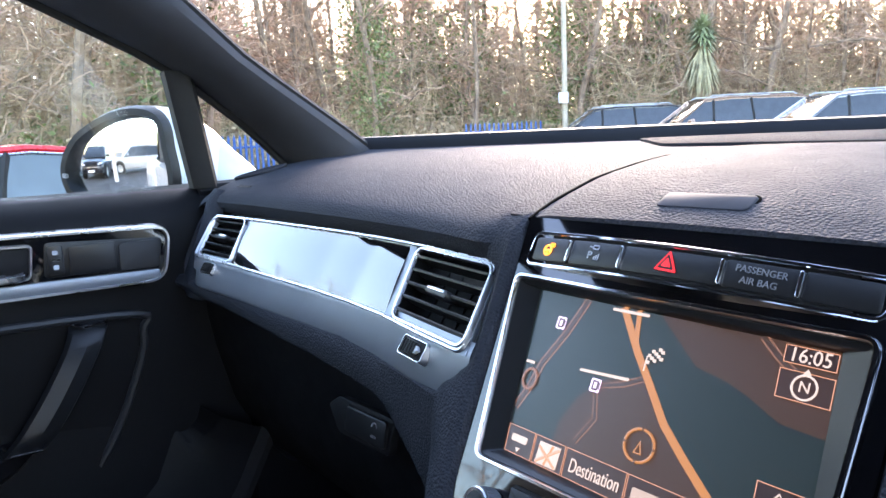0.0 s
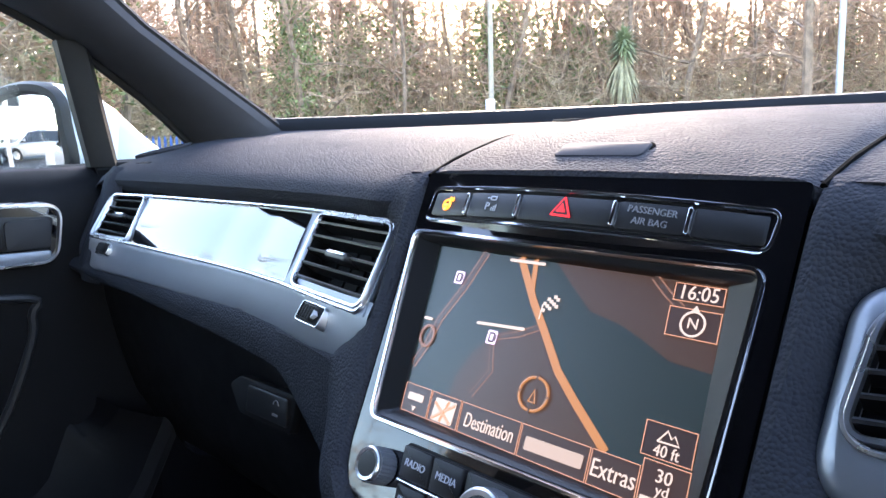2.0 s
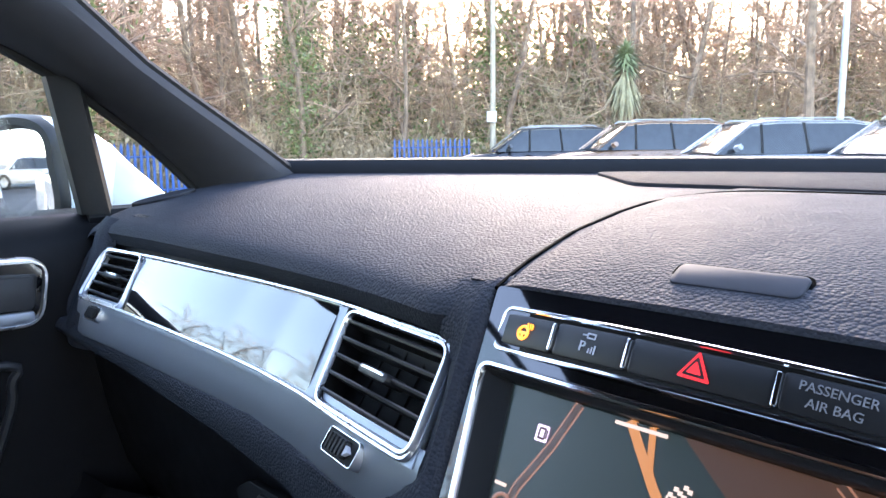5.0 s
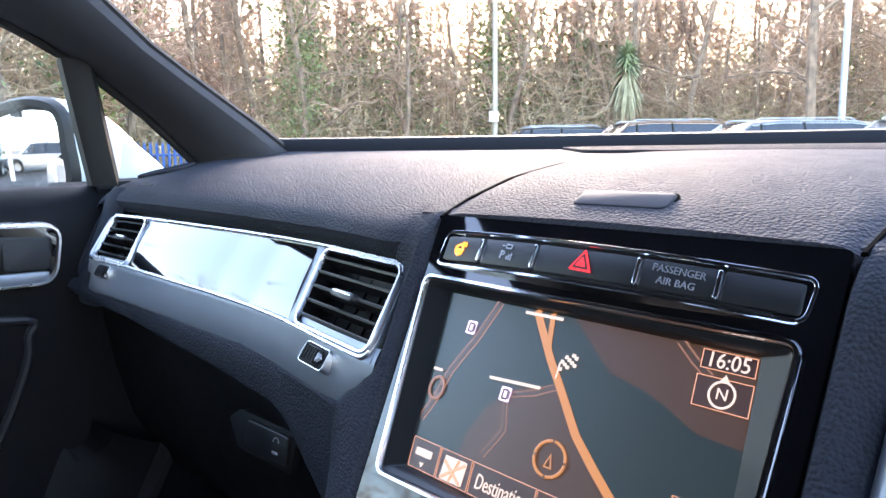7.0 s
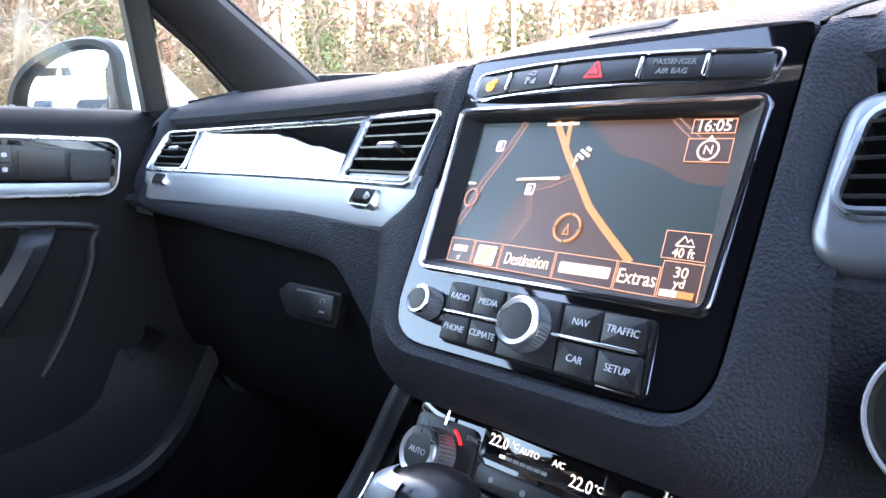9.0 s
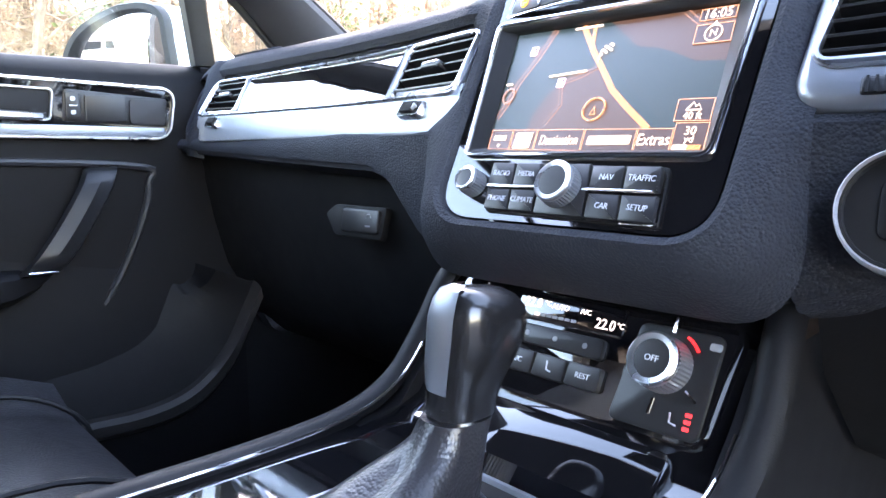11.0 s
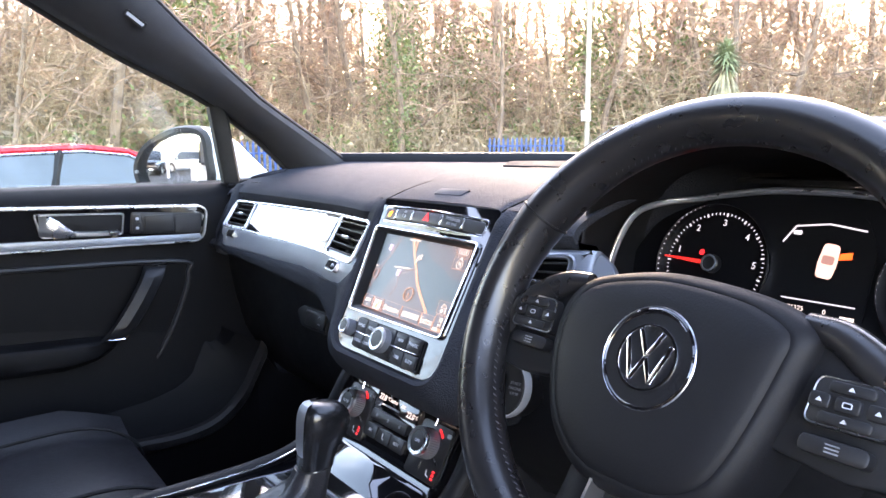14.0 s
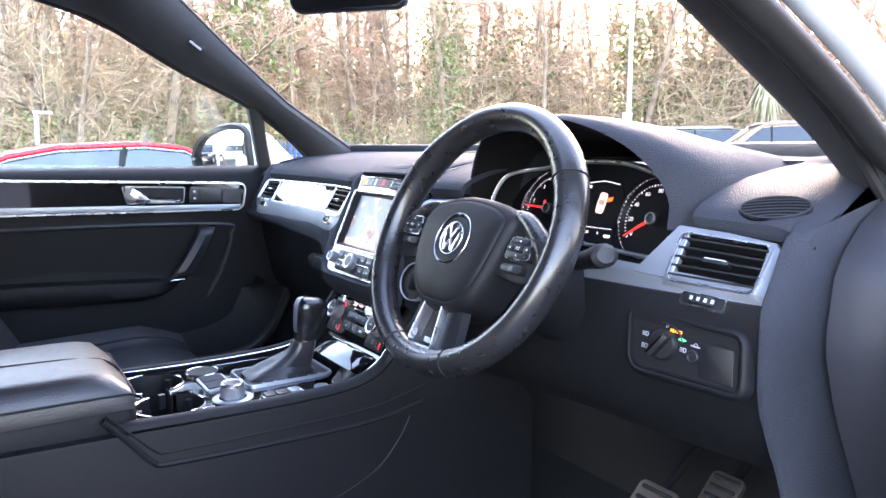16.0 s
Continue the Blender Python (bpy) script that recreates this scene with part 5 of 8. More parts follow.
# gear selector
gear = thing("gear_selector", (0.0, -0.205, 0.881), "gear selector with leather boot and black and chrome knob", "gear lever")
gm = frame_of((0.004, -0.210, 0.893), (1, 0, 0), (0, 1, 0))
part("base_frame", rim(rrect(0.110, 0.156, 0.016, 5), 0.0055, -0.003, 0.0050, gm), SILVER, gear, "silver frame round the boot")
part("base_plate", slab(rrect(0.102, 0.148, 0.012, 5), -0.003, 0.002, gm), DARK, gear)
rings = []
for t, (cx, cy, w, l, z) in enumerate(((0.003, -0.217, 0.088, 0.126, 0.894), (0.003, -0.215, 0.084, 0.122, 0.900), (0.003, -0.206, 0.066, 0.098, 0.908), (0.005, -0.191, 0.055, 0.078, 0.917), (0.008, -0.178, 0.045, 0.056, 0.928), (0.010, -0.171, 0.040, 0.046, 0.940), (0.012, -0.168, 0.037, 0.042, 0.950))):
    ring = []
    for k in range(48):
        a = 2 * math.pi * k / 48
        c, s_ = math.cos(a), math.sin(a)
        e = 2.6
        rr = 1 / (abs(c) ** e + abs(s_) ** e) ** (1 / e)
        fold = 1 + (0.045 * math.sin(7 * a + t * 1.1) + 0.03 * math.sin(3 * a - t) if 0 < t < 6 else 0)
        ring.append((cx + w / 2 * rr * c * fold, cy + l / 2 * rr * s_ * fold, z + (0.004 * math.sin(3 * a + t) if 0 < t < 6 else 0)))
    rings.append(ring)
part("boot", loops(rings), LEATHER, gear, "creased black leather boot")
part("collar", lathe([(0.0155, 0.0), (0.0165, 0.002), (0.0165, 0.008), (0.0155, 0.010)], frame_of((0.0125, -0.167, 0.947), (1, 0, 0), (0, 0.97, -0.2)), 28), CHROME, gear, "chrome collar")
rings = []
for z, cx, cy, w, l in ((0.952, 0.013, -0.166, 0.038, 0.043), (0.962, 0.0135, -0.165, 0.039, 0.045), (0.972, 0.0145, -0.163, 0.040, 0.048), (0.985, 0.016, -0.160, 0.045, 0.056), (1.000, 0.018, -0.157, 0.048, 0.062), (1.012, 0.019, -0.156, 0.048, 0.063), (1.022, 0.020, -0.156, 0.045, 0.059), (1.029, 0.020, -0.157, 0.036, 0.048), (1.0325, 0.020, -0.157, 0.022, 0.032), (1.0335, 0.020, -0.157, 0.008, 0.012)):
    ring = []
    for k in range(32):
        a = 2 * math.pi * k / 32
        c, s_ = math.cos(a), math.sin(a)
        rr = 1 / (abs(c) ** 2.8 + abs(s_) ** 2.8) ** (1 / 2.8)
        ring.append((cx + 0.94 * w / 2 * rr * c, cy + 0.92 * l / 2 * rr * s_, 0.952 + (z - 0.952) * 0.93 - 0.10 * (cy + 0.92 * l / 2 * rr * s_ + 0.157) * (1 if z > 0.99 else 0)))
    rings.append(ring)
knob_ = part("knob", loops(rings), mat("satin_black_knob", (0.008, 0.008, 0.009), 0.24, coat=0.2), gear, "black gear knob")
rows = []
for i in range(15):
    a = radians(180 + 112 * i / 14)
    row = []
    for z, cx, cy, w, l in ((0.960, 0.0133, -0.1653, 0.034, 0.040), (0.972, 0.0145, -0.163, 0.042, 0.050), (0.985, 0.016, -0.160, 0.047, 0.058), (1.000, 0.018, -0.157, 0.050, 0.064), (1.013, 0.019, -0.156, 0.050, 0.065), (1.024, 0.020, -0.156, 0.046, 0.060), (1.031, 0.020, -0.157, 0.037, 0.049), (1.0345, 0.020, -0.157, 0.022, 0.032)):
        c, s_ = math.cos(a), math.sin(a)
        rr = 1 / (abs(c) ** 2.8 + abs(s_) ** 2.8) ** (1 / 2.8)
        row.append((cx + 0.94 * w / 2 * rr * c, cy + 0.92 * l / 2 * rr * s_, 0.952 + (z - 0.952) * 0.93 - 0.10 * (cy + 0.92 * l / 2 * rr * s_ + 0.157) * (1 if z > 0.99 else 0)))
    rows.append(row)
part("knob_band", sheet(rows), SILVER, knob_, "satin silver band")
for k in range(6):
    part("gate_mark", slab(rrect(0.003, 0.004, 0.0004, 2, 0.052, -0.05 + k * 0.02), 0.0062, 0.0068, gm), PRINT_DIM, gear)

# ==== instrument cluster and its hood ====
CLU = frame_of((0.42, 0.140, 1.192), (1, 0, 0), (0, 0.30, 0.954))
clu = thing("instrument_cluster", (0.42, 0.16, 1.13), "instrument cluster with two round dials and a small display", "instrument cluster")
face = spline([(-0.212, -0.03, 0), (-0.200, 0.014, 0), (-0.165, 0.050, 0), (-0.06, 0.082, 0), (0.06, 0.079, 0), (0.145, 0.050, 0), (0.180, 0.015, 0), (0.180, -0.02, 0), (0.152, -0.062, 0), (0.0, -0.066, 0), (-0.19, -0.066, 0)], 5, True)
face = [(p.x, p.y) for p in face]
part("face", slab(face, -0.02, 0.0, CLU), mat("dial_black", (0.004, 0.004, 0.005), 0.5, spec=0.1), clu, "black dial face")
edge_ = spline([(-0.190, -0.045, 0.058), (-0.187, 0.0, 0.057), (-0.177, 0.036, 0.050), (-0.163, 0.055, 0.024), (-0.137, 0.064, 0.009), (-0.10, 0.0725, 0.004), (-0.05, 0.0785, 0.003), (0.03, 0.0775, 0.003), (0.085, 0.066, 0.004), (0.135, 0.049, 0.006), (0.164, 0.0325, 0.008), (0.1725, 0.016, 0.008), (0.171, -0.02, 0.008), (0.160, -0.046, 0.008), (0.145, -0.0548, 0.008), (0.09, -0.0535, 0.008), (0.03, -0.051, 0.008), (-0.03, -0.0488, 0.008), (-0.12, -0.048, 0.02)], 5)
part("cluster_line", tube([CLU @ p for p in edge_], 0.0034, 8), SILVER, clu, "silver line round the dials")
part("cluster_glint", tube([CLU @ (p + Vector((0, 0, 0.0030))) for p in edge_], 0.0011, 6), BRIGHT, clu)
LIT = glow("dial_white", (0.9, 0.92, 1.0), 0.34)
NEEDLE = glow("needle_red", (1.0, 0.04, 0.03), 0.4)


def dial(cx, cy, r, a0, a1, marks, texts, needle, size):
    m = at(CLU, cx, cy, 0.0)
    circ = [(r * math.cos(2 * math.pi * k / 48), r * math.sin(2 * math.pi * k / 48)) for k in range(48)]
    d = part("dial", slab(circ, 0.0, 0.0015, m), bpy.data.materials["dial_black"], clu, "round dial with white scale")
    part("dial_ring", rim(inset(circ, -0.0016), 0.0020, 0.0, 0.010, m), CHROME, d, "bright dial ring")
    for k in range(marks + 1):
        a = radians(a0 + (a1 - a0) * k / marks)
        long_ = k % 5 == 0 if marks > 20 else k % 2 == 0
        p = m @ pose(0.87 * r * math.cos(a), 0.87 * r * math.sin(a), 0.0015, 0, 0, math.degrees(a))
        part("scale_mark", box(-0.0022 if long_ else -0.0010, 0.0012, -0.0008 if long_ else -0.0004, 0.0008 if long_ else 0.0004, 0, 0.0006, p), LIT, d, "", False)
    for k, w in enumerate(texts):
        a = radians(a0 + (a1 - a0) * k / (len(texts) - 1))
        lettering(w, size, at(m, 0.72 * r * math.cos(a), 0.72 * r * math.sin(a), 0.0016), LIT, d)
    a = radians(needle)
    part("needle", slab([(0.1 * r, -0.0022), (0.9 * r, -0.0008), (0.9 * r, 0.0008), (0.1 * r, 0.0022)], 0.006, 0.0078, m @ pose(0, 0, 0, 0, 0, needle)), NEEDLE, d, "red needle", False)
    part("hub", lathe([(0.0095, 0.001), (0.0095, 0.009), (0.008, 0.0105), (0.0065, 0.0095), (0.0005, 0.0095)], m, 24), BUTTON, d)
    part("hub_ring", lathe([(0.0085, 0.009), (0.0085, 0.0112), (0.0072, 0.0116), (0.0068, 0.0098)], m, 24), SILVER, d)


dial(-0.107, -0.001, 0.0605, 205, -35, 50, ["", "1", "2", "3", "4", "5", "6"], 178, 0.0095)
dial(0.1085, -0.001, 0.0570, 215, -35, 45, ["0", "20", "40", "60", "80", "100", "120", "140", "160"], 214, 0.0085)
mid = part("info_display", slab(round_poly([(-0.038, -0.052), (0.042, -0.052), (0.044, 0.03), (0.03, 0.058), (-0.03, 0.058), (-0.042, 0.03)], 0.006), 0.0, 0.0012, CLU), bpy.data.materials["dial_black"], clu, "dark middle display")
part("display_line", tube([CLU @ Vector(p) for p in ((-0.040, 0.030, 0.002), (-0.030, 0.046, 0.002), (0.0, 0.050, 0.002), (0.032, 0.046, 0.002))], 0.0009, 5), LIT, mid)
part("display_line", slab(rrect(0.066, 0.0012, 0.0004, 2, 0.002, -0.022), 0.001, 0.0016, CLU), LIT, mid)
carp = round_poly([(-0.007, -0.014), (0.007, -0.014), (0.0085, 0.0), (0.007, 0.018), (-0.007, 0.018), (-0.0085, 0.0)], 0.004, 4)
part("car_picture", slab(carp, 0.0, 0.0009, at(CLU, 0.004, 0.014, 0.0012, -6)), glow("picture_pink", (0.85, 0.55, 0.45), 0.6), mid, "small lit picture of a car from above")
part("car_picture", slab(rrect(0.011, 0.008, 0.002, 3, 0, 0.003), 0.0, 0.0012, at(CLU, 0.004, 0.014, 0.0012, -6)), glow("picture_dark", (0.35, 0.2, 0.17), 0.5), mid)
part("door_picture", slab([(0, 0), (0.011, 0.002), (0.011, 0.008), (0.001, 0.006)], 0.0, 0.0009, at(CLU, 0.013, 0.018, 0.0012)), glow("picture_orange", (1.0, 0.13, 0.02), 0.9), mid, "", False)
lettering("71325", 0.0062, at(CLU, -0.016, -0.030, 0.0013), LCD, mid)
lettering("0", 0.0062, at(CLU, 0.010, -0.030, 0.0013), LCD, mid)
part("figure_bar", slab(rrect(0.012, 0.004, 0.0006, 2, 0.030, -0.033), 0.0, 0.0016, CLU), LCD, mid)
part("message_mark", slab(rrect(0.008, 0.004, 0.001, 2, -0.028, 0.040), 0.0, 0.0016, CLU), LIT, mid)
part("lamp_sign", slab(rrect(0.005, 0.006, 0.002, 3, -0.122, 0.010), 0.0, 0.0024, CLU), RED, clu)

# hood over the dials
arch = spline([(0.217, 0.050, 1.150), (0.215, 0.046, 1.212), (0.232, 0.042, 1.266), (0.262, 0.038, 1.306), (0.31, 0.036, 1.326), (0.37, 0.036, 1.335), (0.45, 0.040, 1.335), (0.545, 0.050, 1.314), (0.615, 0.058, 1.278), (0.650, 0.064, 1.235), (0.648, 0.066, 1.19)], 5)
hood = thing("cluster_hood", (0.42, 0.2, 1.26), "dark grained hood arched over the instruments", "instrument hood")
def hood_inner(p):
    c = Vector((0.42, 0.0, 1.19))
    q = Vector((p.x, 0, p.z)) - c
    return Vector((0.415 + q.x * 1.0, 0.155, 1.195 + q.z * 0.74))
rings_out, rings_in = [], []
for p in arch:
    b = Vector((0.42 + (p.x - 0.42) * 1.03, 0.36, min(p.z - 0.02, 1.272)))
    m1 = p.lerp(b, 0.35)
    m1.z = p.z - 0.007 * (1 if p.z > 1.25 else 0.4)
    m2 = p.lerp(b, 0.7)
    m2.z = p.z + (b.z - p.z) * 0.55
    c_ = Vector((0.42, p.y, 1.19))
    f_ = interp(p.x, ((0.22, 0.02), (0.37, 0.03), (0.46, 0.05), (0.55, 0.10), (0.65, 0.16)))
    e_ = p.lerp(c_, f_)
    back_ = Vector((0, 0.30 * f_ + 0.004, 0))
    rings_out.append([e_ + Vector((0, 0.004, -0.002)), e_ + Vector((0, -0.001, 0.0)), e_.lerp(p, 0.35) + back_ * 0.1, e_.lerp(p, 0.75) + back_ * 0.45, p + back_, p.lerp(m1, 0.5) + back_ + Vector((0, 0, 0.002)), m1 + back_, m2 + back_ * 0.5, b])
    i = hood_inner(e_)
    rings_in.append([e_ + Vector((0, 0.003, -0.002)), e_.lerp(i, 0.12) + Vector((0, 0, -0.003)), e_.lerp(i, 0.55), i])
part("hood_shell", sheet(rings_out), PAD, hood, "grained outer shell")
part("hood_lining", sheet(rings_in), DARK, hood, "matt black lining")

# ==== steering wheel ====
WH = frame_of((0.4485, -0.128, 1.179), (1, 0, 0), (0, 0.434, 0.901))
wheel = thing("steering_wheel", (0.44, -0.05, 1.16), "worn black leather steering wheel with silver lower spokes and buttons", "steering wheel")
RW = frame_of((0.4540, -0.1240, 1.1790), (1, 0.040, 0), (0, 0.428, 0.904))
N = 72
rings = []
for k in range(N):
    a = 2 * math.pi * k / N
    top = math.sin(a)
    grip = 1 + 0.10 * math.exp(-((abs(math.degrees(a) - 90) - 55) / 16) ** 2)
    rt, rz = 0.0172 * grip, 0.0205 * grip
    c = Vector((0.1685 * math.cos(a), 0.1660 * math.sin(a), 0))
    rad = Vector((math.cos(a), math.sin(a), 0))
    rings.append([RW @ (c + rad * rt * math.cos(2 * math.pi * j / 16) + Vector((0, 0, 1)) * rz * math.sin(2 * math.pi * j / 16)) for j in range(16)])
rings.append(rings[0])
bm = loops(rings, False, False)
bmesh.ops.remove_doubles(bm, verts=bm.verts, dist=1e-6)
rimob = part("rim", bm, RIMLEATHER, wheel, "worn black leather rim")
for a in (30, 150, 250, 290):
    ring = []
    a_ = radians(a)
    for j in range(20):
        b = 2 * math.pi * j / 20
        g = 1.10 if a in (30, 150) else 1.0
        ring.append(RW @ Vector(((0.1685 + 0.0174 * g * math.cos(b)) * math.cos(a_), (0.1660 + 0.0174 * g * math.cos(b)) * math.sin(a_), 0.0207 * g * math.sin(b))))
    part("rim_seam", tube(ring, 0.0011, 5, True), DARK, rimob)
for k in range(150):
    a = radians(-66 + 312 * k / 149)
    p = RW @ Vector((0.1515 * math.cos(a), 0.1490 * math.sin(a), 0.0042))
    q = RW @ Vector((0.1513 * math.cos(a + 0.012), 0.1488 * math.sin(a + 0.012), 0.0010))
    part("stitch", tube([p, q], 0.00035, 4), STITCH, rimob)
# airbag pad
pad = spline([(-0.0935, 0.020, 0), (-0.076, 0.041, 0), (-0.040, 0.0515, 0), (0, 0.0555, 0), (0.055, 0.0505, 0), (0.086, 0.040, 0), (0.0955, 0.029, 0), (0.0925, 0.008, 0), (0.0845, -0.028, 0), (0.0755, -0.058, 0), (0.062, -0.082, 0), (0.034, -0.097, 0), (0, -0.099, 0), (-0.032, -0.097, 0), (-0.062, -0.080, 0), (-0.081, -0.054, 0), (-0.0935, -0.015, 0)], 4, True)
pad = [(p.x, p.y) for p in pad]
rings = [[WH @ Vector((x * k, -0.018 + (y + 0.018) * k, z)) for x, y in pad] for k, z in ((1, -0.05), (1, -0.012), (0.985, -0.004), (0.955, 0.0015), (0.90, 0.0050), (0.872, 0.0058), (0.862, 0.0056), (0.852, 0.0068), (0.80, 0.0090), (0.62, 0.0112), (0.35, 0.0124), (0.05, 0.0126))]
part("airbag_cover", loops(rings), SOFT, wheel, "smooth dark airbag cover")
lm_ = at(WH, 0.0, -0.008, 0.0115)
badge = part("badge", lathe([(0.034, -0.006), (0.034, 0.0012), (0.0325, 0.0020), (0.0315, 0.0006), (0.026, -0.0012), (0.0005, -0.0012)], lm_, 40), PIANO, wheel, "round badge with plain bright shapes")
part("badge_ring", lathe([(0.0347, -0.004), (0.0347, 0.0010), (0.0342, 0.0016), (0.0337, 0.0010), (0.0337, -0.004)], lm_, 44), BRIGHT, badge)
part("badge_disc", rim([(0.0225 * math.cos(2 * math.pi * k / 36), 0.0225 * math.sin(2 * math.pi * k / 36)) for k in range(36)], 0.0022, -0.001, 0.0026, lm_), CHROME, badge)
for x0, y0, x1, y1 in ((-0.0085, 0.0165, -0.0005, 0.0015), (0.0085, 0.0165, 0.0005, 0.0015), (-0.0165, 0.0095, -0.0075, -0.0155), (-0.0075, -0.0155, -0.0005, -0.0015), (0.0075, -0.0155, 0.0005, -0.0015), (0.0165, 0.0095, 0.0075, -0.0155)):
    part("badge_bar", slab(rrect(math.hypot(x1 - x0, y1 - y0) + 0.002, 0.0036, 0.0008, 2), 0.001, 0.0034, at(lm_, (x0 + x1) / 2, (y0 + y1) / 2, 0, math.degrees(math.atan2(y1 - y0, x1 - x0))), 0.0008), CHROME, badge, "plain bright bar")
# side spokes with button pads
for s in (-1, 1):
    dy = 0.0065 if s < 0 else -0.001
    shell = [(s * x, y) for x, y in ((0.078, 0.030), (0.100, 0.033), (0.125, 0.018), (0.146, 0.002), (0.156, -0.018), (0.157, -0.038), (0.124, -0.042), (0.076, -0.036))]
    part("spoke_plate", slab(round_poly(shell if s < 0 else shell[::-1], 0.004, 3), -0.024, -0.008, WH, 0.002), HARD, wheel, "dark plate behind the buttons")
    arm = spline([Vector((s * x, y, z)) for x, y, z in ((0.082, 0.038, -0.010), (0.104, 0.0335, -0.009), (0.126, 0.0205, -0.009), (0.144, 0.006, -0.010), (0.154, -0.012, -0.011), (0.158, -0.036, -0.011))], 4)
    part("side_spoke", tube([WH @ p for p in arm], [0.004 + 0.0075 * math.sin(math.pi * min(1.0, 0.15 + 0.75 * k / (len(arm) - 1))) for k in range(len(arm))], 12), RIMLEATHER, wheel, "glossy curved side spoke")
    bp = [(s * x, y + dy) for x, y in ((0.1000, 0.0115), (0.0970, -0.0160), (0.1415, -0.0155), (0.1355, 0.0115))]
    bp = round_poly(bp if s < 0 else bp[::-1], 0.006, 4)
    bpad = part("button_pad", slab(bp, -0.010, 0.0010, WH, 0.0012), BUTTON, wheel, "pad of dark buttons with a silver line")
    part("pad_line", tube([WH @ Vector((x, y, 0.0006)) for x, y in inset(bp, 0.0006)], 0.0007, 5, True), BRIGHT, bpad)
    cx = s * 0.1190
    part("button", slab(rrect(0.0135, 0.0085, 0.002, 3, cx, -0.0025 + dy), 0.0, 0.0036, WH, 0.0012), HARD, bpad)
    part("button_mark", rim(rrect(0.0052, 0.0032, 0.001, 3, cx, -0.0025 + dy), 0.0006, 0.0034, 0.0040, WH), PRINT, bpad)
    for dx, up, w, h in ((0, 0.0062, 0.024, 0.0062), (0, -0.0112, 0.028, 0.0062), (-0.0150, -0.0025, 0.0115, 0.0085), (0.0150, -0.0025, 0.0115, 0.0085)):
        b = part("button", slab(rrect(w, h, 0.0022, 3, cx + dx, up + dy), 0.0, 0.0026, WH, 0.001), BUTTON, bpad)
        part("button_mark", slab([(-0.0017, -0.0009), (0.0017, -0.0009), (0, 0.0015)], 0, 0.0005, at(WH, cx + dx, up + dy, 0.0026)), PRINT, b, "", False)
    lo = part("lower_button", slab(rrect(0.037, 0.0100, 0.004, 4, s * 0.1165, -0.0262 + dy * 1.3), -0.010, 0.0012, WH, 0.0015), BUTTON, wheel)
    for k in range(3):
        part("button_mark", slab(rrect(0.0075, 0.0008, 0.0003, 2, s * 0.1165, -0.0282 + k * 0.0020 + dy * 1.3), 0.001, 0.0017, WH), PRINT_DIM, lo)
# lower spokes
for s in (-1, 1):
    path = [Vector((s * 0.034, -0.080, -0.008)), Vector((s * 0.037, -0.110, -0.009)), Vector((s * 0.042, -0.135, -0.007)), Vector((s * 0.052, -0.160, 0.0))]
    rows = [[WH @ (p + Vector((dx * s * (1 + 0.35 * i / 12), 0, dz))) for dx, dz in ((-0.016, -0.012), (-0.014, 0.0), (-0.009, 0.003), (0.004, 0.003), (0.013, -0.002), (0.016, -0.012))] for i, p in enumerate(spline(path, 4))]
    part("lower_spoke", sheet(rows), SOFT, wheel, "leather wrapped lower spoke")
gate = round_poly([(-0.020, -0.082), (-0.030, -0.150), (0.030, -0.150), (0.020, -0.082)], [0.004, 0.010, 0.010, 0.004], 5)
part("spoke_trim", rim(gate, 0.0045, -0.014, 0.003, WH), BRIGHT, wheel, "satin silver trim round the lower opening")
part("spoke_core", slab(round_poly([(-0.030, -0.15), (0.030, -0.15), (0.022, -0.06), (-0.022, -0.06)], 0.004), -0.030, -0.014, WH), DARK, wheel)
part("spoke_mark", slab(rrect(0.022, 0.007, 0.002, 3, 0.0, -0.138), -0.014, -0.011, WH), SILVER, wheel, "small bright plate")
# column and stalks
part("column", loops([[WH @ Vector((r * w * math.cos(2 * math.pi * k / 24), r * math.sin(2 * math.pi * k / 24) - 0.012, z)) for k in range(24)] for r, w, z in ((0.040, 1.1, -0.03), (0.055, 1.15, -0.06), (0.062, 1.2, -0.10), (0.066, 1.2, -0.17), (0.066, 1.2, -0.27))]), SOFT, wheel, "dark column shroud")
stalk = spline([(0.50, 0.0, 1.150), (0.545, -0.022, 1.148), (0.58, -0.034, 1.158), (0.605, -0.044, 1.164)], 5)
part("stalk", tube(stalk, [0.010, 0.010, 0.010, 0.011, 0.0115, 0.012, 0.0125, 0.013, 0.0135, 0.014, 0.0145, 0.015, 0.0152, 0.015, 0.0148, 0.014], 12, flat=0.8), BUTTON, wheel, "dark control stalk")
part("stalk_end", tube([(0.600, -0.042, 1.163), (0.609, -0.0455, 1.1655), (0.622, -0.051, 1.169), (0.626, -0.0525, 1.170)], [0.0155, 0.017, 0.0165, 0.011], 14, flat=0.85), HARD, wheel, "grey turning end of the stalk")
part("stalk", tube([(0.37, 0.0, 1.150), (0.32, -0.025, 1.150), (0.275, -0.04, 1.155)], [0.010, 0.0105, 0.012], 10, flat=0.7), BUTTON, wheel, "dark control stalk")

# ==== car body round the cabin ====
body = thing("car_body", (0, -0.6, 0.28), "white car body with grey lined pillars and windscreen", "car")


def scr_edge(z, s):
    """The pillar's edge along the windscreen."""
    return Vector((s * interp(z, ((1.20, 0.735), (1.295, 0.715), (1.402, 0.69), (1.523, 0.655), (1.629, 0.625), (1.70, 0.60))),
                   interp(z, ((1.20, 0.40), (1.295, 0.265), (1.402, 0.087), (1.523, -0.07), (1.629, -0.196), (1.70, -0.29))), z))


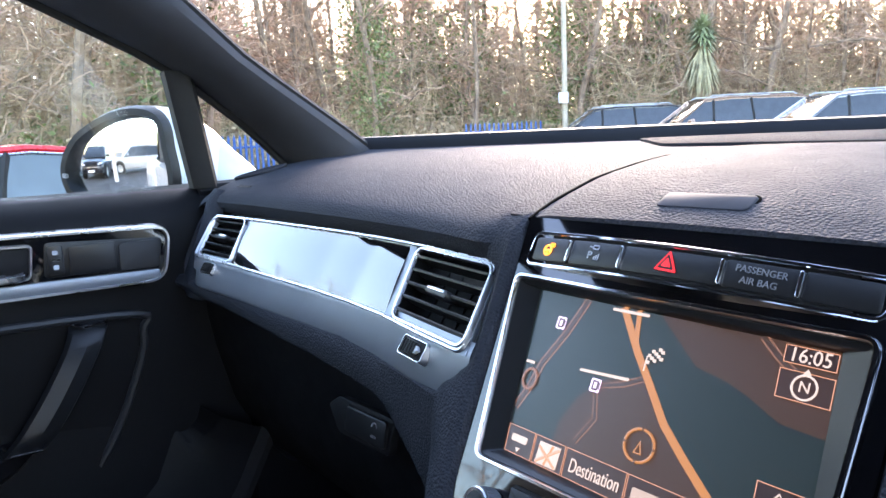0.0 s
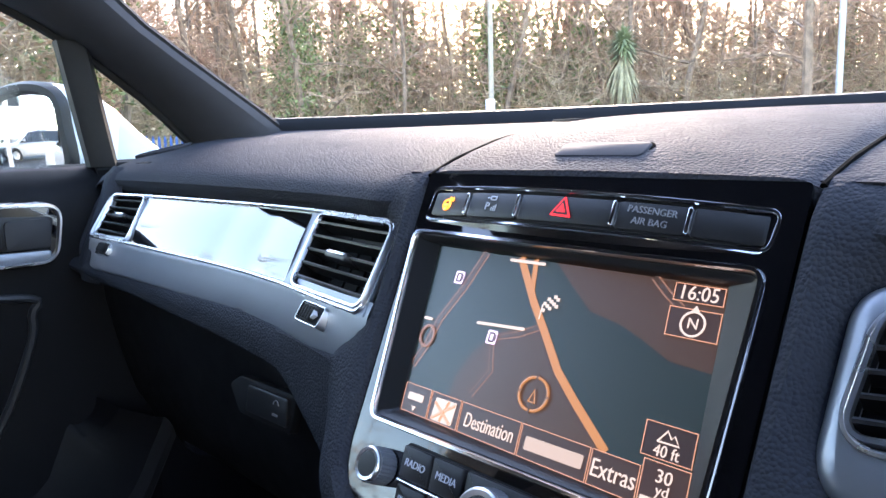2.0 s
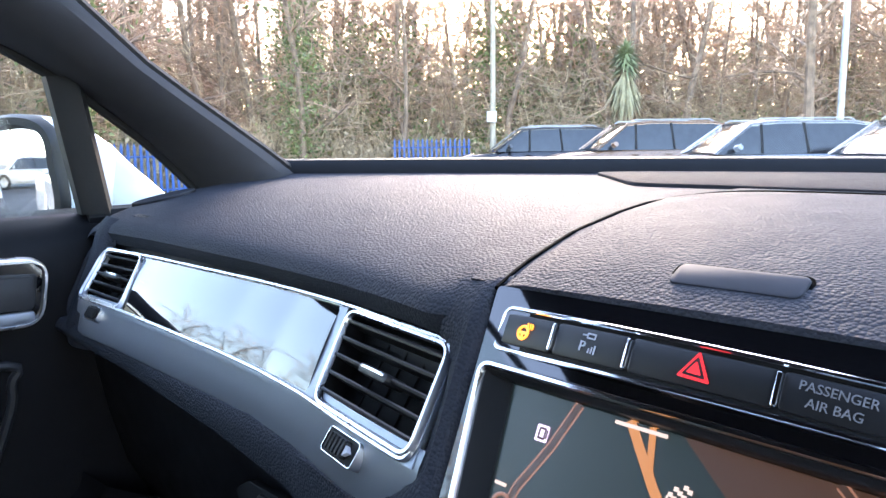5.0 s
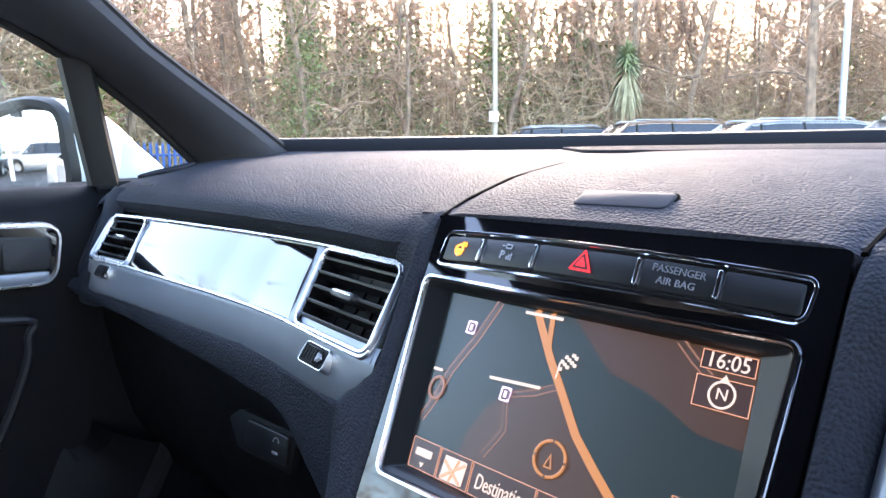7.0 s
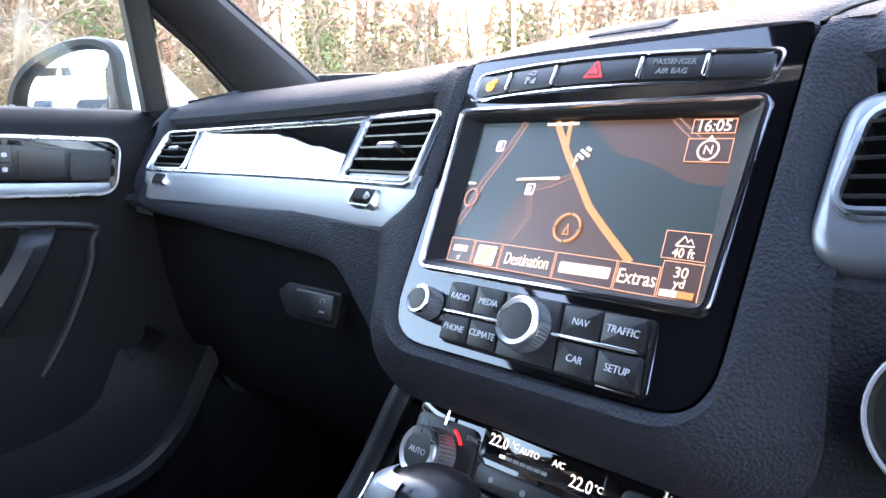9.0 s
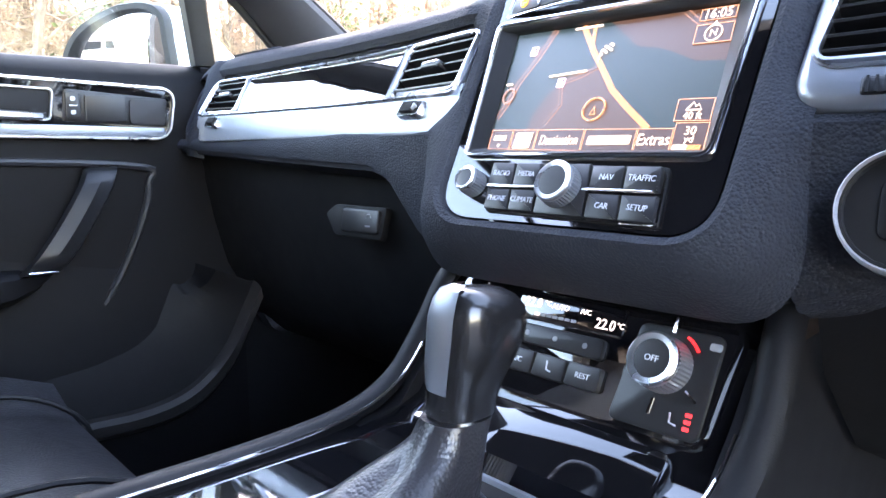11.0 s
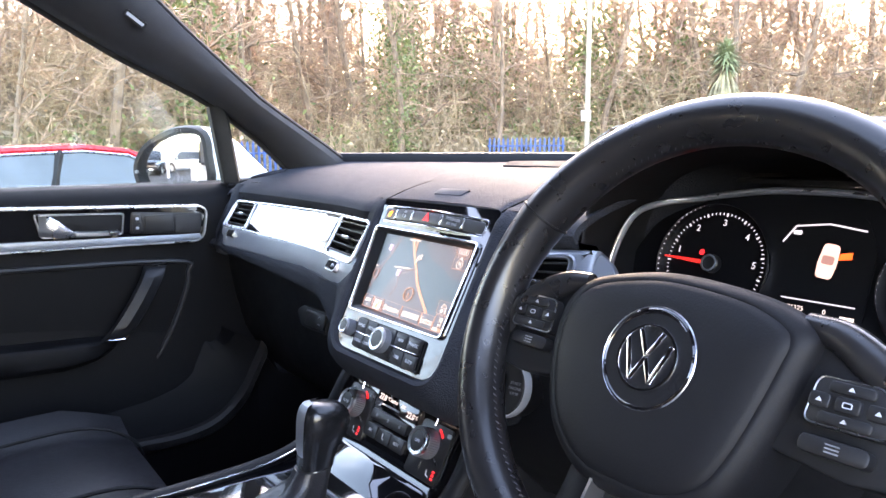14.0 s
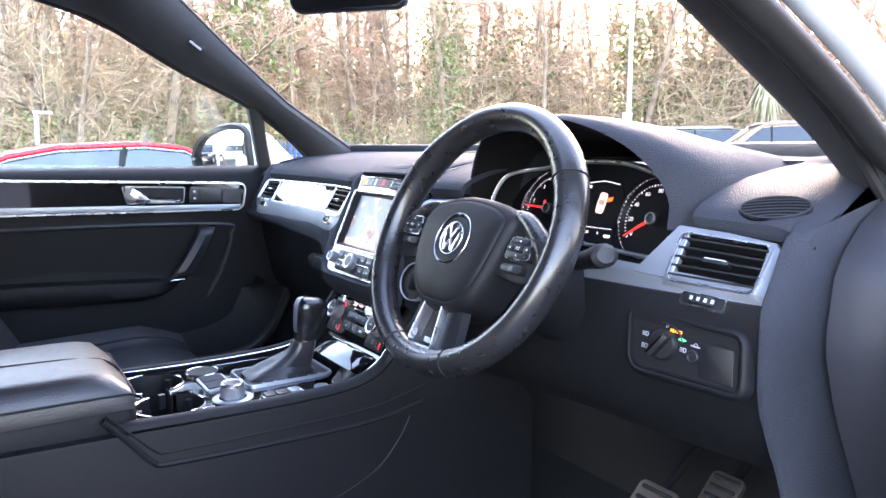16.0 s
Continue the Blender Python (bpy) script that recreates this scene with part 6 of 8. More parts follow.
def door_edge(z, s):
    """The pillar's edge along the door."""
    return Vector((s * interp(z, ((1.20, 0.785), (1.264, 0.777), (1.366, 0.762), (1.483, 0.735), (1.589, 0.71), (1.65, 0.685))),
                   interp(z, ((1.20, 0.24), (1.274, 0.168), (1.302, 0.138), (1.327, 0.110), (1.348, 0.083), (1.366, 0.056), (1.401, 0.008), (1.488, -0.185), (1.589, -0.363), (1.65, -0.60))), z))


for s in (-1, 1):
    rows = []
    for k in range(15):
        t = k / 14
        a, b = scr_edge(1.215 + 0.45 * t, s), door_edge(1.205 + 0.42 * t, s)
        d = (b - a)
        inn = Vector((-s * 0.9, -0.25, -0.2)).normalized()
        row = [a + Vector((s * 0.02, 0.012, 0.0)), a, a.lerp(b, 0.12) + inn * 0.014, a.lerp(b, 0.35) + inn * 0.024, a.lerp(b, 0.65) + inn * 0.022, a.lerp(b, 0.88) + inn * 0.011, b, b + Vector((s * 0.03, 0.004, 0.004))]
        rows.append(row)
    pil = part("pillar_lining", sheet(rows, (s * 0.012, 0.006, 0.0)), TRIM, body, "grey lined windscreen pillar")
    edge = [scr_edge(1.22 + 0.44 * k / 14, s) + Vector((s * 0.008, 0.006, 0.002)) for k in range(15)]
    part("screen_seal", tube(edge, 0.005, 6), RUBBER, pil)
    edge = [door_edge(1.21 + 0.42 * k / 14, s) + Vector((s * 0.012, -0.001, 0.0)) for k in range(15)] + [Vector((s * 0.675, -0.9, 1.665)), Vector((s * 0.67, -1.3, 1.665))]
    part("door_seal", tube(edge, 0.007, 8), RUBBER, pil)
    # small airbag tag on the lining
    if s < 0:
        a, b = scr_edge(1.548, s), door_edge(1.53, s)
        p = a.lerp(b, 0.34) + Vector((0.028, -0.008, -0.005))
        tm = frame_of(p, (0.12, 0.78, -0.61), (0.35, 0.5, 0.78))
        part("airbag_tag", slab(rrect(0.042, 0.012, 0.003, 3), -0.003, 0.0015, tm), HARD, pil, "small pale raised tag")
        part("tag_print", slab(rrect(0.033, 0.0055, 0.001, 2), 0.001, 0.0019, tm), PRINT, pil)
# painted door opening and lower post on the open driver's side
band = spline([(0.845, 0.30, 1.235), (0.852, 0.16, 1.295), (0.858, 0.05, 1.352), (0.852, -0.10, 1.428), (0.825, -0.30, 1.528), (0.785, -0.50, 1.605), (0.755, -0.75, 1.665), (0.74, -1.1, 1.69), (0.74, -1.4, 1.69)], 6)
part("painted_frame", tube(band, 0.019, 12, flat=0.8), WHITE, body, "white painted door opening")
part("frame_seal", tube([p + Vector((-0.042, 0.004, -0.010)) for p in band], 0.015, 10), RUBBER, body, "black rubber door seal")
part("roof_edge", tube([p + Vector((0.055, 0.07, 0.03)) for p in band], 0.022, 10), RUBBER, body)
rows = []
for j in range(30):
    z = 0.45 + 0.815 * j / 29
    k = interp(z, ((0.45, 0.26), (0.7, 0.19), (0.8, 0.14), (0.9, 0.085), (1.0, 0.03), (1.08, 0.0), (1.16, 0.01), (1.2, 0.04), (1.235, 0.10), (1.265, 0.19)))
    rows.append([(0.794 + 0.128 * math.sin(a * 1.57), 0.105 + k + 0.16 * (1 - math.cos(a * 1.57)), z) for a in [i / 14 for i in range(15)]])
part("lower_post", sheet(rows, (0.0, 0.02, 0.0)), mat("post_plastic", (0.026, 0.0265, 0.033), 0.55, spec=0.3), body, "dark moulded lower post")
# roof, header, windscreen
rows = []
for i in range(17):
    t = -1 + i / 8
    rows.append([(t * 0.60, -0.27 - 0.05 * t * t + 0.02, 1.655 - 0.03 * t * t), (t * 0.61, -0.30 - 0.05 * t * t, 1.690 - 0.035 * t * t), (t * 0.62, -0.6, 1.715 - 0.05 * t * t), (t * 0.63, -1.2, 1.725 - 0.05 * t * t), (t * 0.63, -1.9, 1.70 - 0.05 * t * t), (t * 0.60, -2.4, 1.64 - 0.05 * t * t)])
part("roof_lining", sheet(rows, (0, 0, 0.03)), mat("dark_roof_lining", (0.045, 0.045, 0.048), 0.9, bump=0.3, bscale=700), body, "dark roof lining")
rows = []
for i in range(21):
    t = -1 + i / 10
    base = Vector((t * 0.735, screen_line(t * 0.735) + 0.045, 1.255))
    head = Vector((t * 0.60, -0.29 - 0.05 * t * t, 1.70 - 0.035 * t * t))
    row = []
    for k in range(9):
        q = k / 8
        p = base.lerp(head, q)
        p.z += 0.05 * math.sin(math.pi * q) * 0.6
        p.y += 0.02 * math.sin(math.pi * q)
        row.append(p)
    rows.append(row)
ws = part("windscreen", sheet(rows), GLASS, body, "clear windscreen")
# floor, bulkhead, sills; unseen rear closing panels and bench that keep light out
part("floor_pan", box(-0.86, 0.86, -2.2, 0.62, 0.40, 0.47), CARPET, body, "dark carpeted floor")
rows = [[(x, 0.62, 0.45), (x, 0.60, 0.7), (x, 0.585, 1.0), (x, 0.57, 1.25)] for x in (-0.82, -0.4, 0, 0.4, 0.82)]
part("bulkhead", sheet(rows, (0, 0.02, 0)), CARPET, body)
for s in (-1, 1):
    part("kick_panel", box(-0.02, 0.02, 0.03 if s < 0 else 0.32, 0.62, 0.45, 1.22 if s < 0 else 1.15, Matrix.Translation((s * 0.825, 0, 0))), SOFT, body, "dark footwell side panel")
part("sill", box(0.80, 0.93, -1.3, 0.3, 0.36, 0.50), HARD, body)
for s in (-1, 1):
    # pillar out of view, made broad to darken the screen's reflection
    rows = [[(s * x, y, z) for y, z in ((-0.90, 0.45), (-0.90, 1.2), (-0.93, 1.45), (-0.98, 1.68))] for x in (0.70, 0.78, 0.84)]
    part("middle_pillar", sheet(rows, (0, -0.30, 0)), TRIM, body, "grey lined middle pillar")
    part("rear_side", box(-0.02, 0.02, -2.3, -1.15, 0.45, 1.20, Matrix.Translation((s * 0.80, 0, 0))), SOFT, body)
    # glass made nearly black so that little sun enters from behind
    part("rear_glass", box(-0.002, 0.002, -2.1, -1.2, 1.20, 1.62, Matrix.Translation((s * 0.76, 0, 0))), pane_glass("darkened_rear_glass", (0.07, 0.075, 0.075)) if "darkened_rear_glass" not in bpy.data.materials else bpy.data.materials["darkened_rear_glass"], body, "unseen rear side window darkened to hold back daylight")
# added panels over the roof gaps that let sun in
for s in (-1, 1):
    rows = [[(s * 0.60, y, 1.70), (s * 0.72, y, 1.675), (s * 0.80, y, 1.58)] for y in (-2.42, -1.6, -0.80)]
    part("roof_side", sheet(rows, (0, 0, 0.02)), bpy.data.materials["dark_roof_lining"], body)
part("rear_bench", box(-0.66, 0.66, -1.75, -1.55, 0.47, 1.25, None, 0.04), LEATHER, body)
rows = [[(x, -2.38, 1.22), (x, -2.36, 1.45), (x, -2.30, 1.655)] for x in (-0.72, 0, 0.72)]
part("rear_window", sheet(rows), bpy.data.materials["darkened_rear_glass"], body, "unseen rear window darkened to hold back daylight")
part("tailgate", box(-0.75, 0.75, -2.42, -2.36, 0.45, 1.22), SOFT, body)
# outer skin of roof and sides
rows = []
for i in range(13):
    t = -1 + i / 6
    rows.append([(t * 0.62, -0.27 - 0.05 * t * t, 1.715 - 0.035 * t * t), (t * 0.66, -0.6, 1.765 - 0.05 * t * t), (t * 0.67, -1.2, 1.775 - 0.05 * t * t), (t * 0.67, -1.9, 1.75 - 0.05 * t * t), (t * 0.64, -2.44, 1.69 - 0.05 * t * t)])
part("roof_skin", sheet(rows, (0, 0, 0.012)), WHITE, body, "white painted roof")
for s in (-1, 1):
    rows = [[(s * x, y, z) for x, z in ((0.88, 0.42), (0.93, 0.60), (0.94, 0.90), (0.91, 1.12), (0.86, 1.215))] for y in (-2.40, -1.9, -1.4, -1.10)]
    part("rear_wing", sheet(rows, (-s * 0.012, 0, 0)), WHITE, body, "white painted rear side")
    rows = [[(s * x, y, z) for x, z in ((0.88, 0.42), (0.93, 0.60), (0.94, 0.88), (0.91, zt - 0.06), (0.86, zt))] for y, zt in ((0.17, 1.19), (0.6, 1.12), (1.1, 1.04), (1.6, 0.93), (1.72, 0.80))]
    part("front_wing", sheet(rows, (-s * 0.012, 0, 0)), WHITE, body, "white painted front wing")
# bonnet, closing the nose
rows = [[(x, 0.62, 1.14 - 0.05 * x * x), (x, 1.1, 1.08 - 0.06 * x * x), (x, 1.6, 0.98 - 0.08 * x * x), (x, 1.75, 0.70)] for x in (-0.9, -0.6, -0.3, 0, 0.3, 0.6, 0.9)]
part("bonnet", sheet(rows, (0, 0, -0.02)), WHITE, body)
for sx in (-1, 1):
    for y in (1.15, -1.75):
        rm_ = frame_of((sx * 0.80, y, 0.36), (0, 1, 0), (0, 0, 1))
        part("road_wheel", lathe([(0.22, -0.11), (0.35, -0.10), (0.36, 0.0), (0.35, 0.10), (0.22, 0.11), (0.2, 0.08)], rm_, 24), RUBBER, body)
part("underbody", box(-0.85, 0.85, -2.3, 1.6, 0.28, 0.40), RUBBER, body)

# the driver's door, standing open; unseen, added to hold skylight off the footwell
dd = thing("driver_door", (0.92, 0.12, 0.45), "unseen open driver door with dark lining and white outer skin", "car door")
OD = frame_of((0.92, 0.12, 0.0), (0.906, -0.42, 0), (0, 0, 1))
part("lining", slab(round_poly([(0.0, 0.48), (1.05, 0.48), (1.08, 1.22), (0.0, 1.22)], 0.05), 0.0, 0.07, OD, 0.02), SOFT, dd, "dark soft lining")
part("outer_skin", slab(round_poly([(0.0, 0.45), (1.06, 0.45), (1.10, 1.22), (0.0, 1.22)], 0.05), -0.07, -0.002, OD), WHITE, dd, "white outer skin")
part("window_frame", tube([OD @ Vector(q) for q in ((0.10, 1.22, -0.03), (0.42, 1.45, -0.02), (0.70, 1.60, -0.01), (1.02, 1.64, 0.0), (1.07, 1.22, -0.03))], 0.022, 8), RUBBER, dd)
part("grab_handle", tube([OD @ Vector(q) for q in ((0.25, 1.08, 0.07), (0.28, 1.07, 0.11), (0.36, 0.98, 0.11), (0.38, 0.96, 0.07))], 0.014, 8), HARD, dd)

# accelerator and brake
for name, x, y, z, w, h, lab in (("accelerator_pedal", 0.500, 0.335, 0.690, 0.062, 0.15, "ribbed metal accelerator pedal"), ("brake_pedal", 0.385, 0.33, 0.66, 0.085, 0.07, "ribbed metal brake pedal")):
    ped = thing(name, (x, y + 0.12, 0.58), lab + " on its arm", "pedal")
    pm_ = frame_of((x, y, z), (1, 0, 0), (0, 0.72, 0.69))
    part("arm", tube([(x, 0.585, z + 0.12), (x, y + 0.10, z + 0.06), (x, y + 0.01, z)], 0.008, 8), DARK, ped)
    part("plate", slab(rrect(w, h, 0.012, 4), -0.004, 0.004, pm_, 0.002), mat("pedal_metal", (0.42, 0.36, 0.31), 0.35, 0.9) if "pedal_metal" not in bpy.data.materials else bpy.data.materials["pedal_metal"], ped)
    nrib = int(h / 0.018)
    for k in range(nrib):
        part("rubber_rib", slab(rrect(w * 0.78, 0.008, 0.003, 3, 0, -h / 2 + (k + 0.6) * h / (nrib + 0.2)), 0.003, 0.0075, pm_, 0.002), RUBBER, ped)

# ==== passenger door ====
door = thing("passenger_door", (-0.80, -0.5, 0.5), "closed passenger door with silver framed trim, lever and grab handle", "car door")
def door_x(y, z):
    """The door lining's inner surface."""
    bow = 0.015 * (1 - ((y + 0.5) / 0.6) ** 2)
    return -0.772 + bow + interp(z, ((0.5, 0.02), (0.85, 0.02), (1.0, 0.004), (1.18, 0.0), (1.215, -0.012), (1.236, -0.04), (1.24, -0.07)))
rows = []
for i in range(25):
    y = 0.075 - 1.12 * i / 24
    rows.append([(door_x(y, z), y + (0.03 if z > 1.19 and i == 0 else 0), z) for z in (0.48, 0.7, 0.85, 0.95, 1.04, 1.10, 1.15, 1.18, 1.20, 1.215, 1.226, 1.234, 1.238, 1.24)])
part("lining", sheet(rows, (-0.03, 0, 0)), SHADED_SOFT, door, "dark soft door lining")
rows = [[(-0.845, y, z) for z in (0.45, 0.9, 1.18, 1.215)] for y in (0.14, -0.4, -1.05)]
part("outer_skin", sheet(rows, (-0.06, 0, 0)), WHITE, door, "white outer skin")
DM = frame_of((-0.752, 0.0, 1.155), (0.0, 1, 0.0), (0.05, 0, 1))  # local x to the front, facing the cabin


def dpt(y, z):
    return (y, z - 1.155)


tr = round_poly([dpt(-1.0, 1.142), dpt(-0.03, 1.124), dpt(-0.020, 1.194), dpt(-1.0, 1.240 - 0.012)], [0.004, 0.022, 0.022, 0.004], 7)
dtrim = part("trim_panel", slab(tr, -0.012, 0.006, DM), PIANO, door, "glossy black trim panel in a silver frame")
part("trim_frame", rim(inset(tr, -0.003), 0.0055, -0.010, 0.0115, DM), BRIGHT, dtrim, "satin silver frame")
low = round_poly([dpt(-1.0, 1.142), dpt(-0.036, 1.124), dpt(-0.036, 1.139), dpt(-1.0, 1.163)], 0.003, 3)
part("silver_band", slab(low, 0.0, 0.0105, DM, 0.002), SILVER, dtrim, "broad satin silver band")
# lever bowl, switches and tweeter
bowl = round_poly([dpt(-0.325, 1.150), dpt(-0.185, 1.147), dpt(-0.180, 1.190), dpt(-0.335, 1.196)], 0.008, 4)
part("lever_bowl", slab(bowl, 0.0, 0.0075, DM, 0.001), DARK, dtrim)
part("bowl_frame", rim(bowl, 0.0035, 0.004, 0.0115, DM), BRIGHT, dtrim)
lev = [Vector((-0.327, 0.019, 0.010)), Vector((-0.312, 0.018, 0.017)), Vector((-0.296, 0.012, 0.020)), Vector((-0.280, 0.005, 0.022)), Vector((-0.262, 0.001, 0.023)), Vector((-0.205, -0.001, 0.022)), Vector((-0.193, -0.001, 0.016))]
rows = [[DM @ (p + Vector((0, dy * w, dz))) for dy, dz in ((-1, -0.004), (-1, 0.001), (-0.5, 0.004), (0.6, 0.004), (1, 0.0), (1, -0.005))] for p, w in zip(spline(lev, 4), [interp(i, ((0, 0.019), (4, 0.0195), (8, 0.015), (12, 0.009), (16, 0.0055), (24, 0.0045))) for i in range(25)])]
part("lever", sheet(rows), BRIGHT, dtrim, "satin silver opening lever")
panel2 = round_poly([dpt(-0.172, 1.147), dpt(-0.036, 1.140), dpt(-0.030, 1.180), dpt(-0.168, 1.190)], 0.006, 4)
part("switch_panel", slab(panel2, 0.0, 0.0075, DM, 0.001), BUTTON, dtrim)
lk = part("lock_switch", slab(rrect(0.018, 0.036, 0.003, 3, -0.158, 0.0130), 0.006, 0.0105, DM, 0.001), BUTTON, dtrim, "lock switch with two marks")
for yy in (0.004, 0.022):
    part("lock_mark", slab(rrect(0.006, 0.0055, 0.0015, 3, -0.158, yy), 0.010, 0.0112, DM), PRINT, lk)
part("lock_line", slab(rrect(0.010, 0.002, 0.0005, 2, -0.158, 0.013), 0.010, 0.0115, DM), CHROME, lk)
part("blank_panel", slab(rrect(0.054, 0.036, 0.003, 3, -0.116, 0.0095), 0.006, 0.0098, DM, 0.001), BUTTON, dtrim)
part("tweeter_grille", slab(rrect(0.050, 0.036, 0.006, 4, -0.060, 0.006), 0.006, 0.0100, DM, 0.001), mat("fine_mesh", (0.02, 0.02, 0.022), 0.6, bump=0.5, bscale=1400, grain="voronoi", dist=0.0006), dtrim, "perforated tweeter cover")
# lower insert, grab handle, pocket
ins = [(p.x, p.y) for p in spline([dpt(-1.0, 1.10) + (0,), dpt(-0.5, 1.10) + (0,), dpt(-0.10, 1.088) + (0,), dpt(-0.066, 1.060) + (0,), dpt(-0.080, 1.0) + (0,), dpt(-0.118, 0.92) + (0,), dpt(-0.17, 0.858) + (0,), dpt(-0.26, 0.832) + (0,), dpt(-1.0, 0.83) + (0,)], 5)]
part("insert", slab(ins[::-1], -0.02, -0.002, DM @ Matrix.Translation((0, 0, 0.012))), SHADED_SOFT, door, "recessed dark lower panel")
# edge coloured paler than the panel, as if it caught the light
part("insert_edge", tube([DM @ Vector((x, y, 0.013)) for x, y in ins[:-4]], 0.0055, 8), mat("lit_edge", (0.018, 0.0185, 0.021), 0.42, spec=0.3), door)
rows = []
for i in range(31):
    y = -1.0 + 0.80 * i / 30
    zt = interp(y, ((-1.0, 0.985), (-0.55, 0.972), (-0.20, 0.952)))
    fade = interp(y, ((-0.30, 1.0), (-0.25, 0.9), (-0.22, 0.65), (-0.20, 0.35)))
    hg = interp(y, ((-0.45, 0.055), (-0.30, 0.050), (-0.25, 0.038), (-0.22, 0.022), (-0.20, 0.006)))
    rows.append([(-0.752, y, zt), (-0.752 + 0.042 * fade, y, zt - 0.001), (-0.752 + 0.050 * fade, y, zt - 0.004), (-0.752 + 0.053 * fade, y, zt - 0.010 * hg / 0.055), (-0.752 + 0.050 * fade, y, zt - 0.8 * hg), (-0.752 + 0.040 * fade, y, zt - hg), (-0.752, y, zt - hg - 0.004)])
part("arm_ledge", sheet(rows), SHADED_SOFT, door, "padded arm ledge")
gh = spline([(-0.742, -0.128, 1.083), (-0.715, -0.136, 1.078), (-0.700, -0.150, 1.055), (-0.695, -0.178, 1.01), (-0.695, -0.205, 0.972), (-0.705, -0.222, 0.950)], 5)
rows = []
for i, p in enumerate(gh):
    w = interp(i, ((0, 0.046), (8, 0.044), (26, 0.050)))
    rows.append([p + Vector((-0.010, w * 0.5, 0)), p + Vector((0.002, w * 0.42, 0.002)), p + Vector((0.008, 0, 0.003)), p + Vector((0.002, -w * 0.42, 0.002)), p + Vector((-0.010, -w * 0.5, 0)), p + Vector((-0.016, 0, -0.002))])
part("grab_handle", loops(rows), HARD, door, "satin dark grab handle")
part("handle_line", tube([(-0.728, -0.240, 0.957), (-0.698, -0.236, 0.955), (-0.694, -0.205, 0.955), (-0.715, -0.198, 0.957)], 0.0014, 5), CHROME, door)
part("handle_line", tube([(-0.738, -0.112, 1.087), (-0.712, -0.116, 1.087), (-0.706, -0.142, 1.087), (-0.735, -0.152, 1.087)], 0.0014, 5), CHROME, door)
pocket = spline([(-0.672, 0.062, 0.905), (-0.690, 0.050, 0.862), (-0.705, 0.022, 0.800), (-0.712, -0.030, 0.752), (-0.715, -0.10, 0.734), (-0.715, -0.20, 0.736), (-0.715, -0.38, 0.738), (-0.715, -0.95, 0.740)], 7)
rows = [[p + Vector((-0.012, 0.010, -0.030)), p + Vector((0.002, 0.006, -0.020)), p + Vector((0.006, 0.001, -0.005)), p + Vector((0.001, -0.002, 0.003)), p + Vector((-0.010, -0.004, 0.006))] for p in pocket]
# brownish, and coloured paler than the lining for the light this ridge catches
part("lower_edge", sheet(rows), mat("lit_edge_brown", (0.018, 0.017, 0.0175), 0.5, spec=0.25), door, "rounded lower edge of the door lining")
rows = []
for i, p in enumerate(pocket):
    up_ = interp(p.y, ((-0.3, 0.10), (-0.1, 0.13), (0.02, 0.12), (0.06, 0.03)))
    rows.append([p + Vector((-0.008, -0.003, 0.004)), p + Vector((-0.014, -0.012, 0.2 * up_)), Vector((p.x - 0.022, p.y - 0.03, p.z + 0.5 * up_)), Vector((p.x - 0.036, p.y - 0.05, p.z + 0.8 * up_)), Vector((-0.757, p.y - 0.06, p.z + up_))])
part("door_pocket", sheet(rows), SHADED_SOFT, door, "moulded bulge of the lower door")
# window: glass, upright bar and corner pane
bar0, bar1 = door_edge(1.394, -1), Vector((-0.800, 0.058, 1.236))
bars = [[bar0.lerp(bar1, k / 6) + Vector((dx, dy, 0)) for dx, dy in ((0.004, -0.020), (0.010, -0.012), (0.010, 0.010), (0.0, 0.018), (-0.02, 0.014), (-0.02, -0.018))] for k in range(7)]
part("window_bar", loops(bars), RUBBER, door, "black upright window bar")
corner = [door_edge(1.36, -1) + Vector((-0.012, 0.02, 0)), door_edge(1.262, -1) + Vector((-0.012, 0.0, 0)), Vector((-0.805, 0.076, 1.234))]
part("corner_pane", loops([[p for p in corner], [p + Vector((-0.003, 0, 0)) for p in corner]]), GLASS, door, "small corner pane", False)
low_ = [corner[1] + Vector((0, 0.02, -0.006)), corner[2] + Vector((0, -0.03, -0.002))]
part("corner_base", tube([low_[0], low_[0].lerp(low_[1], 0.5) + Vector((0, 0, -0.01)), low_[1]], 0.012, 8), SOFT, door)
main = [Vector((-0.806, 0.045, 1.238)), Vector((-0.806, -1.05, 1.238)), Vector((-0.70, -1.05, 1.655)), door_edge(1.62, -1) + Vector((-0.012, 0, 0)), door_edge(1.5, -1) + Vector((-0.012, 0, 0)), bar0 + Vector((-0.012, 0, 0))]
part("door_glass", loops([main, [p + Vector((-0.004, 0, 0)) for p in main]]), GLASS, door, "clear door window", False)

# ==== wing mirror ====
wm = thing("wing_mirror", (-0.93, 0.06, 1.20), "white wing mirror with a black surround beside the door", "wing mirror")
GM = frame_of((-1.048, 0.002, 1.277), (0.83, 0.557, 0), (0.0, -0.012, 1))
egg = [(p.x, p.y) for p in spline([(0.098, -0.058, 0), (0.100, 0.02, 0), (0.092, 0.058, 0), (0.055, 0.070, 0), (0.0, 0.062, 0), (-0.060, 0.034, 0), (-0.090, -0.006, 0), (-0.088, -0.040, 0), (-0.066, -0.060, 0), (0.0, -0.064, 0)], 5, True)]
face_ = inset(egg, 0.003)
rings = [[GM @ Vector((x * k, y * k, -0.001 - (x * x + y * y) * k * k / 1.8)) for x, y in face_] for k in (1.0, 0.85, 0.7, 0.55, 0.4, 0.25, 0.12, 0.03)]
part("mirror_glass", loops(rings, False, True), MIRROR, wm, "slightly domed mirror glass")
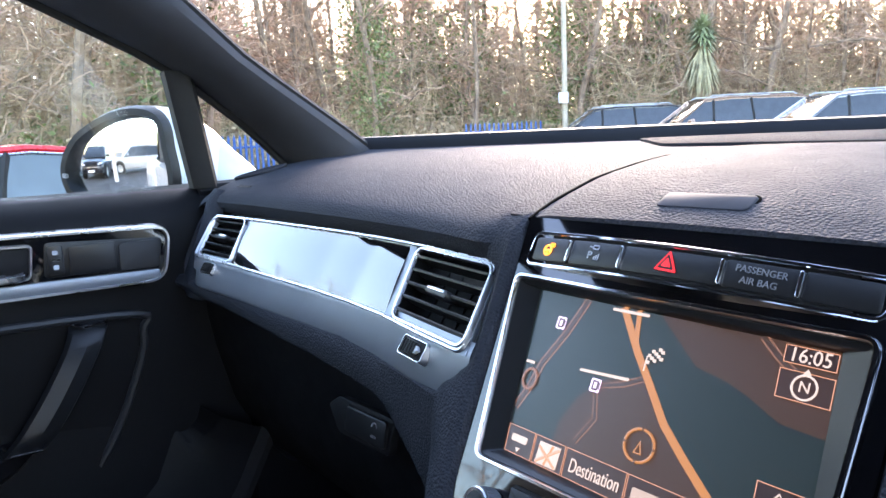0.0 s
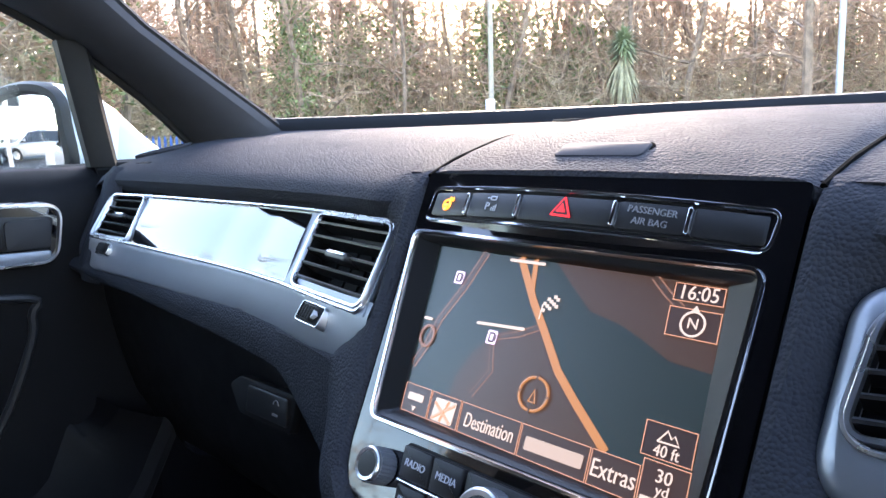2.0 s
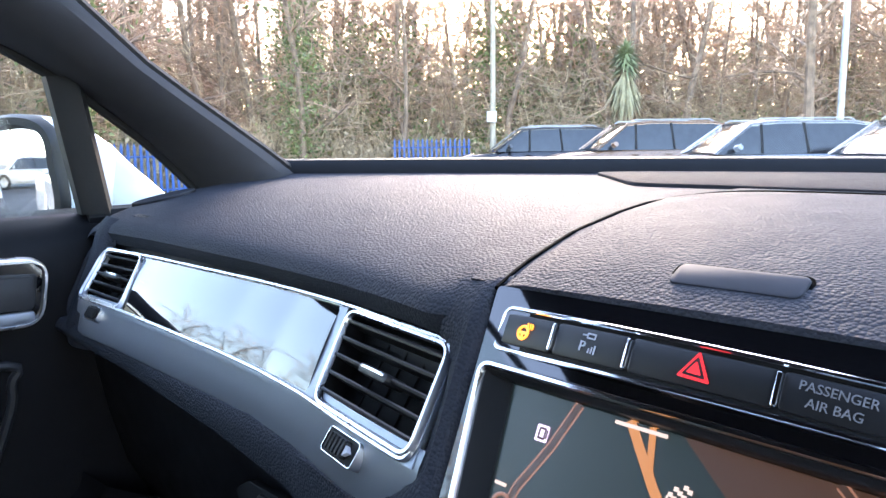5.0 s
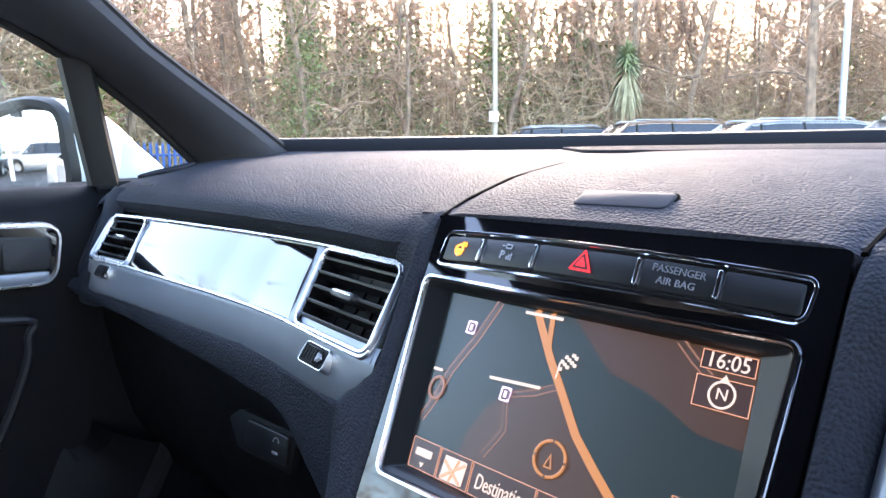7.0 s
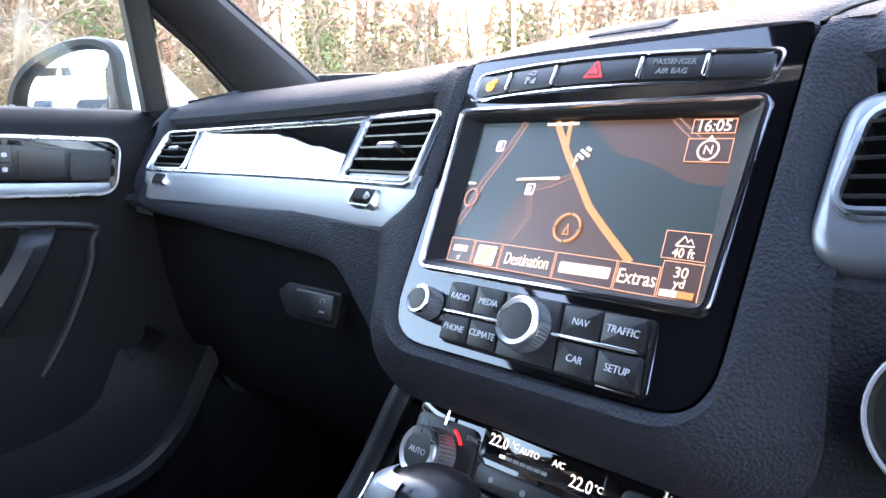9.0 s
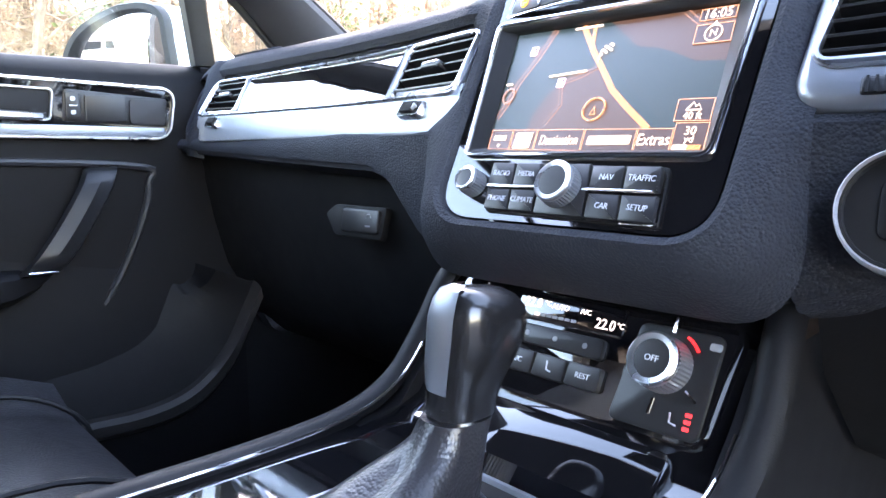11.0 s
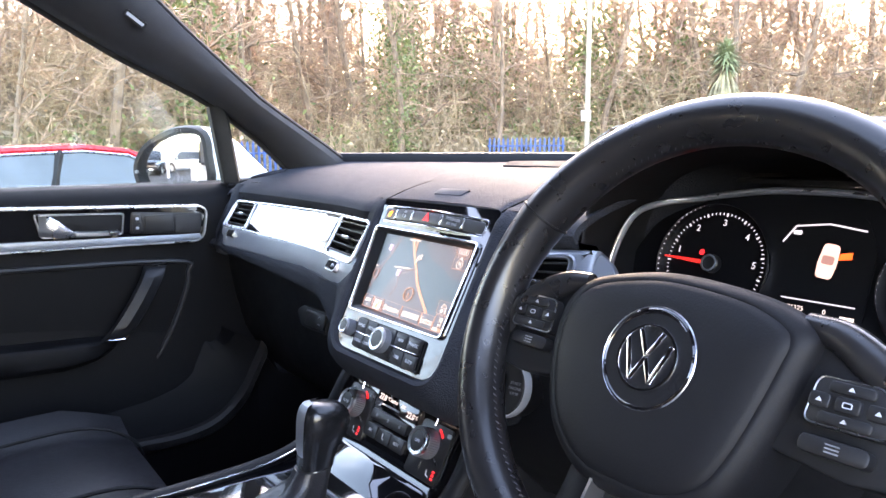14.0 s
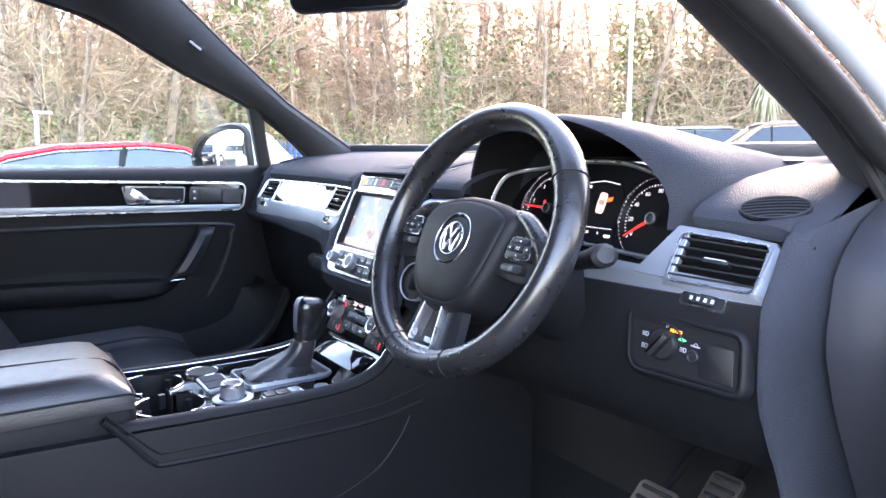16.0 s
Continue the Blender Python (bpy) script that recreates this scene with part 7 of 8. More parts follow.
part("mirror_surround", rim(inset(egg, -0.017), 0.020, -0.03, 0.010, GM), HARD, wm, "black surround")
rings = []
base_ = inset(egg, -0.016)
for k in range(11):
    q = k / 10
    h_, w_ = interp(q, ((0, 1.0), (0.3, 0.98), (0.52, 0.80), (0.68, 0.61), (0.84, 0.45), (1.0, 0.27))), 1 - 0.30 * q ** 2.4
    rings.append([GM @ Vector((0.1 + (x - 0.1) * w_, -0.072 + (y + 0.072) * h_, -0.004)) + Vector((0.01, 0.150, 0.0)) * q for x, y in base_])
rings.append([sum((Vector(p) for p in rings[-1]), Vector()) / len(rings[-1]) * 0.5 + Vector(p) * 0.5 + Vector((0, 0.006, 0)) for p in rings[-1]])
part("mirror_shell", loops(rings, False, True), WHITE, wm, "white painted shell")
part("mirror_arm", tube([(-0.985, 0.10, 1.225), (-0.93, 0.11, 1.205), (-0.86, 0.11, 1.19)], 0.026, 10), HARD, wm)
part("side_sensor", slab(rrect(0.008, 0.008, 0.002, 3, -0.096, -0.022), 0.006, 0.0115, GM), PRINT_DIM, wm)

# ==== rear-view mirror ====
rv = thing("rear_view_mirror", (0.03, -0.05, 1.68), "dark rear-view mirror hanging from the windscreen", "mirror")
RM = frame_of((-0.05, -0.04, 1.575), (0.765, 0.644, 0.0), (0.0, 0.1, 1))
out_ = rrect(0.235, 0.072, 0.024, 6)
part("housing", loops([[RM @ Vector((x, y, z)) for x, y in inset(out_, i)] for i, z in ((0.002, 0.004), (0.0, 0.0), (0.0, -0.012), (0.008, -0.028), (0.022, -0.036))]), BUTTON, rv)
part("mirror_glass", slab(inset(out_, 0.005), 0.003, 0.0048, RM), MIRROR, rv, "", False)
part("stem", tube([(-0.065, -0.02, 1.58), (-0.05, -0.05, 1.62), (-0.03, -0.12, 1.675)], 0.012, 8), BUTTON, rv)
part("sensor_pod", cushion(-0.09, 0.03, -0.22, -0.08, 1.63, 1.66, 0.02, 0.006, 8), HARD, rv)

# ==== passenger seat ====
seat = thing("passenger_seat", (-0.40, -0.55, 0.47), "black leather passenger seat with raised bolsters", "car seat")
def seat_cushion():
    rows = []
    for i in range(25):
        t = -1 + i / 12
        row = []
        for j in range(13):
            u = j / 12
            y = -0.80 + 0.56 * u
            z = 0.815 + 0.035 * u + 0.045 * max(0, abs(t) - 0.55) / 0.45 * (1 - 0.4 * u) - 0.05 * max(0, u - 0.82) ** 1.2 * 6
            if abs(t) > 0.93:
                z -= 0.06
            row.append((-0.40 + t * 0.235, y, z))
        row += [(-0.40 + t * 0.235, -0.225, 0.76), (-0.40 + t * 0.23, -0.24, 0.66)]
        rows.append(row)
    return sheet(rows, (0, -0.02, -0.10))
part("cushion", seat_cushion(), LEATHER, seat, "smooth leather cushion")
for x in (-0.53, -0.27):
    part("piping", tube(spline([(x, -0.72, 0.842), (x, -0.5, 0.852), (x, -0.32, 0.858), (x + 0.01, -0.24, 0.82), (x + 0.01, -0.222, 0.76)], 5), 0.003, 6), DARK, seat)
rows = []
for i in range(21):
    t = -1 + i / 10
    bol = 0.06 * max(0, abs(t) - 0.5) / 0.5
    rows.append([(-0.40 + t * 0.25 * w, -0.62 - 0.30 * q + bol * (1 - 0.3 * q) - (0.05 if abs(t) > 0.95 else 0), 0.84 + 0.60 * q) for q, w in ((0, 1), (0.15, 1), (0.4, 0.98), (0.7, 0.95), (0.9, 0.85), (1.0, 0.75))])
part("backrest", sheet(rows, (0, -0.10, 0)), LEATHER, seat, "smooth leather backrest")
part("headrest", cushion(-0.53, -0.27, -1.06, -0.96, 1.45, 1.62, 0.03, 0.01, 8), LEATHER, seat)
part("seat_base", box(-0.60, -0.20, -0.85, -0.32, 0.47, 0.74, None, 0.02), DARK, seat)
# driver's seat out of view, added to darken what the screen mirrors
ds = thing("driver_seat", (0.42, -0.95, 0.47), "black leather driver seat added behind the view", "car seat")
part("cushion", cushion(0.20, 0.66, -1.12, -0.66, 0.62, 0.78, 0.04, 0.01, 10), LEATHER, ds)
rows = [[(0.43 + t * 0.25 * w, -0.93 - 0.24 * q + 0.05 * max(0, abs(t) - 0.5) * 2, 0.80 + 0.62 * q) for q, w in ((0, 1), (0.3, 1), (0.7, 0.95), (0.92, 0.85), (1.0, 0.75))] for t in [-1 + k / 8 for k in range(17)]]
part("backrest", sheet(rows, (0, -0.10, 0)), LEATHER, ds)
part("seat_base", box(0.22, 0.64, -1.1, -0.72, 0.47, 0.63, None, 0.02), DARK, ds)

# ==== outside: ground, fence, poles, cars, trees ====
def land(x, y):
    """The height of the ground: level round the car, rising gently ahead."""
    d = max(0.0, math.hypot(x, y) - 9.0)
    return min(1.2, 0.012 * d) * (0.25 + 0.75 * max(0.0, min(1.0, (y + 0.3 * x) / 14 + 0.35)))


ASPHALT = mat("asphalt", (0.055, 0.055, 0.058), 0.85, var=0.35, scale=0.6, bump=0.6, bscale=60, dist=0.01)
xs = [-400, -200, -100, -60, -45] + [-36 + 3 * k for k in range(25)] + [45, 60, 100, 200, 400]
setting("ground", sheet([[(x, y, land(x, y) if math.hypot(x, y) < 300 else 0.8) for y in xs] for x in xs]), ASPHALT, "worn grey asphalt car park", "ground")

BLUE = mat("blue_fence_paint", (0.028, 0.085, 0.27), 0.5, var=0.25)
def fence_run(x0, y0, x1, y1, h, n):
    f = thing("palisade_fence", (x0, y0, land(x0, y0)), "blue painted steel palisade fence before the trees", "fence", "blue fence runs")
    o, d = Vector((x0, y0, 0)), Vector((x1 - x0, y1 - y0, 0))
    side = Vector((-d.y, d.x, 0)).normalized()
    pale = None
    for k in range(n):
        p = o + d * ((k + 0.5) / n)
        z = land(p.x, p.y) - 0.05
        if pale is None:
            bm = slab(round_poly([(-0.034, 0), (0.034, 0), (0.034, h - 0.09), (0.0, h), (-0.034, h - 0.09)], 0.004, 2), -0.006, 0.006, frame_of((0, 0, 0), d.normalized(), (0, 0, 1)))
            me = bpy.data.meshes.new("pale")
            bm.to_mesh(me)
            bm.free()
            me.materials.append(BLUE)
            pale = me
        ob = new("pale", pale)
        ob.parent = f
        ob.location = p + Vector((0, 0, z)) - Vector(f.location)
    for zz in (0.35, h - 0.35):
        a, b = o + Vector((0, 0, land(x0, y0) + zz)), o + d + Vector((0, 0, land(x1, y1) + zz))
        part("cross_rail", tube([a + side * 0.03, b + side * 0.03], 0.025, 4), BLUE, f)


fence_run(-15.2, 4.0, -16.0, 7.6, 1.45, 24)
fence_run(-18.3, 15.6, -16.5, 17.5, 1.45, 17)
fence_run(-12.2, 26.4, -9.2, 28.0, 1.75, 22)
fence_run(-5.0, 27.6, -0.5, 28.2, 1.9, 30)

POLE = mat("pale_post_paint", (0.42, 0.36, 0.27), 0.6, var=0.1)
GREY = mat("grey_galvanised", (0.45, 0.46, 0.47), 0.5, 0.3)
z0 = land(-14.94, 16.83)
lp = thing("lamp_post", (-14.94, 16.83, z0), "tan lamp post with a small white box", "lamp post")
part("post", tube([(-14.94, 16.83, z0 - 0.05), (-14.94, 16.83, z0 + 1.2), (-14.94, 16.83, z0 + 9)], [0.095, 0.085, 0.060], 12), POLE, lp)
part("notice_box", box(-0.13, 0.13, -0.09, 0.09, -0.16, 0.16, Matrix.Translation((-14.94 + 0.07, 16.83 - 0.14, 2.2)), 0.02), mat("white_box", (0.7, 0.7, 0.7), 0.5), lp)
lp2 = thing("lamp_post", (-6.2, 20.6, land(-6.2, 20.6)), "grey metal lamp post beside the parked cars", "lamp post")
part("post", tube([(-6.2, 20.6, 0.1), (-6.2, 20.6, 9)], [0.09, 0.07], 12), GREY, lp2)
lp3 = thing("lamp_post", (-14.0, 0.40, land(-14, 0.4)), "short pale lamp post with a flat lamp head", "lamp post")
part("post", tube([(-14.0, 0.40, 0.0), (-14.0, 0.44, 1.93)], 0.04, 10), GREY, lp3)
part("lamp_head", box(-0.1, 0.1, -0.02, 0.30, 0, 0.05, Matrix.Translation((-14.0, 0.40, 1.90)), 0.015), GREY, lp3)

# ---- parked cars
CABIN = mat("dark_car_glass", (0.02, 0.024, 0.028), 0.08, spec=0.5, coat=0.2)
# coupe windows: base colour lightened to stand for the sky they mirror
SKYGLASS = mat("sky_pale_car_glass", (0.10, 0.12, 0.13), 0.06, spec=0.6, coat=0.4)
CLEARLAMP = mat("lamp_glass", (0.6, 0.63, 0.66), 0.12, 0.3, coat=1.0)


def parked_car(pos, heading, paint, label, length=4.8, width=1.95, height=1.78, kind="suv", group="parked cars", category="car", z=None):
    """A parked car at its middle; heading in degrees to the left of +y. Built nose along +y, then turned."""
    m = Matrix.Translation((pos[0], pos[1], land(pos[0], pos[1]) if z is None else z)) @ pose(0, 0, 0, 0, 0, heading)
    car = new("parked_car")
    car.matrix_world = m
    tagged(car, label, category, group)
    L, W, H = length / 2, width / 2, height
    belt = H * (0.635 if kind == "suv" else 0.66)
    hood = belt * (0.93 if kind == "suv" else 0.86)
    # lower body: stations from tail to nose (place, half width, lower edge, upper edge)
    st = [(-1.0, 0.86, 0.42, belt * 0.80), (-0.97, 0.93, 0.33, belt * 0.97), (-0.85, 0.97, 0.30, belt), (-0.4, 1.0, 0.28, belt), (0.1, 1.0, 0.28, belt * 0.985), (0.36, 0.99, 0.28, belt * 0.97), (0.46, 0.97, 0.29, hood * 0.99), (0.80, 0.93, 0.30, hood * 0.92), (0.93, 0.87, 0.32, hood * 0.82), (0.985, 0.76, 0.38, hood * 0.68), (1.0, 0.66, 0.45, hood * 0.60)]
    rings = []
    for s, w, a, b in st:
        w *= W
        rings.append([(-w * 0.90, s * L, a), (-w, s * L, a + 0.12), (-w * 1.0, s * L, a + (b - a) * 0.6), (-w * 0.97, s * L, a + (b - a) * 0.86), (-w * 0.88, s * L, b - 0.01), (-w * 0.6, s * L, b + 0.015), (0, s * L, b + 0.03), (w * 0.6, s * L, b + 0.015), (w * 0.88, s * L, b - 0.01), (w * 0.97, s * L, a + (b - a) * 0.86), (w, s * L, a + (b - a) * 0.6), (w, s * L, a + 0.12), (w * 0.90, s * L, a)])
    part("body", loops(rings), paint, car)
    if kind == "suv":
        g = ((-0.955, belt - 0.02), (-0.86, H - 0.06), (-0.72, H - 0.01), (-0.1, H), (0.14, H - 0.05), (0.46, belt - 0.02))
    else:
        g = ((-0.88, belt - 0.02), (-0.50, H - 0.10), (-0.34, H - 0.03), (-0.05, H), (0.10, H - 0.035), (0.48, belt - 0.04))
    wb, wr = W * 0.93, W * 0.74
    rings = []
    for s, zt in g:
        t = max(0.0, (zt - belt) / (H - belt))
        w = wb + (wr - wb) * t
        rings.append([(-wb, s * L, belt - 0.05), (-wb + (wb - w) * 0.5, s * L, belt + (zt - belt) * 0.5), (-w, s * L, zt - 0.03), (-w * 0.85, s * L, zt), (0, s * L, zt + 0.012), (w * 0.85, s * L, zt), (w, s * L, zt - 0.03), (wb - (wb - w) * 0.5, s * L, belt + (zt - belt) * 0.5), (wb, s * L, belt - 0.05)])
    part("cabin_glass", loops(rings), CABIN if kind == "suv" else SKYGLASS, car, "dark windows" if kind == "suv" else "windows with the pale sky's reflection in their colour")
    # roof skin and pillars over the glass
    top = []
    for s, zt in g[1:-1]:
        t = (zt - belt) / (H - belt)
        w = wb + (wr - wb) * t
        top.append([(-w - 0.012, s * L, zt - 0.05), (-w - 0.004, s * L, zt - 0.018), (-w * 0.85, s * L, zt + 0.012), (0, s * L, zt + 0.024), (w * 0.85, s * L, zt + 0.012), (w + 0.004, s * L, zt - 0.018), (w + 0.012, s * L, zt - 0.05)])
    part("roof", sheet(top, (0, 0, -0.01)), paint, car)
    for sx in (-1, 1):
        edge = []
        for s, zt in g:
            t = max(0.0, (zt - belt) / (H - belt))
            edge.append((sx * (wb + (wr - wb) * t + 0.004), s * L, zt - 0.02))
        part("window_frame", tube(edge, 0.028, 6), paint, car)
        if kind != "suv":
            bright = [(x + sx * 0.012, y, z - 0.028) for x, y, z in edge]
            part("window_trim", tube(bright, 0.011, 6), BRIGHT, car, "bright window trim")
            part("window_trim", tube([(sx * (wb + 0.015), -0.84 * L, belt + 0.01), (sx * (wb + 0.02), 0.0, belt + 0.012), (sx * (wb + 0.015), 0.44 * L, belt - 0.01)], 0.010, 6), RUBBER, car)
        for s, lean in (((-0.30, -0.02), (0.06, 0.01)) if kind == "suv" else ((-0.12, -0.05),)):
            zt = H - 0.05
            part("door_pillar", tube([(sx * (wb + 0.004), (s + lean) * L, belt - 0.03), (sx * (wr + 0.01), s * L, zt)], 0.032, 4), RUBBER, car)
        part("door_mirror", tube([(sx * W * 0.95, 0.30 * L, belt + 0.03), (sx * (W + 0.06), 0.31 * L, belt + 0.07), (sx * (W + 0.17), 0.30 * L, belt + 0.10)], [0.03, 0.075, 0.06], 8), paint, car)
        part("headlamp", tube([(sx * W * 0.52, 0.965 * L, hood * 0.72), (sx * W * 0.74, 0.93 * L, hood * 0.76), (sx * W * 0.88, 0.82 * L, hood * 0.80)], [0.05, 0.075, 0.03], 8), CLEARLAMP, car)
        part("tail_lamp", tube([(sx * W * 0.9, -0.94 * L, belt * 0.82), (sx * W * 0.78, -0.975 * L, belt * 0.84)], 0.07, 8), mat("red_lens", (0.35, 0.01, 0.01), 0.2) if "red_lens" not in bpy.data.materials else bpy.data.materials["red_lens"], car)
        for s in (0.12, -0.22):
            part("door_handle", tube([(sx * W * 0.99, s * L, belt * 0.86), (sx * (W + 0.02), (s - 0.03) * L, belt * 0.87), (sx * W * 0.99, (s - 0.07) * L, belt * 0.86)], 0.014, 6), paint, car)
        for s in (0.62, -0.60):
            r = 0.36 if kind == "suv" else 0.33
            wmx = frame_of((sx * (W - 0.10), s * L, r), (0, sx, 0), (0, 0, 1))
            arch_ = part("wheel_arch", lathe([(r + 0.07, -0.02), (r + 0.07, 0.105), (r + 0.0, 0.105), (r * 0.5, 0.02)], wmx, 28), RUBBER, car)
            tyre = part("wheel", lathe([(r * 0.62, -0.10), (r * 0.96, -0.10), (r, -0.06), (r, 0.08), (r * 0.95, 0.115), (r * 0.66, 0.12)], wmx, 28), RUBBER, car)
            part("rim", lathe([(r * 0.66, 0.06), (r * 0.66, 0.115), (r * 0.60, 0.10), (r * 0.2, 0.085), (r * 0.16, 0.11), (0.001, 0.11)], wmx, 28), GREY, tyre)
    part("grille", slab(rrect(W * 0.9, 0.17, 0.03, 3, 0, hood * 0.62), 0, 0.03, frame_of((0, L * 0.985, 0), (-1, 0, 0), (0, 0, 1))), RUBBER, car)
    part("number_plate", slab(rrect(0.5, 0.11, 0.01, 2, 0, hood * 0.42), 0, 0.035, frame_of((0, L * 0.99, 0), (-1, 0, 0), (0, 0, 1))), WHITE, car)
    if kind == "suv":
        for sx in (-1, 1):
            part("roof_rail", tube([(sx * wr * 0.96, -0.74 * L, H + 0.0), (sx * wr * 0.96, -0.70 * L, H + 0.045), (sx * wr * 0.96, 0.06 * L, H + 0.04), (sx * wr * 0.96, 0.1 * L, H - 0.01)], 0.016, 6), GREY, car)
    return car


paint = lambda name, c, metal=0.3: mat(name, c, 0.28, metal, var=0.04, coat=0.9)
parked_car((-13.05, 16.3), 138, paint("black_paint", (0.012, 0.012, 0.014)), "black SUV parked in the row", 4.7, 1.95, 1.66)
parked_car((-9.7, 16.2), 138, paint("bronze_paint", (0.25, 0.15, 0.095), 0.4), "bronze SUV with dark roof parked in the row", 4.85, 2.0, 1.74)
parked_car((-6.2, 15.0), 138, paint("silver_paint", (0.22, 0.235, 0.26), 0.5), "silver blue estate SUV with roof rails in the row", 4.8, 1.95, 1.66)
parked_car((-3.1, 14.6), 138, paint("champagne_paint", (0.32, 0.28, 0.245), 0.4), "champagne SUV at the end of the row", 4.7, 1.9, 1.66)
parked_car((-6.35, 0.75), 2, paint("red_paint", (0.55, 0.012, 0.016), 0.0), "red coupe with bright window trim parked alongside", 4.65, 1.85, 1.335, "coupe", category="car", z=0.0)
parked_car((-1.3, -15.0), 80, paint("white_paint", (0.5, 0.51, 0.53), 0.0), "white SUV parked behind", 4.5, 1.9, 1.70, z=0.0)
parked_car((-4.3, -14.0), 2, paint("charcoal_paint", (0.03, 0.03, 0.035)), "charcoal SUV parked behind", 4.6, 1.9, 1.72, z=0.0)

# canopy on white posts behind the car
can = thing("canopy", (-2.5, -10.5, 0.0), "grey canopy on white square posts behind the car", "canopy")
WALLW = mat("white_cladding", (0.55, 0.55, 0.54), 0.6, var=0.08)
part("post", box(-0.12, 0.12, -0.12, 0.12, 0, 2.9, Matrix.Translation((-2.5, -10.5, 0)), 0.01), WALLW, can)
part("post", box(-0.12, 0.12, -0.12, 0.12, 0, 2.9, Matrix.Translation((-5.6, -10.8, 0)), 0.01), WALLW, can)
part("canopy_roof", box(-6.2, -1.9, -13.2, -10.2, 2.9, 3.15), mat("grey_canopy_sheet", (0.10, 0.10, 0.11), 0.6, var=0.2), can)

# ---- trees
BARK = mat("bark", (0.27, 0.185, 0.125), 0.9, var=0.4, scale=3, bump=1.0, bscale=14, dist=0.03)
TWIG = mat("twigs", (0.42, 0.27, 0.175), 0.9, var=0.4, scale=2)
IVY = mat("ivy_leaves", (0.155, 0.175, 0.055), 0.55, var=0.6, scale=4)
BRUSH = mat("dry_brush", (0.40, 0.29, 0.175), 0.95, var=0.5, scale=1.2)
PALMLEAF = mat("palm_leaves", (0.24, 0.28, 0.14), 0.5, var=0.4)


def stick(vs, fs, a, b, r0, r1, n=4):
    """A tapered stick, added to lists of corners and faces."""
    d = (b - a)
    if d.length < 1e-6:
        return
    d = d.normalized()
    u = d.cross(Vector((0.31, 0.87, 0.38))).normalized()
    v = d.cross(u)
    k = len(vs)
    for p, r in ((a, r0), (b, r1)):
        for j in range(n):
            t = 2 * math.pi * j / n
            vs.append(tuple(p + u * r * math.cos(t) + v * r * math.sin(t)))
    for j in range(n):
        fs.append((k + j, k + (j + 1) % n, k + n + (j + 1) % n, k + n + j))


def from_lists(name, vs, fs, material, parent=None, label=""):
    me = bpy.data.meshes.new(name)
    me.from_pydata(vs, [], fs)
    me.materials.append(material)
    ob = new(name, me)
    if parent:
        ob.parent = parent
    if label:
        tagged(ob, label)
    return ob


def grow(rnd, vt, ft, vw, fw, p, d, length, r, level, wide):
    """A limb of several bent lengths with side limbs, down to fine twigs; wide: how level its side limbs lie."""
    n, bend = (7, 5, 3, 2)[level], (0.10, 0.30, 0.40, 0.45)[level]
    step = length / n
    for k in range(n):
        d = (d + Vector((rnd.uniform(-1, 1), rnd.uniform(-1, 1), rnd.uniform(-0.8, 1.0))) * bend).normalized()
        q = p + d * step
        r1 = r * (0.90 if level == 0 else 0.86)
        if level < 2:
            stick(vt, ft, p, q, r, r1, 7 if level == 0 else 4)
        else:
            stick(vw, fw, p, q, r, r1, 3)
        if level < 3 and (level or k):
            for _ in range((2, 2, 1)[level]):
                side = Vector((rnd.uniform(-1, 1), rnd.uniform(-1, 1), rnd.uniform(-0.35, 0.75) * (1 - wide))).normalized()
                nd_ = (d * (0.55 - 0.4 * wide) + side).normalized()
                grow(rnd, vt, ft, vw, fw, p.lerp(q, rnd.random()), nd_, length * rnd.uniform(0.30, 0.52) * ((0.66 + 0.3 * wide) if level == 0 else 0.95), max((0.028, 0.017, 0.011)[level], r1 * rnd.uniform(0.30, 0.52)), level + 1, wide)
        p, r = q, r1


def leaves(rnd, centre, spread, n, size):
    vs, fs = [], []
    for _ in range(n):
        c = Vector((rnd.gauss(0, spread[0]), rnd.gauss(0, spread[1]), rnd.gauss(0, spread[2]))) + centre
        if c.z < 0.05:
            c.z = abs(c.z) + 0.05
        a = Vector((rnd.uniform(-1, 1), rnd.uniform(-1, 1), rnd.uniform(-1, 1))).normalized() * size * rnd.uniform(0.6, 1.3)
        b = a.cross(Vector((rnd.uniform(-1, 1), rnd.uniform(-1, 1), rnd.uniform(-1, 1)))).normalized() * size * rnd.uniform(0.4, 0.8)
        k = len(vs)
        vs += [tuple(c - a), tuple(c + b * 0.8), tuple(c + a), tuple(c - b)]
        fs.append((k, k + 1, k + 2, k + 3))
    return vs, fs


def make_tree(seed, height, r, ivy=0, lean=0.05, wide=0.0):
    rnd = random.Random(seed)
    tree = new("tree")
    vt, ft, vw, fw = [], [], [], []
    grow(rnd, vt, ft, vw, fw, Vector((0, 0, -0.1)), Vector((rnd.uniform(-lean, lean), rnd.uniform(-lean, lean), 1)).normalized(), height, r, 0, wide)
    from_lists("trunk", vt, ft, BARK, tree, "bare trunk and limbs")
    from_lists("crown", vw, fw, TWIG, tree, "crown of bare twigs")
    if ivy:
        vs, fs = [], []
        for k in range(ivy):
            z = 0.2 + k * height * 0.62 / ivy
            a, b = leaves(rnd, Vector((rnd.uniform(-0.15, 0.15), rnd.uniform(-0.15, 0.15), z)), (0.30 + 0.5 * rnd.random(), 0.30 + 0.5 * rnd.random(), 0.55), 120, 0.085)
            fs += [tuple(i + len(vs) for i in f) for f in b]
            vs += a
        from_lists("ivy", vs, fs, IVY, tree, "green ivy on the trunk")
    return tree


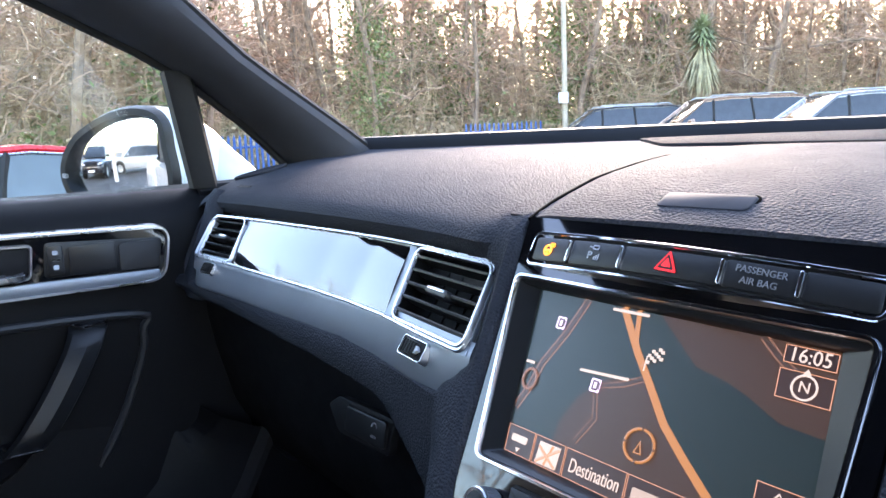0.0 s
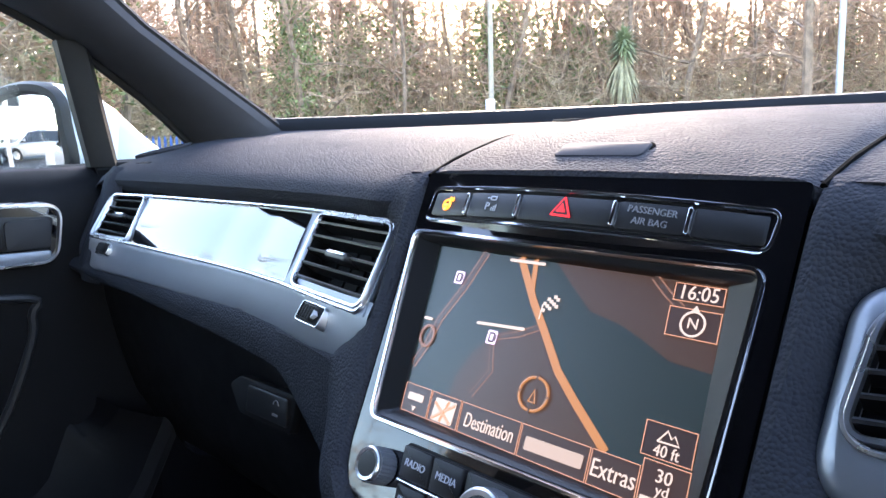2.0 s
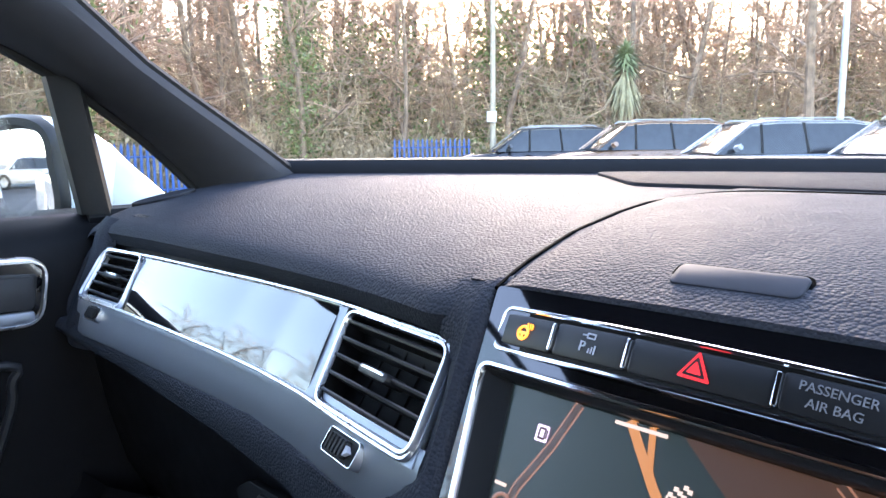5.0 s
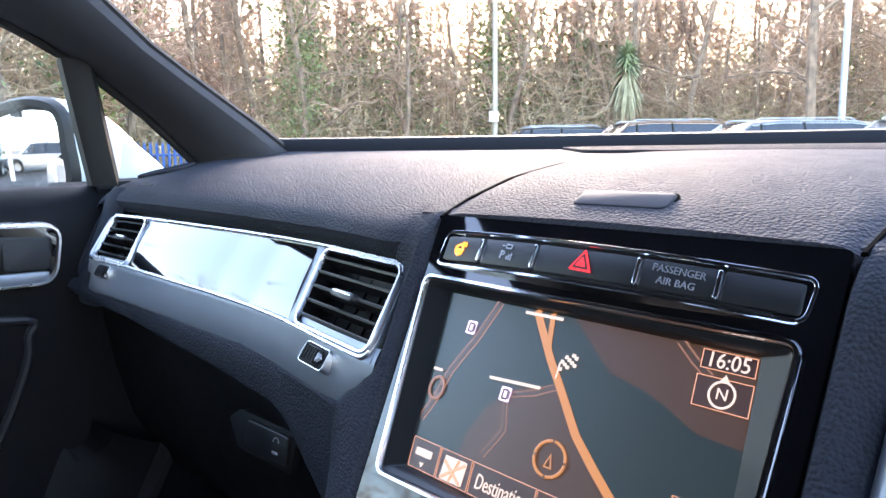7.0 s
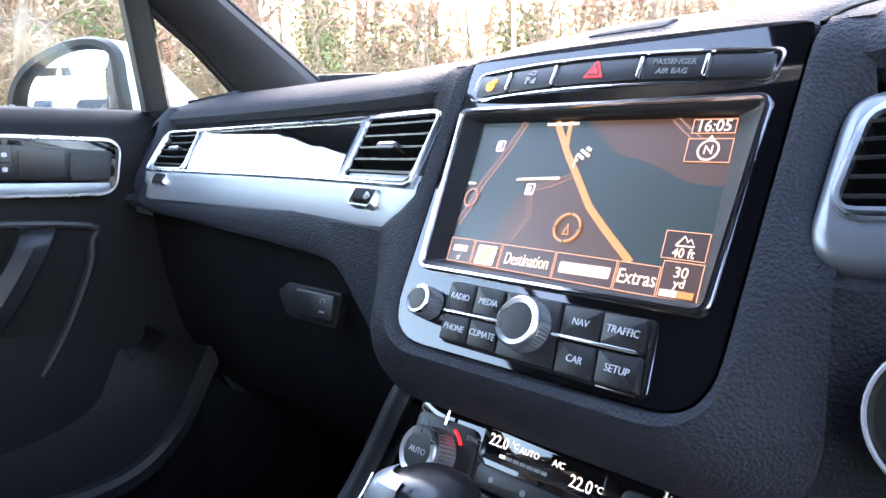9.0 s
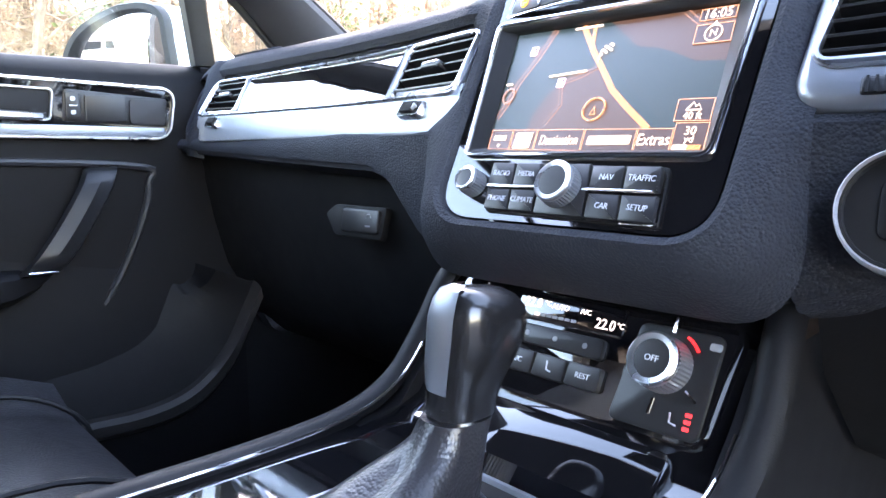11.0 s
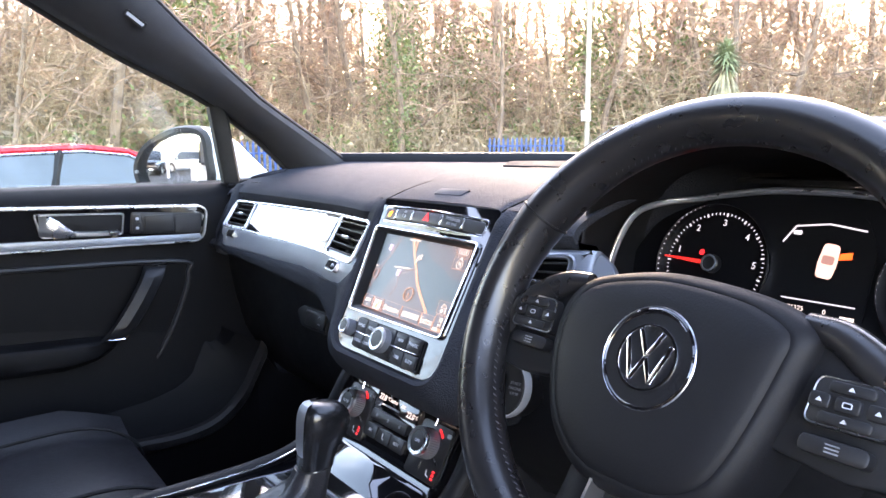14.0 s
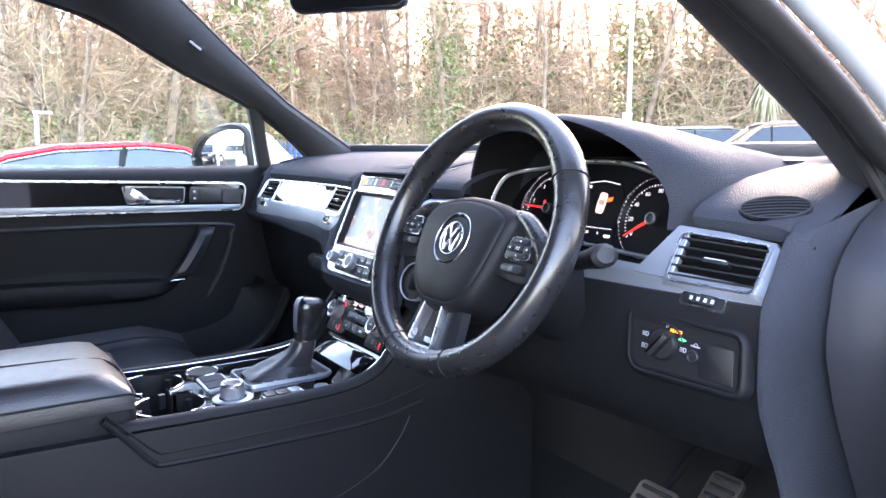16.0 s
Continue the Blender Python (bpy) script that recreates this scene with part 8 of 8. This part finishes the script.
kinds = [make_tree(11, 9.5, 0.11, 0, 0.10), make_tree(23, 10.0, 0.15, 0, 0.12, 0.3), make_tree(37, 7.5, 0.07, 0, 0.22, 0.2), make_tree(41, 10.0, 0.15, 14), make_tree(53, 8.5, 0.12, 11), make_tree(67, 9.5, 0.21, 0, 0.08, 0.75)]
words = ["slender bare tree at the wood's edge", "bare tree with spreading limbs in the wood", "thin leaning bare tree in the wood", "ivy-covered tree at the wood's edge", "tree half hidden in green ivy", "stout bare oak with wide level limbs"]
for t_, w_ in zip(kinds, words):
    tagged(t_, w_, "tree", "trees of the wood")
rnd = random.Random(5)
spots = []
for yaw, near, far, count in ((84, 18, 40, 20), (74, 19, 42, 22), (62, 22, 44, 24), (50, 25, 46, 27), (38, 27, 46, 29), (26, 27, 46, 29), (14, 27, 46, 25), (2, 29, 46, 12), (-12, 30, 46, 6)):
    for k in range(count):
        a = radians(yaw + rnd.uniform(-6.5, 6.5))
        d = near + (far - near) * (k + rnd.random()) / count
        spots.append((-math.sin(a) * d, math.cos(a) * d, d - near, yaw))
for yaw in range(20, 350, 16):
    if 108 < yaw < 345:
        a, d = radians(yaw), 80 if yaw < 240 else 40
        spots.append((-math.sin(a) * d, math.cos(a) * d, 9, yaw))
for k in range(40):
    a, d = radians(96 + k * 2.6), (29 if k < 22 else 40) + 8 * rnd.random()
    spots.append((-math.sin(a) * d, math.cos(a) * d, 9, 180))
spots += [(-7.6, 22.6, 1.0, 18), (-3.2, 25.5, 1.0, 8), (-25.0, 13.5, 1.0, 62)]
first = set()
for x, y, deep, yaw in spots:
    if 36 < yaw < 66 and deep < 9 and rnd.random() < 0.42:
        k = rnd.choice((3, 4))
    else:
        k = 5 if deep == 1.0 else rnd.choice((0, 0, 0, 1, 1, 2, 2, 2, 3 if rnd.random() < 0.3 else 1))
    sc = rnd.uniform(0.8, 1.2)
    m = Matrix.Translation((x, y, land(x, y))) @ pose(0, 0, 0, 0, 0, rnd.uniform(0, 360))
    if k in first:
        t_ = copy_thing(kinds[k], m)
    else:
        first.add(k)
        t_ = kinds[k]
        t_.matrix_world = m
    t_.scale = (sc, sc, sc * rnd.uniform(0.9, 1.15))
for k, t_ in enumerate(kinds):
    if k not in first:
        t_.matrix_world = Matrix.Translation((-30 + k, 34, land(-30, 34)))

# undergrowth along the wood's edge: dry stems, brambles, dead leaves
vs, fs = [], []
rnd = random.Random(9)
for _ in range(11000):
    yaw = radians(rnd.uniform(2, 92))
    base = interp(math.degrees(yaw), ((2, 28), (26, 27), (50, 24.5), (62, 21.5), (74, 18.5), (112, 18)))
    d = base + abs(rnd.gauss(0, 5.0))
    p = Vector((-math.sin(yaw) * d, math.cos(yaw) * d, 0))
    p.z = land(p.x, p.y)
    h = (0.6 + 1.0 * rnd.random() + 0.10 * (d - base)) * (0.7 + 0.6 * (0.5 + 0.5 * math.sin(yaw * 23) * math.cos(yaw * 9)))
    q = p + Vector((rnd.gauss(0, 0.5), rnd.gauss(0, 0.5), h))
    r = rnd.uniform(0.008, 0.02)
    stick(vs, fs, p, p.lerp(q, 0.55) + Vector((0, 0, 0.15 * h)), r, r * 0.8, 3)
    stick(vs, fs, p.lerp(q, 0.55) + Vector((0, 0, 0.15 * h)), q, r * 0.8, r * 0.4, 3)
    for _ in range(3):
        c = p.lerp(q, rnd.random()) + Vector((rnd.gauss(0, 0.2), rnd.gauss(0, 0.2), 0.1))
        a = Vector((rnd.uniform(-1, 1), rnd.uniform(-1, 1), rnd.uniform(-1, 1))).normalized() * rnd.uniform(0.05, 0.13)
        b = a.cross(Vector((rnd.uniform(-1, 1), rnd.uniform(-1, 1), 0.3))).normalized() * rnd.uniform(0.03, 0.06)
        k = len(vs)
        vs += [tuple(c - a), tuple(c + b), tuple(c + a), tuple(c - b)]
        fs.append((k, k + 1, k + 2, k + 3))
for _ in range(2600):
    yaw = radians(rnd.uniform(2, 92))
    base = interp(math.degrees(yaw), ((2, 28), (26, 27), (50, 25.5), (62, 22.5), (74, 19.5), (112, 19)))
    d = base + rnd.uniform(0, 18)
    p = Vector((-math.sin(yaw) * d, math.cos(yaw) * d, 0))
    p.z = land(p.x, p.y)
    h = rnd.uniform(2.0, 5.5)
    r = rnd.uniform(0.014, 0.028)
    q = p
    for k in range(4):
        n_ = q + Vector((rnd.gauss(0, 0.30), rnd.gauss(0, 0.30), h / 4))
        stick(vs, fs, q, n_, r * (1 - k * 0.2), r * (0.8 - k * 0.2), 3)
        for _ in range(4):
            o_ = q.lerp(n_, rnd.random())
            stick(vs, fs, o_, o_ + Vector((rnd.gauss(0, 0.50), rnd.gauss(0, 0.50), rnd.uniform(-0.25, 0.55))), r * 0.55, 0.008, 3)
        q = n_
tagged(from_lists("undergrowth", vs, fs, BRUSH), "dry brown undergrowth along the wood's edge", "undergrowth", "", "stuff")
# the wood behind, too far to tell its stems apart
vs, fs = [], []
for _ in range(1900):
    yaw = radians(rnd.uniform(-14, 92))
    base = interp(math.degrees(yaw), ((2, 28), (26, 27), (50, 25.5), (62, 22.5), (74, 19.5), (112, 19)))
    d = base + rnd.uniform(16, 40)
    p = Vector((-math.sin(yaw) * d, math.cos(yaw) * d, 0))
    p.z = land(p.x, p.y)
    h = rnd.uniform(5.0, 13.0)
    r = rnd.uniform(0.04, 0.10)
    q = p
    for k in range(4):
        n_ = q + Vector((rnd.gauss(0, 0.35), rnd.gauss(0, 0.35), h / 4))
        stick(vs, fs, q, n_, r * (1 - k * 0.2), r * (0.8 - k * 0.2), 3)
        for _ in range(6):
            o_ = q.lerp(n_, rnd.random())
            stick(vs, fs, o_, o_ + Vector((rnd.gauss(0, 1.1), rnd.gauss(0, 1.1), rnd.uniform(-0.6, 1.6))), r * 0.42, 0.018, 3)
        q = n_
tagged(from_lists("far_wood", vs, fs, TWIG), "far bare trunks and twigs deep in the wood", "wood", "", "stuff")
vs, fs = [], []
for _ in range(70):
    yaw = radians(rnd.uniform(6, 100))
    base = interp(math.degrees(yaw), ((2, 28.5), (26, 27.5), (50, 25), (62, 22), (74, 19), (112, 18.5)))
    d = base + rnd.uniform(0, 7)
    c = Vector((-math.sin(yaw) * d, math.cos(yaw) * d, 0))
    c.z = land(c.x, c.y) + rnd.uniform(0.3, 1.1)
    a, b = leaves(rnd, c, (0.7, 0.7, 0.55), 420, 0.085)
    fs += [tuple(i + len(vs) for i in f) for f in b]
    vs += a
tagged(from_lists("evergreen_scrub", vs, fs, IVY), "patches of evergreen scrub and ivy among the trees", "shrubs", "", "stuff")

# spiky cordyline palm
z0 = land(-12.02, 19.61)
pt = thing("palm_tree", (-12.02, 19.61, z0), "spiky green cordyline palm with drooping dead leaves", "palm tree")
part("trunk", tube([(-12.02, 19.61, z0 - 0.1), (-12.04, 19.61, 1.4), (-12.02, 19.61, 3.81)], [0.16, 0.13, 0.12], 10), BARK, pt)
for nm, count, lo, hi, ln_, mt_ in (("leaf_head", 520, -30, 85, 0.62, PALMLEAF), ("drooping_leaves", 520, -86, -48, 1.05, mat("dead_palm_leaves", (0.32, 0.28, 0.16), 0.8, var=0.4))):
    vs, fs = [], []
    for _ in range(count):
        a, e = rnd.uniform(0, 2 * math.pi), radians(rnd.uniform(lo, hi))
        d = Vector((math.cos(a) * math.cos(e), math.sin(a) * math.cos(e), math.sin(e)))
        side = d.cross(Vector((0, 0, 1))).normalized() * 0.025
        o = Vector((-12.02, 19.61, (3.83 if nm == "leaf_head" else 3.46) + rnd.uniform(-0.28, 0.20)))
        l_ = ln_ * rnd.uniform(0.7, 1.15)
        mid_ = o + d * l_ * 0.55
        tip = o + d * l_ - Vector((0, 0, 0.22 * l_))
        k = len(vs)
        vs += [tuple(o - side), tuple(o + side), tuple(mid_ + side * 1.3), tuple(mid_ - side * 1.3), tuple(tip)]
        fs += [(k, k + 1, k + 2, k + 3), (k + 3, k + 2, k + 4)]
    ob = from_lists(nm, [tuple(Vector(v) - Vector((-12.02, 19.61, z0))) for v in vs], fs, mt_, pt)
